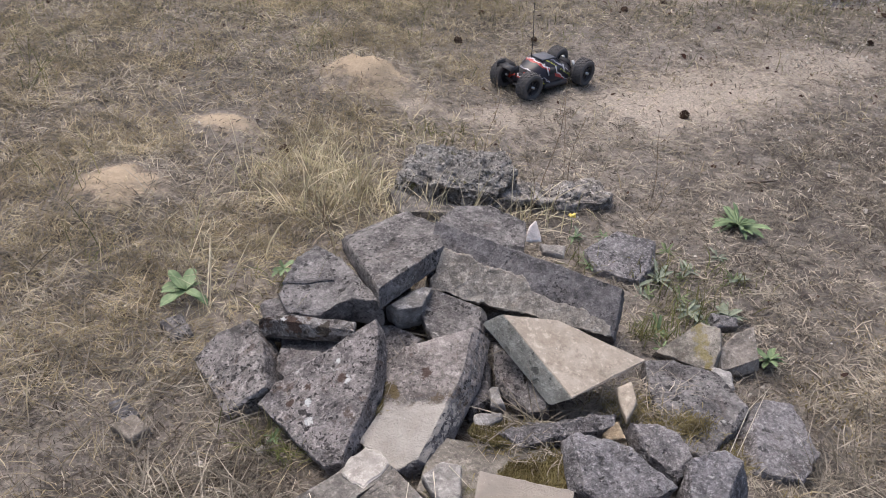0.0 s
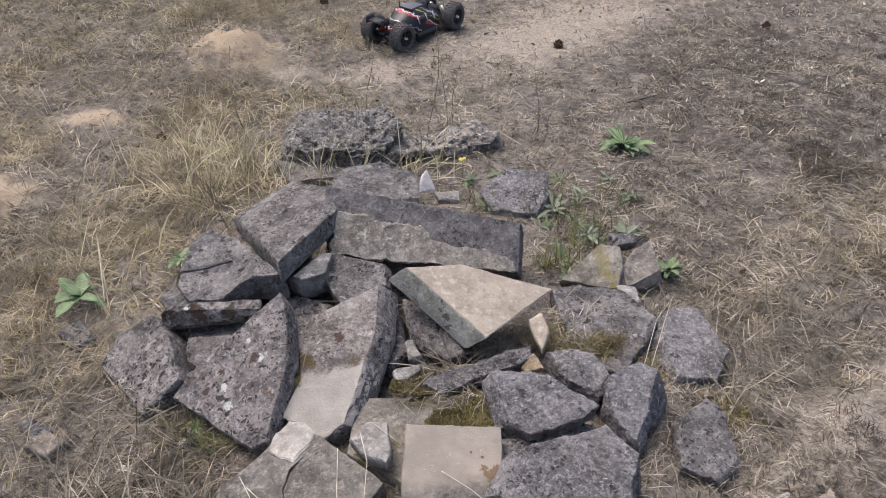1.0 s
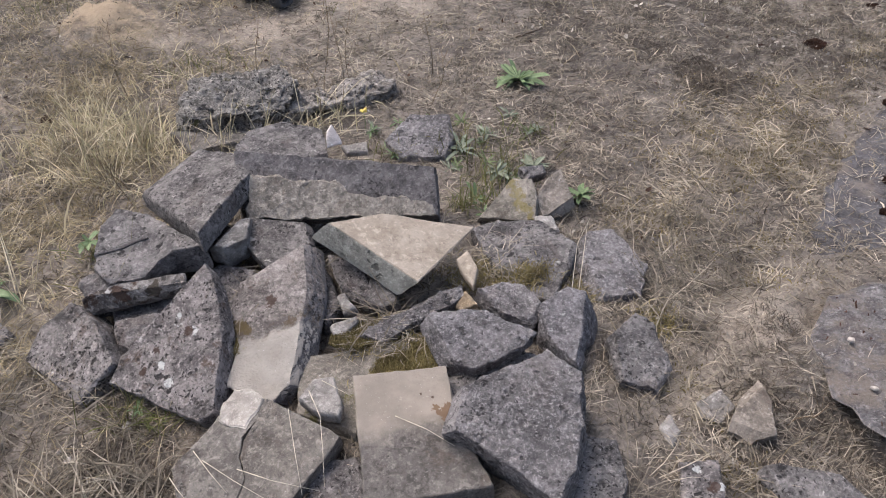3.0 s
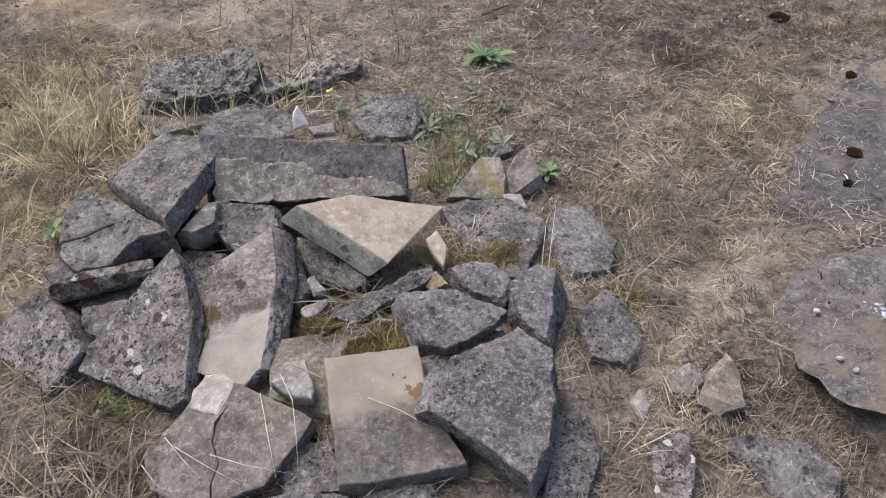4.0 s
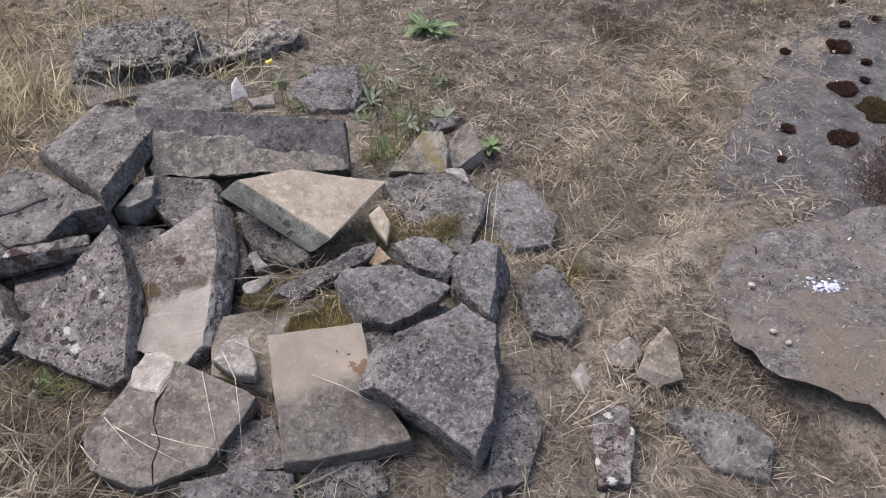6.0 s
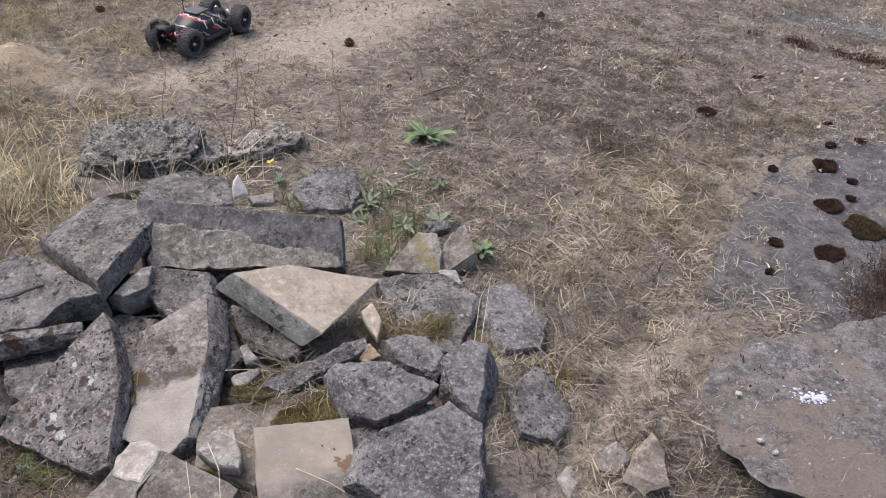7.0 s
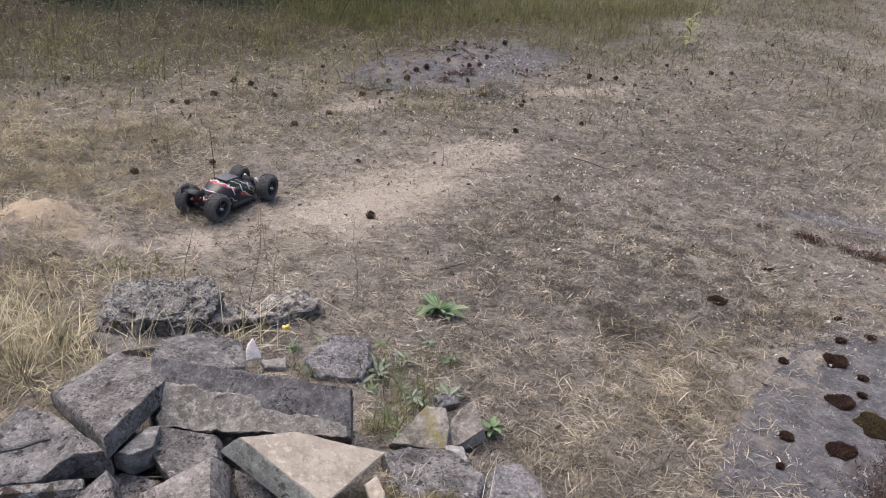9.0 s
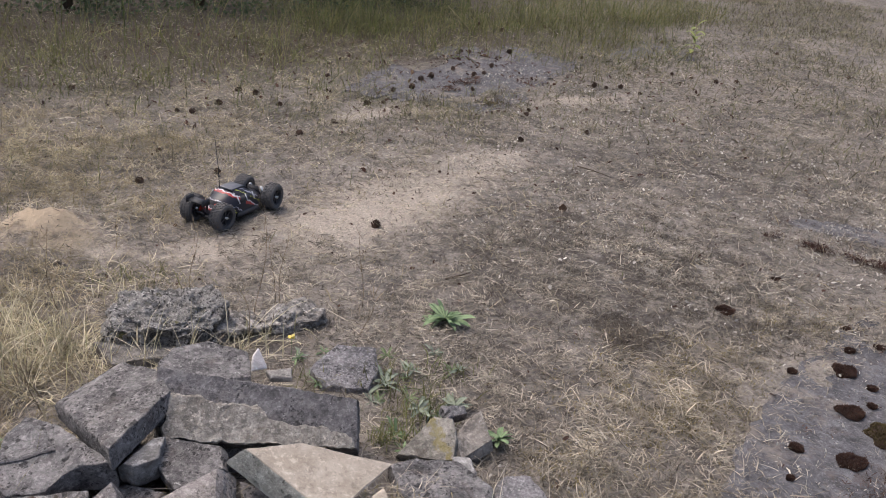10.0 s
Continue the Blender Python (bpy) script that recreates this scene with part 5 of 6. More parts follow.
def lay_cones():
    rng = random.Random(8)
    first = None
    for x, y in CONES_A + CONES_B + CONES_C:
        lift = 0.006 if (abs(x - 2.4) < 0.8 and abs(y - 6.1) < 0.7) or (abs(x - 4.15) < 0.4 and abs(y - 7.0) < 0.5) else ground_height(x, y)
        m = pose(x, y, lift + 0.009, rng.uniform(40, 120), rng.uniform(-20, 20), rng.uniform(0, 360)) @ Matrix.Scale(rng.uniform(0.55, 0.9), 4)
        if first is None:
            first = link_mesh("pine_cone", cone_mesh(), CONE, None, "", False, m)
            tagged(first, "open dark brown pine cone on the ground", "pine cone", "pine cones")
        else:
            copy_thing(first, pose(0, 0, 0)).matrix_world = m


lay_cones()

# ---- moss cushions ----
def moss_cushion(x, y, z, r, body, fuzz, label, seed, high=0.36):
    rng = np.random.default_rng(seed)
    thing = new("moss_cushion")
    thing.matrix_world = pose(x, y, z)
    tagged(thing, label, "moss", "moss cushions")
    bm = bmesh.new()
    bmesh.ops.create_icosphere(bm, subdivisions=3, radius=1)
    ax = 1 + 0.2 * rng.random()
    for v in bm.verts:
        w = 1 + 0.5 * noise.noise(v.co * 1.7 + Vector((seed, 0, 0))) + 0.1 * noise.noise(v.co * 5 + Vector((0, seed, 0)))
        v.co = Vector((v.co.x * r * w * ax, v.co.y * r * w, max(v.co.z, -0.45) * r * high * w))
    bm.normal_update()
    n = int(400 + 42000 * r)
    bm.faces.ensure_lookup_table()
    faces = [f for f in bm.faces if f.normal.z > -0.2]
    weights = np.array([f.calc_area() for f in faces])
    at = []
    for k in rng.choice(len(faces), n, p=weights / weights.sum()):
        p, q, t = (v.co for v in faces[k].verts)
        u, w = sorted(rng.random(2))
        at.append(p * u + q * (w - u) + t * (1 - w))
    lx, ly, lz = np.array(at).T
    part("cushion", bm, body, thing)
    ob = blades("fuzz", "", fuzz, lx, ly, rng.uniform(0.003, 0.009, n) * min(1.0, high / 0.4), rng.uniform(0.001, 0.002, n), rng.uniform(0.2, 1.5, n), rng.uniform(0, 0.4, n), rng, z=lz, category="")
    del ob["kind"]
    ob.parent = thing


MOSS = ((2.09, 2.60, 0.045, 0), (2.48, 2.82, 0.026, 0), (2.49, 2.41, 0.02, 0), (2.38, 2.26, 0.022, 0), (2.26, 2.14, 0.05, 0), (2.10, 1.92, 0.052, 0), (2.28, 2.03, 0.02, 0),
        (1.80, 1.79, 0.026, 0), (1.92, 1.70, 0.045, 0), (2.12, 1.78, 0.075, 1), (2.51, 2.26, 0.022, 0), (2.07, 2.17, 0.018, 0), (2.20, 1.94, 0.018, 0), (1.69, 1.67, 0.014, 0))
for i, (x, y, r, kind) in enumerate(MOSS):
    moss_cushion(x, y, -0.004 if y < 2.35 else ground_height(x, y) - 0.003, r * 0.74, MOSSBODY, (BROWNMOSS, DARKMOSS)[kind],
                 ("dark brown dry moss cushion on concrete", "olive brown moss cushion on concrete")[kind], 20 + i)
moss_cushion(0.352, 1.435, 0.07, 0.066, OLIVEBODY, MOSSFUZZ, "olive moss pad on a flat slab", 50, 0.16)
moss_cushion(0.29, 1.42, 0.07, 0.04, OLIVEBODY, MOSSFUZZ, "olive moss pad on a flat slab", 52, 0.16)
moss_cushion(0.225, 1.52, 0.083, 0.042, OLIVEBODY, MOSSFUZZ, "olive moss pad between the stones", 51, 0.16)

# ---- plants ----
def leaf_bm(length, width, droop, wave=0.0):
    bm = bmesh.new()
    rows = []
    for i in range(8):
        u = i / 7
        w = width * (math.sin(math.pi * min(1, 0.1 + u * 0.88)) ** 0.6) * (0.6 + 0.5 * u) * (1 if i < 7 else 0.3)
        z = length * (0.24 * u - droop * u * u)
        z += wave * length * math.sin(u * 9)
        rows.append([bm.verts.new((s * w / 2, u * length, z + abs(s) * w * 0.14 + (wave * w * math.sin(7 * u + 2 * s)))) for s in (-1, 0, 1)])
    for a, b in zip(rows, rows[1:]):
        for k in range(2):
            bm.faces.new((a[k], a[k + 1], b[k + 1], b[k]))
    return bm


def rosette(name, label, x, y, z, size, count, material, wide=0.3, seed=1):
    rng = random.Random(seed)
    plant = new(name)
    plant.matrix_world = pose(x, y, z, rng.uniform(-14, 14), rng.uniform(-14, 14), 0)
    tagged(plant, label, "plant", "weeds round the pile")
    shapes = []
    for k in range(count):
        if k < 4:
            ob = part("leaf", leaf_bm(size * 0.5 * (1 - 0.09 * k), size * wide * 0.5, 0.25 + 0.12 * k, 0.02), material, plant)
            shapes.append(ob.data)
        else:
            ob = new("leaf", shapes[k % 4])
            ob.parent = plant
        inner = k / count
        ob.matrix_local = pose(0, 0, 0.004, 4 + 45 * inner * inner + rng.uniform(-8, 12), rng.uniform(-25, 25), k * 137.5 + rng.uniform(-30, 30)) @ Matrix.Scale(rng.uniform(0.7, 1.15) * (1 - 0.35 * inner), 4)
    return plant


rosette("broadleaf_rosette", "bright green broad-leaved rosette on dry ground", 1.0, 2.645, 0.005, 0.25, 26, LEAF, 0.25, 3)
rosette("broadleaf_rosette", "bright green rosette beside a brown stone", 0.94, 1.955, 0.01, 0.14, 11, LEAF, 0.38, 4)
rosette("broadleaf_rosette", "green weed growing beside the long beam", 0.655, 2.02, 0.02, 0.12, 9, LEAF, 0.26, 5)
rosette("broadleaf_rosette", "green weed growing beside the long beam", 0.66, 1.95, 0.02, 0.1, 8, LEAF, 0.26, 15)
rosette("woolly_weed", "grey-green woolly weed among the stones", 0.69, 2.28, 0.01, 0.16, 12, GREYLEAF, 0.2, 6)
rosette("woolly_weed", "grey-green woolly weed among the stones", 0.87, 2.13, 0.01, 0.15, 12, GREYLEAF, 0.3, 7)
rosette("woolly_weed", "grey-green woolly weed among the stones", 0.76, 2.14, 0.01, 0.15, 12, GREYLEAF, 0.25, 9)
rosette("woolly_weed", "grey-green woolly weed among the stones", 0.8, 2.34, 0.01, 0.1, 9, GREYLEAF, 0.2, 10)
weed_rng = random.Random(77)
for k in range(30):
    rosette("woolly_weed", "grey-green woolly weed among the stones", weed_rng.uniform(0.62, 0.95), weed_rng.uniform(1.98, 2.45), 0.005, weed_rng.uniform(0.05, 0.12), 9, (GREYLEAF, DULLLEAF, GREYLEAF)[k % 3], weed_rng.uniform(0.12, 0.26), 100 + k)
for k in range(6):
    rosette("woolly_weed", "grey-green woolly weed beside a sunken slab", weed_rng.uniform(0.42, 0.6), weed_rng.uniform(2.26, 2.5), 0.005, weed_rng.uniform(0.06, 0.1), 8, (GREYLEAF, LEAF)[k % 2], weed_rng.uniform(0.12, 0.2), 130 + k)
rosette("broadleaf_rosette", "green weed at the foot of the slabs", 0.5, 2.3, 0.015, 0.12, 10, LEAF, 0.16, 8)
rosette("broadleaf_rosette", "bright green leafy weed in dry grass", -0.575, 1.965, 0.03, 0.17, 11, LEAF, 0.46, 11)
rosette("broadleaf_rosette", "bright green leafy weed in dry grass", -0.35, 2.11, 0.03, 0.11, 9, LEAF, 0.36, 12)
rosette("broadleaf_rosette", "small green weed under the large slab", -0.25, 1.5, 0.01, 0.07, 8, LEAF, 0.3, 13)


def tube(bm, pts, r0, r1, sides=5):
    rings = []
    for i, p in enumerate(pts):
        p = Vector(p)
        d = (Vector(pts[min(i + 1, len(pts) - 1)]) - Vector(pts[max(i - 1, 0)])).normalized()
        q = d.to_track_quat("Z", "Y")
        r = r0 + (r1 - r0) * i / (len(pts) - 1)
        rings.append([bm.verts.new(p + q @ Vector((math.cos(6.2832 * k / sides) * r, math.sin(6.2832 * k / sides) * r, 0))) for k in range(sides)])
    for a, b in zip(rings, rings[1:]):
        for k in range(sides):
            bm.faces.new((a[k], a[(k + 1) % sides], b[(k + 1) % sides], b[k]))
    bm.faces.new(rings[0][::-1])
    bm.faces.new(rings[-1])


def stalk(x, y, height, lean, seed, label="thin dry brown weed stalk standing upright", twigs=4):
    rng = random.Random(seed)
    thing = new("dry_stalk")
    thing.matrix_world = pose(x, y, ground_height(x, y) - 0.005)
    tagged(thing, label, "weed", "dry stalks")
    pts = [(lean[0] * u + 0.012 * math.sin(5 * u + seed), lean[1] * u + 0.008 * math.sin(7 * u), height * u) for u in (0, 0.2, 0.4, 0.6, 0.8, 1)]
    bm = bmesh.new()
    tube(bm, pts, 0.0016, 0.0007, 4)
    part("stem", bm, STALK, thing)
    for k in range(twigs):
        u = rng.uniform(0.45, 0.95)
        a = rng.uniform(0, 6.28)
        b = Vector((lean[0] * u, lean[1] * u, height * u))
        e = b + Vector((math.cos(a) * 0.02, math.sin(a) * 0.02, 0.035)) * rng.uniform(0.6, 1.4)
        bm = bmesh.new()
        tube(bm, [b, (b + e) / 2 + Vector((0, 0, -0.004)), e], 0.0009, 0.0005, 4)
        part("twig", bm, STALK, thing)


for i, (x, y, h, lean) in enumerate(((0.37, 2.70, 0.42, (0.03, 0.02)), (0.41, 2.62, 0.34, (0.0, 0.03)), (0.74, 2.79, 0.3, (-0.01, 0.0)), (0.44, 2.72, 0.3, (0.03, 0)), (-0.24, 2.9, 0.3, (-0.02, 0)),
                                     (0.19, 2.95, 0.28, (0.01, 0)), (0.35, 2.56, 0.22, (-0.05, 0)), (0.70, 2.60, 0.18, (0.04, 0)), (1.03, 1.09, 0.11, (0.05, -0.06)), (-0.26, 2.37, 0.16, (-0.05, 0.01)), (-0.25, 2.3, 0.2, (-0.03, 0.03)))):
    stalk(x, y, h, lean, 30 + i)


def flower():
    thing = new("yellow_flower")
    thing.matrix_world = pose(0.452, 2.5, 0.0)
    tagged(thing, "small yellow flower on a thin stem", "flower")
    bm = bmesh.new()
    tube(bm, [(0, 0, 0), (0.004, 0.002, 0.03), (0.0, 0.0, 0.065)], 0.0012, 0.0009, 5)
    part("stem", bm, LEAF, thing)
    rng = random.Random(3)
    for k in range(9):
        bm = bmesh.new()
        a = k * 2.4
        c = Vector((math.cos(a) * 0.007, math.sin(a) * 0.007, 0.066 + 0.004 * (k % 3)))
        bmesh.ops.create_icosphere(bm, subdivisions=1, radius=0.0055, matrix=Matrix.Translation(c) @ Matrix.Diagonal((1, 1, 0.6, 1)))
        part("petal", bm, PETAL, thing)


flower()


def straw_stem(points, label):
    bm = bmesh.new()
    tube(bm, points, 0.001, 0.0005, 5)
    tagged(link_mesh("straw_stem", bm, PALESTRAW), label, "straw", "loose straws")


straw_stem([(0.735, 1.53, 0.085), (0.8, 1.66, 0.1), (0.9, 1.81, 0.05)], "long dry straw lying over the stones")
straw_stem([(0.75, 1.525, 0.08), (0.83, 1.68, 0.09), (0.89, 1.8, 0.045)], "long dry straw lying over the stones")
straw_stem([(0.1, 1.35, 0.12), (0.11, 1.28, 0.115), (0.1, 1.2, 0.1), (0.09, 1.14, 0.08)], "dry straw bent over a slab")
straw_stem([(0.13, 1.37, 0.12), (0.18, 1.32, 0.11)], "dry straw between two slabs")
straw_stem([(0.25, 1.24, 0.115), (0.3, 1.19, 0.115), (0.34, 1.14, 0.11)], "dry straw lying on the flat slab")
straw_stem([(-0.06, 1.22, 0.09), (0.0, 1.17, 0.095), (0.08, 1.13, 0.085)], "dry straw lying on the cracked slab")

straw_stem([(-0.138, 1.307, 0.069), (-0.112, 1.246, 0.067), (-0.086, 1.196, 0.059)], "pale dry straw lying over the cracked slab")
straw_stem([(-0.123, 1.280, 0.067), (-0.070, 1.213, 0.068), (-0.018, 1.157, 0.064)], "pale dry straw lying over the cracked slab")
straw_stem([(0.054, 1.326, 0.107), (0.050, 1.225, 0.092), (0.048, 1.140, 0.072)], "pale dry straw lying over the cracked slab")
straw_stem([(-0.188, 1.268, 0.053), (-0.174, 1.232, 0.054), (-0.159, 1.206, 0.048)], "pale dry straw lying over the cracked slab")

# ---- loose stone chips ----
CHIPS = ((2.38, 5.02), (2.43, 4.91), (1.97, 3.72), (2.04, 3.75), (2.74, 3.19), (3.05, 3.22), (3.16, 3.57), (2.04, 2.99), (1.60, 2.81), (-0.41, 1.45), (-0.39, 1.42), (-0.27, 1.47), (1.27, 1.23), (1.24, 1.05), (1.23, 1.09), (3.1, 5.5), (3.3, 5.45), (2.9, 5.55), (-0.45, 1.3), (-0.35, 1.36))


def lay_chips():
    rng = random.Random(12)
    for k, (x, y) in enumerate(CHIPS):
        r = rng.uniform(0.35, 0.9)
        bm = slab_mesh([(r * math.cos(a + rng.uniform(-0.3, 0.3)) * 1.3, r * math.sin(a)) for a in (0, 1.2, 2.4, 3.6, 5.0)], 0.7, 0.1, 0.1, rng)
        ob = link_mesh("stone_chip", bm, STONE["flake"], None, "", False, pose(x, y, (0.04 if 1.1 < x < 1.4 and y < 1.3 else ground_height(x, y)) + 0.008, rng.uniform(-15, 15), rng.uniform(-15, 15), rng.uniform(0, 360)))
        tagged(ob, "small whitish stone chip on the ground", "stone", "stone chips")


lay_chips()


def splash():
    rng = random.Random(6)
    bm = bmesh.new()
    for k in range(110):
        c = Vector((rng.gauss(0, 0.02), rng.gauss(0, 0.012), 0.0))
        r = 0.0015 + 0.0055 * rng.random() ** 2
        bmesh.ops.create_icosphere(bm, subdivisions=1, radius=r, matrix=Matrix.Translation(c) @ Matrix.Diagonal((rng.uniform(0.7, 1.6), 1, 0.15, 1)))
    tagged(link_mesh("paint_splash", bm, simple("bluish_white_paint", (0.62, 0.64, 0.75), 0.7), None, "", True, pose(1.43, 1.175, 0.041, -1, -1, -30)), "bluish white splash on the concrete plate", "splash")


splash()


def twig(points, label):
    bm = bmesh.new()
    tube(bm, points, 0.0035, 0.0018, 6)
    tagged(link_mesh("twig", bm, BARK), label, "twig", "twigs")


twig([(2.21, 4.16, 0.012), (2.26, 4.08, 0.016), (2.32, 3.99, 0.01)], "dark thin twig on the sandy ground")
twig([(1.1, 2.95, 0.012), (1.2, 2.98, 0.016)], "short dark twig in the litter")

# ---- shrubs behind the clearing ----
def shrub(x, y, h, spread_r, seed):
    rng = random.Random(seed)
    thing = new("shrub")
    thing.matrix_world = pose(x, y, ground_height(x, y) - 0.02)
    tagged(thing, "dense dark green shrub at the edge of the clearing", "shrub", "shrubs behind the clearing")
    ends = []
    for k in range(7):
        a = rng.uniform(0, 6.28)
        tip = Vector((math.cos(a) * spread_r * rng.uniform(0.3, 0.9), math.sin(a) * spread_r * rng.uniform(0.3, 0.9), h * rng.uniform(0.6, 1)))
        midp = tip * 0.5 + Vector((0, 0, 0.12 * h))
        bm = bmesh.new()
        tube(bm, [(0, 0, 0), midp * 0.5, midp, tip], 0.022, 0.006, 6)
        part("branch", bm, BARK, thing)
        ends += [midp, tip, (midp + tip) / 2, Vector((tip.x * 0.9, tip.y * 0.9, 0.15)), Vector((midp.x, midp.y, 0.2))]
    bm = bmesh.new()
    for k in range(3400):
        c = rng.choice(ends)
        d = Vector((rng.gauss(0, 1), rng.gauss(0, 1), rng.gauss(0, 0.8))) * spread_r * 0.3
        p = c + d
        p.z = max(0.05, p.z)
        u = Vector((rng.gauss(0, 1), rng.gauss(0, 1), rng.gauss(0, 0.5))).normalized() * rng.uniform(0.02, 0.045)
        w = u.orthogonal().normalized() * rng.uniform(0.008, 0.018)
        bm.faces.new([bm.verts.new(p), bm.verts.new(p + u * 0.5 + w), bm.verts.new(p + u), bm.verts.new(p + u * 0.5 - w)])
    part("foliage", bm, DARKLEAF, thing, smooth=False)


for i, (x, y, h, r) in enumerate(((-2.5, 7.75, 1.5, 0.8), (-1.4, 7.85, 1.4, 0.7), (-0.4, 7.95, 1.6, 0.7), (0.6, 8.1, 1.5, 0.7), (1.6, 8.4, 1.4, 0.7), (2.6, 8.9, 1.3, 0.7), (-3.6, 9.4, 1.8, 1.0), (0.6, 9.9, 1.8, 1.0), (3.4, 10.4, 1.3, 0.8))):
    shrub(x, y, h, r, 60 + i)


def fallen_log():
    thing = new("fallen_branch")
    thing.matrix_world = pose(-1.75, 7.3, 0.04)
    tagged(thing, "grey-brown fallen branch in front of the shrubs", "branch")
    bm = bmesh.new()
    tube(bm, [(-1.4, -0.15, 0), (-0.7, -0.02, 0.02), (0, 0, 0.015), (0.6, 0.08, 0.0)], 0.05, 0.03, 9)
    part("trunk", bm, BARK, thing)
    for a, b in (((-0.6, 0, 0.02), (-0.3, -0.35, 0.06)), ((0.2, 0.02, 0.01), (0.5, -0.2, 0.08))):
        bm = bmesh.new()
        tube(bm, [a, ((a[0] + b[0]) / 2, (a[1] + b[1]) / 2, 0.06), b], 0.014, 0.005, 6)
        part("side_branch", bm, BARK, thing)


fallen_log()


def sapling():
    rng = random.Random(4)
    thing = new("sapling")
    thing.matrix_world = pose(4.56, 6.88, ground_height(4.56, 6.88))
    tagged(thing, "small sapling with yellow-green leaves", "sapling")
    bm = bmesh.new()
    tube(bm, [(0, 0, 0), (0.01, 0, 0.12), (-0.005, 0.01, 0.28)], 0.004, 0.002, 5)
    part("stem", bm, STALK, thing)
    data = None
    for k in range(16):
        if data is None:
            ob = part("leaf", leaf_bm(0.09, 0.04, 0.4), YELLOWLEAF, thing)
            data = ob.data
        else:
            ob = new("leaf", data)
            ob.parent = thing
        ob.matrix_local = pose(0, 0, 0.06 + 0.014 * k, rng.uniform(-10, 50), 0, k * 137)


sapling()

# ---- toy car ----
BLACK = simple("black_plastic", (0.035, 0.034, 0.038), 0.5, wear=0.3)
RUBBER = simple("black_rubber", (0.095, 0.09, 0.09), 0.85, wear=0.3, scale=60)
def livery():
    """Dark glossy shell paint with slanted red, white, grey and lime flashes."""
    k = Mat("painted_shell", 0.3)
    slant = k.math("ADD", k.math("MULTIPLY", k.axis(0), 5.5), k.math("MULTIPLY", k.axis(2), 9.0))
    slant = k.math("ADD", slant, k.math("MULTIPLY", k.noise(45, 2, 0.6), 0.35))
    wrap = k.math("FRACT", k.math("ADD", slant, 0.42))
    ramp = k.add("ShaderNodeValToRGB")
    ramp.color_ramp.interpolation = "CONSTANT"
    k.to(wrap, ramp.inputs[0])
    stops = ramp.color_ramp.elements
    flashes = ((0.0, (0.025, 0.024, 0.032)), (0.32, (0.36, 0.05, 0.045)), (0.41, (0.6, 0.58, 0.6)), (0.46, (0.025, 0.024, 0.032)), (0.66, (0.4, 0.42, 0.07)), (0.7, (0.025, 0.024, 0.032)), (0.84, (0.36, 0.35, 0.4)), (0.89, (0.025, 0.024, 0.032)))
    while len(stops) < len(flashes):
        stops.new(0.5)
    for e, (p, c) in zip(stops, flashes):
        e.position, e.color = p, (*c, 1)
    return k.colour(ramp.outputs[0]).m


SHELL = livery()
RED = simple("red_paint", (0.5, 0.05, 0.03), 0.35)
GREYPAINT = simple("smoked_grey_paint", (0.1, 0.1, 0.115), 0.35)
SILVER = simple("silver_paint", (0.55, 0.55, 0.58), 0.35)
STEEL = simple("steel", (0.5, 0.5, 0.5), 0.35, 1.0)


def box(size, at=(0, 0, 0), taper=1.0, bevel=0.003):
    bm = bmesh.new()
    bmesh.ops.create_cube(bm, size=1)
    for v in bm.verts:
        k = taper if v.co.z > 0 else 1
        v.co = Vector((v.co.x * size[0] * k + at[0], v.co.y * size[1] * k + at[1], v.co.z * size[2] + at[2]))
    bmesh.ops.bevel(bm, geom=bm.edges[:], offset=bevel, segments=2, affect="EDGES")
    return bm


def lathe(profile, segments=28):
    """A body of revolution about the y axis, from (y, radius) pairs."""
    bm = bmesh.new()
    rings = [[bm.verts.new((r * math.cos(6.2832 * k / segments), y, r * math.sin(6.2832 * k / segments))) for k in range(segments)] for y, r in profile]
    for a, b in zip(rings, rings[1:]):
        for k in range(segments):
            bm.faces.new((a[k], a[(k + 1) % segments], b[(k + 1) % segments], b[k]))
    bmesh.ops.recalc_face_normals(bm, faces=bm.faces)
    return bm


def tyre_bm():
    bm = lathe([(-0.014, 0.036), (-0.028, 0.04), (-0.031, 0.052), (-0.027, 0.06), (0.0, 0.063), (0.027, 0.06), (0.031, 0.052), (0.028, 0.04), (0.014, 0.036)])
    for k in range(24):
        for s in (-0.016, 0.0, 0.016):
            a = 6.2832 * (k + 0.5 * (s != 0)) / 24
            m = Matrix.Rotation(-a, 4, "Y") @ Matrix.Translation((0.0635, s, 0)) @ Matrix.Diagonal((0.004, 0.011, 0.007, 1))
            bmesh.ops.create_cube(bm, size=1, matrix=m)
    return bm


def rim_bm():
    bm = lathe([(-0.012, 0.004), (-0.012, 0.03), (-0.024, 0.035), (-0.026, 0.0375), (-0.02, 0.0375), (0.02, 0.0375), (0.026, 0.0375), (0.024, 0.035), (0.012, 0.03), (0.012, 0.004)])
    for k in range(6):
        for s in (-1, 1):
            a = 6.2832 * k / 6
            m = Matrix.Rotation(a, 4, "Y") @ Matrix.Translation((0.019, s * 0.016, 0)) @ Matrix.Diagonal((0.032, 0.006, 0.008, 1))
            bmesh.ops.create_cube(bm, size=1, matrix=m)
    return bm


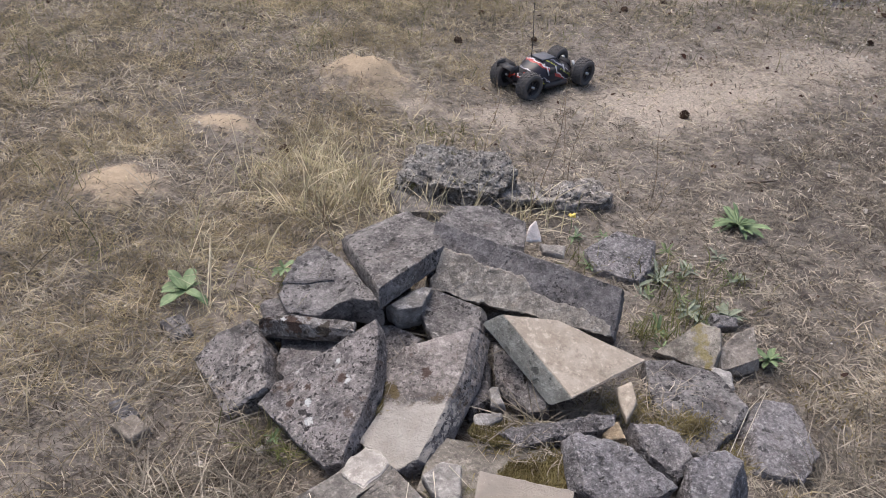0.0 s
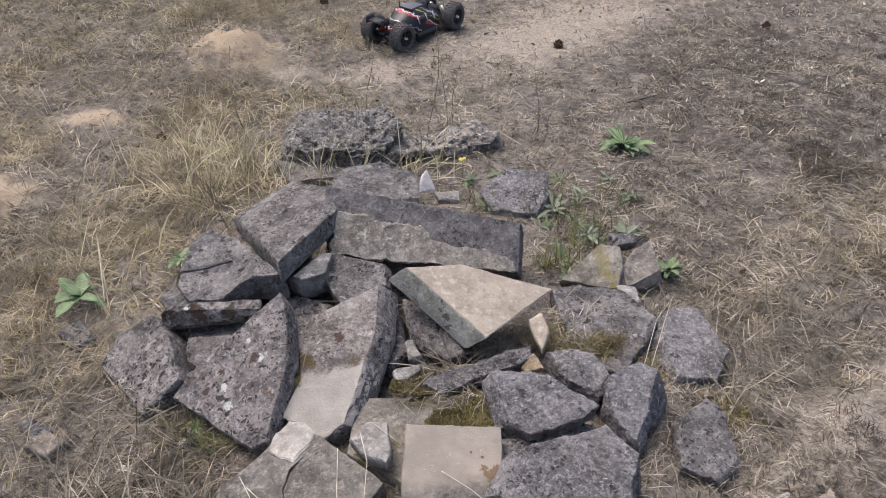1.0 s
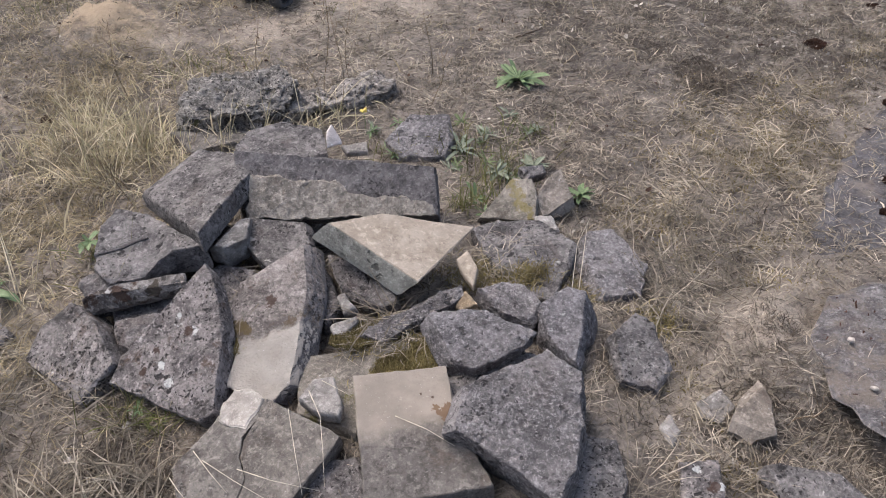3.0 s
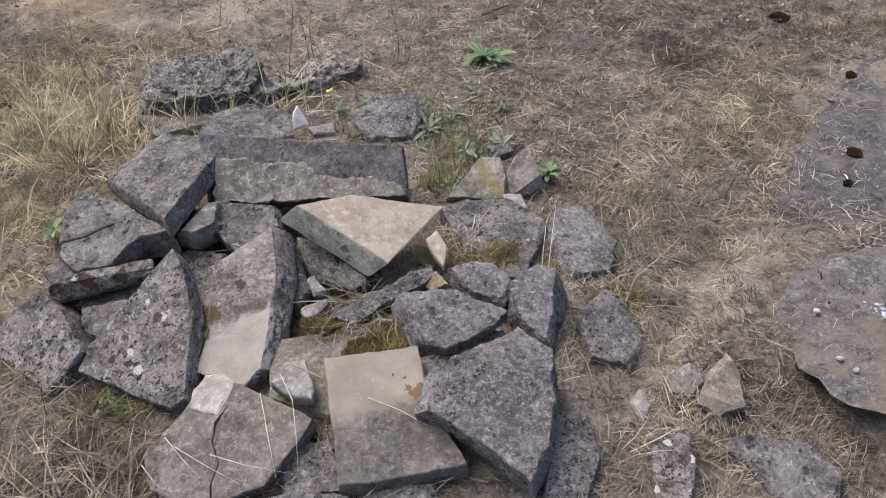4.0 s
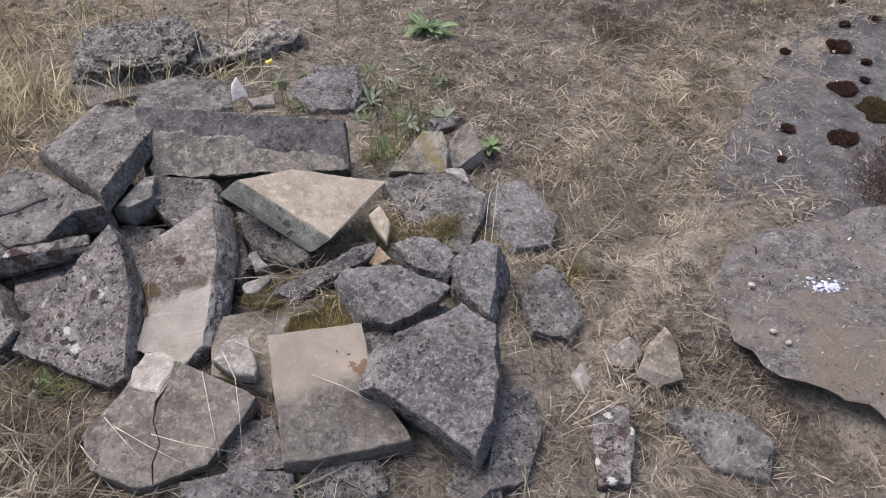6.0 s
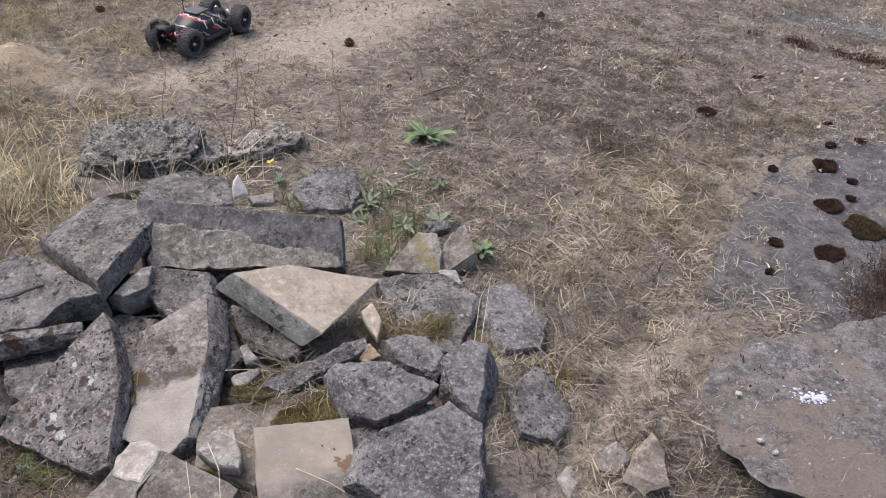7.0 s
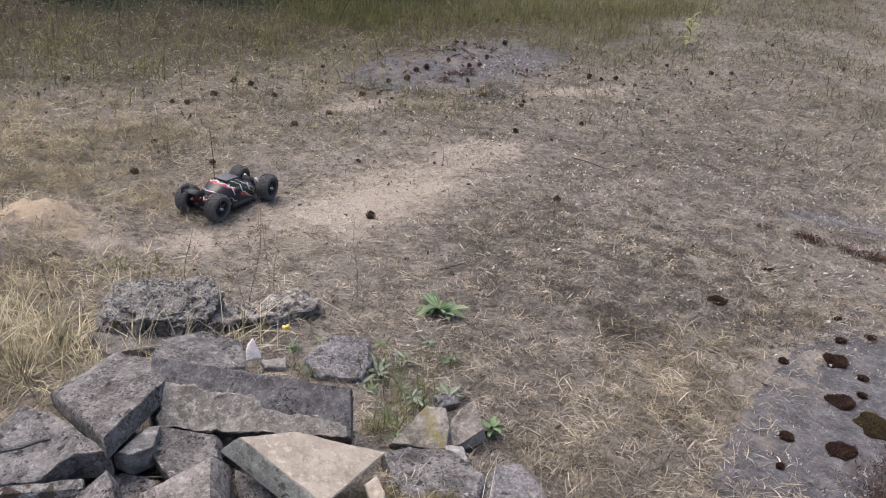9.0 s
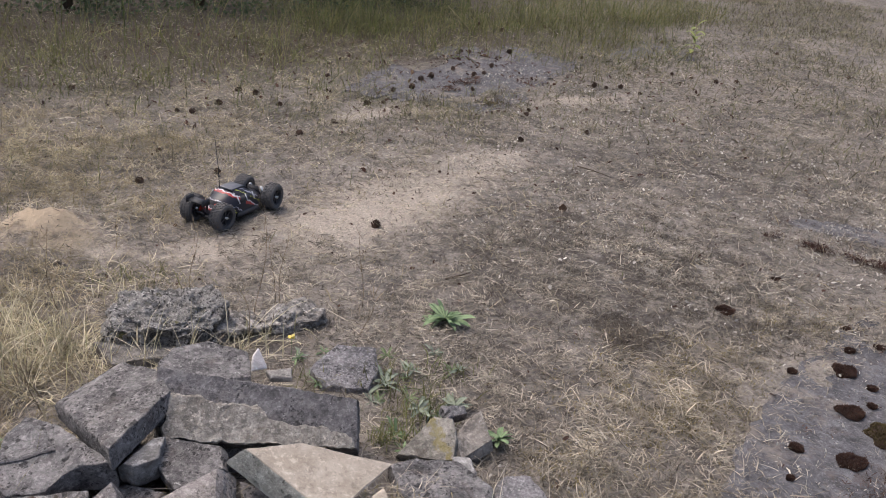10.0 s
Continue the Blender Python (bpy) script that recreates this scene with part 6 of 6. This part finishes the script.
def body_shell():
    """A low buggy shell, lofted from cross sections along x."""
    sections = ((-0.17, 0.035, 0.05, 0.085), (-0.135, 0.05, 0.04, 0.1), (-0.1, 0.076, 0.03, 0.118), (-0.05, 0.086, 0.028, 0.15), (0.02, 0.086, 0.028, 0.152), (0.07, 0.08, 0.03, 0.12), (0.125, 0.053, 0.035, 0.094), (0.19, 0.03, 0.045, 0.068))
    bm = bmesh.new()
    rows = []
    for x, w, low, high in sections:
        rows.append([bm.verts.new((x, y * w, low + (high - low) * h)) for y, h in ((-1, 0), (-1.05, 0.45), (-0.75, 0.85), (-0.3, 1), (0.3, 1), (0.75, 0.85), (1.05, 0.45), (1, 0))])
    for a, b in zip(rows, rows[1:]):
        for k in range(7):
            bm.faces.new((a[k], a[k + 1], b[k + 1], b[k]))
    bm.faces.new(rows[0])
    bm.faces.new(rows[-1][::-1])
    bmesh.ops.recalc_face_normals(bm, faces=bm.faces)
    return bm


def toy_car():
    car = new("toy_car")
    tagged(car, "black remote-controlled toy buggy with red and white graphics", "toy car")
    part("chassis", box((0.36, 0.09, 0.012), (0.0, 0, 0.036)), BLACK, car)
    body = part("body", body_shell(), SHELL, car, "dark glossy painted shell")
    for s in (-1, 1):
        part("side_pod", box((0.16, 0.026, 0.022), (-0.005, s * 0.088, 0.044), 0.8), BLACK, car)
    part("windscreen", box((0.045, 0.1, 0.004), (0, 0, 0), 0.8, 0.001), BLACK, body).matrix_local = pose(0.042, 0, 0.135, 0, 34, 0)
    part("roof_panel", box((0.095, 0.085, 0.006), (-0.018, 0, 0.149), 0.75, 0.002), GREYPAINT, body)
    for s in (-1, 1):
        part("side_window", box((0.075, 0.004, 0.03), (0, 0, 0), 0.7, 0.001), BLACK, body).matrix_local = pose(-0.012, s * 0.079, 0.108, s * 28, 0, 0)
        for x in (-0.058, -0.004, 0.044):
            part("window_post", box((0.006, 0.004, 0.036), (0, 0, 0), 1.0, 0.001), SILVER, body).matrix_local = pose(x, s * 0.0805, 0.108, s * 28, 0, 0)
    part("nose_stripe", box((0.07, 0.022, 0.004), (0, 0, 0), 0.8, 0.001), RED, body).matrix_local = pose(0.12, 0, 0.092, 0, 20, 0)
    wheel_x, wheel_y = 0.178, 0.088
    first = None
    for sx in (-1, 1):
        for sy in (-1, 1):
            hub = new("wheel")
            hub.parent = car
            hub.matrix_local = pose(sx * wheel_x, sy * wheel_y, 0.064, 0, 23 * sx + 11 * sy, 0 if sx < 0 else 8)
            if first is None:
                first = (part("tyre", tyre_bm(), RUBBER, hub, "knobbly black tyre", False), part("rim", rim_bm(), BLACK, hub, "black spoked rim", False), part("wheel_nut", lathe([(-0.031, 0.001), (-0.031, 0.006), (0.031, 0.006), (0.031, 0.001)], 10), STEEL, hub))
            else:
                for o in first:
                    c = new(o.name.split(".")[0], o.data)
                    c.parent = hub
            bm = bmesh.new()
            tube(bm, [(sx * wheel_x, sy * 0.02, 0.045), (sx * wheel_x, sy * 0.075, 0.052)], 0.007, 0.006, 6)
            part("suspension_arm", bm, BLACK, car)
            bm = bmesh.new()
            tube(bm, [(sx * (wheel_x - 0.02), sy * 0.03, 0.105), (sx * (wheel_x - 0.012), sy * 0.062, 0.05)], 0.008, 0.008, 8)
            part("shock_absorber", bm, RED if sx < 0 else STEEL, car)
    part("shock_tower", box((0.006, 0.09, 0.04), (0.14, 0, 0.09), 0.7), BLACK, car)
    part("shock_tower", box((0.006, 0.1, 0.05), (-0.15, 0, 0.09), 0.7), BLACK, car)
    part("bumper", box((0.03, 0.1, 0.012), (0.215, 0, 0.04), 0.9, 0.005), BLACK, car)
    for s in (-1, 1):
        part("wing_strut", box((0.012, 0.006, 0.05), (-0.21, s * 0.025, 0.11)), BLACK, car)
        part("wing_end_plate", box((0.055, 0.004, 0.03), (-0.242, s * 0.046, 0.139), 0.9, 0.0015), BLACK, car)
    part("rear_wing", box((0.05, 0.09, 0.008), (-0.24, 0, 0.137)), BLACK, car)
    bm = bmesh.new()
    tube(bm, [(-0.06, 0.03, 0.09), (-0.07, 0.032, 0.24), (-0.09, 0.036, 0.4)], 0.0022, 0.0014, 6)
    part("antenna", bm, BLACK, car, "thin black antenna rod")
    bm = bmesh.new()
    bmesh.ops.create_icosphere(bm, subdivisions=2, radius=0.005, matrix=Matrix.Translation((-0.067, 0.032, 0.2)))
    part("antenna_knob", bm, BLACK, car)
    car.matrix_world = pose(0.41, 3.715, ground_height(0.41, 3.715) + 0.002, 0, 0, 43) @ Matrix.Scale(0.88, 4)


toy_car()

# ---- rubble pile ----
stone("concrete_slab", "flat mossy grey concrete slab lying low in the pile", "mossy", (0.234, 1.408, 0.071), (4, -2), [(-16.3, -5.5), (-6.0, -13.9), (-2.5, -1.1), (16.5, -3.9), (17.5, 8.3), (4.5, 7.0), (-13.7, 9.2)], 5.0, 0.2, 0.4)
stone("rubble_stone", "dark filler stone wedged low in the rubble pile", "dark", (0.112, 1.165, 0.048), (6, -7), [(-6.4, -4.2), (5.4, -6.8), (6.1, 4.6), (-5.1, 6.4)], 5.0, 0.5, 0.4)
stone("rubble_stone", "grey broken stone half under the flat slab", "grey", (0.247, 1.038, 0.046), (16, -7), [(-5.3, -3.8), (7.0, -5.3), (7.5, 2.1), (-1.4, 4.9), (-7.8, 2.0)], 5.0, 0.5, 0.4)
stone("rubble_stone", "dark stone in the shade beside the large block", "dark", (0.459, 1.004, 0.030), (4, -5), [(-8.2, -3.5), (5.7, -8.5), (9.0, 1.6), (-0.0, 3.3), (-6.5, 7.2)], 5.0, 0.5, 0.4)
stone("concrete_slab", "grey slab on edge beside the large rough block", "grey", (0.592, 1.020, 0.052), (8, 2), [(-10.1, -9.5), (-2.0, -9.6), (5.0, -0.6), (7.2, 8.5), (-0.1, 11.2)], 6.0, 0.4, 0.4)
stone("rubble_stone", "grey stone at the foot of the rubble pile", "grey", (0.062, 1.087, 0.044), (10, -5), [(-9.8, -2.0), (9.4, -8.0), (10.4, -0.5), (-1.0, 5.1), (-8.9, 5.4)], 6.0, 0.4, 0.4)
stone("rubble_stone", "dark upright stone in the middle of the pile", "dark", (0.181, 1.679, 0.084), (7, -9), [(-5.2, -5.6), (-1.8, -9.0), (3.2, -5.7), (3.0, 5.5), (0.8, 14.8)], 7.0, 0.4, 0.4)
stone("rubble_stone", "dark stone under the pale triangular slab", "dark", (0.259, 1.697, 0.090), (8, -9), [(-3.2, -2.7), (0.5, -7.5), (3.6, -5.0), (3.4, 4.3), (-4.3, 10.9)], 7.0, 0.5, 0.4)
stone("rubble_stone", "small grey-green stone under the pale slab", "grey", (0.309, 1.632, 0.090), (12, -11), [(-3.8, -0.9), (-1.3, -3.8), (3.0, -3.1), (3.3, 2.2), (-1.2, 5.6)], 5.0, 0.3, 0.4)
stone("rubble_stone", "dark small stone between two large slabs", "dark", (-0.225, 1.671, 0.076), (17, -17), [(-5.8, -1.6), (-0.4, -6.7), (6.8, -1.6), (4.7, 3.7), (-5.3, 6.1)], 6.0, 0.4, 0.4)
stone("concrete_slab", "large flat grey slab with grass in its joints", "grey", (0.688, 1.710, 0.065), (2, 1), [(-9.9, 2.6), (-6.8, -12.8), (-0.0, -18.2), (7.8, -8.5), (13.5, -0.2), (7.7, 11.2), (-2.4, 13.6), (-10.0, 12.5)], 6.0, 0.4, 0.4)
stone("rubble_stone", "rough grey stone with an overhanging dark front", "rough", (0.589, 1.502, 0.107), (14, -0), [(-3.4, -2.4), (2.0, -7.1), (5.6, -3.1), (4.7, 1.2), (-1.8, 5.9), (-7.1, 5.4)], 6.0, 0.5, 0.4)
stone("rubble_stone", "dark lower stone of the back row", "dark", (-0.306, 1.831, 0.102), (15, -17), [(-3.9, -3.6), (4.5, -6.3), (5.1, 0.7), (-0.3, 5.0), (-5.4, 4.1)], 6.0, 0.5, 0.4)
stone("concrete_slab", "thin brown-stained slab under a grey slab", "stained", (-0.233, 1.764, 0.127), (17, -9), [(-10.6, -0.6), (0.8, -1.9), (12.1, -2.8), (12.2, 0.3), (-3.4, 3.0), (-11.1, 2.0)], 4.5, 0.3, 0.4)
stone("concrete_block", "pitted grey block at the foot of the pile", "pitted", (-0.385, 1.69, 0.06), (19, -27), [(-0.6, -14.2), (9.6, -10.0), (7.8, 2.6), (3.6, 10.5), (-8.0, 8.4), (-11.5, 4.8)], 11.0, 0.4, 0.4)
stone("rubble_stone", "dark filler stone under the square slab", "dark", (-0.084, 1.978, 0.098), (4, -4), [(-0.2, -11.0), (10.0, -4.7), (7.5, 7.5), (-3.6, 7.5), (-13.7, 0.7)], 9.0, 0.5, 0.4)
stone("rubble_stone", "grey filler stone under the beam", "grey", (0.226, 1.987, 0.098), (3, 0), [(-18.4, -5.8), (-0.8, -7.1), (21.2, -10.9), (18.4, 0.8), (-1.8, 10.0), (-18.6, 13.0)], 10.0, 0.5, 0.4)
stone("rubble_stone", "dark filler stone between the slabs", "dark", (-0.039, 1.766, 0.080), (11, -6), [(-5.5, -5.4), (4.0, -9.1), (10.1, 2.2), (0.5, 7.8), (-9.2, 4.5)], 7.0, 0.5, 0.4)
stone("rubble_stone", "grey filler stone under the large block", "grey", (0.476, 1.251, 0.078), (6, 1), [(-12.4, -2.6), (-6.5, -12.8), (8.9, -12.2), (16.1, 5.2), (5.2, 13.5), (-11.2, 8.9)], 8.0, 0.5, 0.4)
stone("rubble_stone", "grey broken stone filling a gap", "grey", (-0.201, 1.751, 0.066), (10, -12), [(-7.3, -6.4), (5.1, -9.3), (10.8, 1.3), (0.9, 6.3), (-9.5, 8.1)], 7.0, 0.5, 0.4)
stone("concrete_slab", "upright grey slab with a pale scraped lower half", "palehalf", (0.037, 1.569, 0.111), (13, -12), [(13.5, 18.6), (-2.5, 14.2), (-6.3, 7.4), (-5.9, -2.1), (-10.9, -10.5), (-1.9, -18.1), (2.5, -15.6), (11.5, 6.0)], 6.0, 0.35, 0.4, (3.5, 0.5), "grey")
stone("concrete_slab", "flat grey slab leaning in the middle of the pile", "grey", (0.103, 1.844, 0.140), (14, -5), [(-6.5, -0.6), (-3.5, -7.6), (3.1, -5.3), (8.3, -3.9), (8.9, 1.9), (-3.1, 7.7), (-7.2, 7.9)], 5.0, 0.3, 0.4)
stone("concrete_block", "small grey block between two slabs", "palegrey", (0.007, 1.858, 0.167), (12, -0), [(-2.3, -4.0), (3.0, -2.1), (4.9, 3.9), (-0.1, 3.9), (-5.5, -1.7)], 8.0, 0.4, 0.4)
stone("concrete_block", "layered grey block with a split top", "grey", (-0.215, 1.903, 0.151), (2, -12), [(-7.2, -9.1), (1.1, -10.4), (8.7, -7.2), (16.0, -9.3), (3.3, 10.4), (-4.3, 16.8), (-7.3, 11.8), (-10.3, -2.9)], 8.0, 0.35, 0.4)
stone("rubble_stone", "thin split-off layer lying on the layered block", "grey", (-0.228, 1.93, 0.1565), (2, -12), [(-8.6, -2.2), (-2.0, -2.9), (4.4, -2.4), (2.6, 4.0), (-3.2, 12.0), (-7.4, 8.0)], 1.2, 0.25, 0.3)
stone("concrete_slab", "large triangular pitted slab with white lichen spots", "lichen", (-0.137, 1.574, 0.114), (20, -22), [(-1.0, 9.8), (-13.5, 3.8), (-17.6, -0.7), (-1.3, -18.8), (2.4, -18.4), (9.6, -1.8), (11.1, 10.7), (10.2, 15.4)], 6.0, 0.35, 0.4)
stone("concrete_slab", "dark grey square slab on top of the pile", "grey", (-0.036, 2.054, 0.207), (-4, -13), [(-2.7, -24.4), (7.7, -10.0), (11.3, -5.4), (8.2, 7.2), (0.1, 16.2), (-8.4, 11.8), (-16.2, 4.7)], 5.5, 0.3, 0.4)
stone("concrete_slab", "cracked grey slab at the front of the pile", "warmgrey", (-0.068, 1.277, 0.069), (10, -10), [(-11.5, -5.9), (-5.0, -12.5), (-1.2, -13.6), (-0.6, -9.7), (1.7, -6.1), (1.4, -1.3), (2.6, 3.0), (5.7, 5.4), (8.7, 7.3), (9.0, 9.5), (3.1, 14.2), (-2.2, 8.1), (-11.7, 1.6)], 7.0, 0.3, 0.06)
stone("concrete_slab", "broken-off half of a cracked grey slab", "warmgrey", (0.001, 1.246, 0.076), (11, -10), [(-0.7, 7.6), (-4.0, 5.5), (-5.3, 1.7), (-5.1, -3.0), (-7.3, -6.7), (-8.1, -10.5), (1.9, -10.4), (9.9, -4.6), (14.0, -1.0), (2.5, 12.3), (2.2, 9.1)], 7.0, 0.3, 0.06)
stone("rubble_stone", "small pale grey stone on the mossy slab", "palegrey", (0.127, 1.337, 0.107), (11, -7), [(-1.8, -2.8), (1.8, -5.2), (3.1, -2.6), (3.0, 4.0), (-1.2, 4.9), (-5.0, 1.6)], 4.0, 0.3, 0.4)
stone("concrete_slab", "flat slab, pale at one end, grey at the other", "halfpale", (0.282, 1.181, 0.102), (8, -3), [(-12.9, -9.8), (-6.6, -11.5), (10.4, -13.3), (8.4, 1.1), (9.7, 15.0), (-8.9, 18.4)], 5.0, 0.15, 0.4)
stone("rubble_stone", "long rough stone lying across the pile", "rough", (0.371, 1.525, 0.111), (22, 0), [(-9.3, -5.5), (-3.6, -3.1), (7.2, -0.2), (11.1, 1.7), (11.2, 4.4), (6.1, 3.9), (-7.5, 1.3), (-15.3, -2.5)], 6.0, 0.5, 0.4)
stone("rubble_stone", "angular speckled grey stone", "rough", (0.456, 1.390, 0.141), (14, -3), [(-7.3, -3.9), (-2.3, -8.0), (8.3, -5.9), (12.4, -3.2), (3.9, 5.2), (-6.1, 8.4), (-8.9, 7.3)], 7.0, 0.4, 0.4)
stone("rubble_stone", "rough grey-violet stone at the edge of the pile", "rough", (0.685, 1.399, 0.107), (13, -3), [(-7.0, 1.3), (-5.5, -5.6), (-2.4, -10.5), (1.7, -3.9), (8.1, -1.3), (8.4, 4.2), (2.2, 9.2), (-5.5, 6.5)], 9.0, 0.45, 0.4)
stone("concrete_block", "large rough grey block with coarse broken faces", "rough", (0.466, 1.128, 0.155), (14, -0), [(-10.9, -0.7), (-4.2, -9.1), (0.9, -17.2), (6.7, -11.7), (10.5, -4.4), (14.8, 7.0), (9.8, 13.2), (-1.5, 11.3), (-11.2, 8.9), (-15.0, 2.7)], 13.0, 0.5, 0.4)
stone("rubble_stone", "speckled stone beside the dry straw", "rough", (0.876, 1.633, 0.050), (5, 2), [(-7.9, 2.9), (-7.3, -10.6), (2.8, -12.3), (8.8, -3.0), (5.6, 10.9), (-2.0, 12.1)], 7.0, 0.4, 0.4)
stone("rubble_stone", "pale grey stone at the edge of the pile", "grey", (0.808, 1.312, 0.066), (15, 1), [(-6.8, -5.6), (-0.3, -9.9), (4.8, -5.6), (5.3, 6.4), (2.4, 9.4), (-5.4, 5.3)], 7.0, 0.4, 0.4)
stone("rubble_stone", "thin upright pale sliver of stone", "pale", (0.511, 1.618, 0.130), (24, -16), [(-1.4, -0.7), (-0.7, -5.1), (2.0, -1.3), (1.6, 3.9), (-1.5, 3.1)], 2.5, 0.2, 0.4)
stone("rubble_stone", "small ochre stone wedged in the pile", "ochre", (0.475, 1.528, 0.109), (22, -15), [(-2.3, -0.3), (-0.7, -2.0), (2.7, -1.8), (1.5, 2.4), (-1.1, 1.6)], 4.0, 0.3, 0.4)
stone("rubble_stone", "small white stone in the middle of the pile", "palegrey", (0.222, 1.615, 0.100), (15, -22), [(-1.3, -2.5), (1.8, -2.5), (0.8, 2.5), (-1.3, 2.5)], 4.0, 0.3, 0.4)
stone("rubble_stone", "small pale stone on the moss", "palegrey", (0.207, 1.538, 0.098), (26, -3), [(-2.6, -1.3), (-0.8, -2.1), (3.4, 0.5), (3.0, 2.0), (-3.0, 0.9)], 3.0, 0.3, 0.4)
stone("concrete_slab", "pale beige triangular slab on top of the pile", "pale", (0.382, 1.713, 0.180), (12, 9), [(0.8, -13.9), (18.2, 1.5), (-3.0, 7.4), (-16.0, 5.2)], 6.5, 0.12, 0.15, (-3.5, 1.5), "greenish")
stone("rubble_stone", "grey stone slab streaked with yellow moss", "streak", (0.730, 1.913, 0.085), (22, -14), [(2.4, -8.7), (5.2, -1.9), (6.2, 3.3), (1.3, 6.1), (-3.8, 2.9), (-11.3, -1.6)], 5.0, 0.3, 0.4)
stone("rubble_stone", "small grey stone beside the green rosette", "grey", (0.822, 2.016, 0.085), (14, 1), [(-2.6, -2.5), (3.1, -1.3), (3.2, 1.7), (-3.7, 2.1)], 4.0, 0.3, 0.4)
stone("rubble_stone", "brown-grey stone beside a green rosette", "brown", (0.832, 1.904, 0.072), (25, 3), [(-5.3, -5.9), (0.2, -5.2), (5.5, -2.2), (4.8, 8.1), (-0.0, 5.5), (-5.1, -0.4)], 5.0, 0.4, 0.4)
stone("rubble_stone", "small white stone below the mossy slab", "palegrey", (0.778, 1.806, 0.065), (10, -2), [(-2.7, -2.3), (2.5, -3.2), (2.2, 2.3), (-2.0, 3.2)], 4.0, 0.3, 0.4)
stone("concrete_slab", "grey slab half sunk among weeds", "rough", (0.599, 2.349, 0.043), (9, -5), [(-9.3, -6.3), (3.5, -10.9), (8.4, -2.3), (9.8, 6.8), (-0.9, 10.7), (-11.4, 2.0)], 6.0, 0.3, 0.4)
stone("concrete_slab", "flat grey slab behind the long beam", "grey", (0.172, 2.318, 0.114), (3, 3), [(-11.0, -3.8), (1.4, -10.7), (12.5, -9.6), (13.2, 4.6), (2.6, 10.8), (-7.2, 7.7), (-11.6, 1.0)], 6.0, 0.3, 0.4)
conglomerate("conglomerate_block", "coarse dark grey block full of holes, in dry grass", (0.095, 2.675, 0.05, 10, -2, -8), (0.31, 0.2, 0.105), 3)
conglomerate("concrete_slab", "crumbling low slab edge in the grass", (0.4, 2.68, 0.018, 6, 2, 10), (0.34, 0.1, 0.055), 7, 0.8, "crumbling")
stone("concrete_slab", "low weathered slab in front of the coarse block", "warmgrey", (0.076, 2.539, 0.03), (0, 2), [(-14.3, -6.3), (0.3, -3.3), (14.9, -3.9), (18.8, -0.9), (-0.0, 7.6), (-19.6, 6.8)], 5.0, 0.5, 0.4)
stone("rubble_stone", "white fragment on the slab behind the beam", "white", (0.317, 2.262, 0.14), (62, -10), [(-2.2, -2.6), (2.0, -2.8), (0.8, 3.2), (-1.0, 1.6)], 1.6, 0.2, 0.3)
stone("rubble_stone", "small flat pale fragment", "palegrey", (0.380, 2.259, 0.095), (17, -2), [(-2.8, -1.3), (2.9, -2.1), (3.5, 1.4), (-3.7, 1.9)], 2.5, 0.2, 0.4)
stone("rubble_stone", "dark stone with white lichen, sunk in dry grass", "lichen", (0.772, 0.953, 0.032), (3, -3), [(-7.8, -7.3), (-2.0, -8.9), (4.6, 1.1), (6.2, 6.6), (-0.9, 8.5)], 6.0, 0.3, 0.4)
stone("concrete_slab", "flat grey stone slab in the dry grass", "grey", (0.987, 0.898, 0.021), (9, -2), [(-5.7, -5.2), (3.1, -11.2), (8.7, -4.2), (5.8, 3.2), (-3.7, 8.4), (-8.2, 9.0)], 6.0, 0.3, 0.4)
stone("rubble_stone", "brown square stone standing in dry grass", "brown", (0.958, 1.099, 0.048), (15, -7), [(-3.4, -5.3), (1.7, -5.5), (4.5, 1.3), (4.7, 6.9), (-1.0, 4.1), (-6.5, -1.4)], 7.0, 0.25, 0.4)
stone("rubble_stone", "pale rounded stone sunk in sandy soil", "palegrey", (0.905, 1.157, 0.022), (10, -5), [(-3.7, -1.4), (-0.7, -3.8), (4.0, -0.9), (3.4, 3.6), (-3.0, 2.5)], 4.0, 0.4, 0.4)
stone("rubble_stone", "small pale stone in dry grass", "palegrey", (0.791, 1.129, 0.021), (8, -4), [(-1.5, -3.8), (1.9, -1.0), (1.6, 3.5), (-2.0, 1.3)], 4.0, 0.4, 0.4)
stone("rubble_stone", "flat grey stone sunk in straw beside the pile", "grey", (-0.597, 1.552, 0.004), (6, -2), [(1.3, -4.4), (3.9, -0.9), (-1.3, 3.6), (-3.9, 1.6)], 3.0, 0.4, 0.4)
stone("rubble_stone", "small dark stone half buried in dry grass", "grey", (-0.565, 1.842, 0.016), (12, -4), [(-0.2, -4.6), (4.6, -1.6), (0.2, 4.6), (-4.7, 1.5)], 4.0, 0.5, 0.4)
stone("rubble_stone", "pale brown stone in the straw beside the pile", "brown", (-0.562, 1.500, 0.006), (10, -6), [(1.0, -3.4), (4.5, -0.3), (-0.4, 3.4), (-5.1, 0.2)], 3.0, 0.4, 0.4)
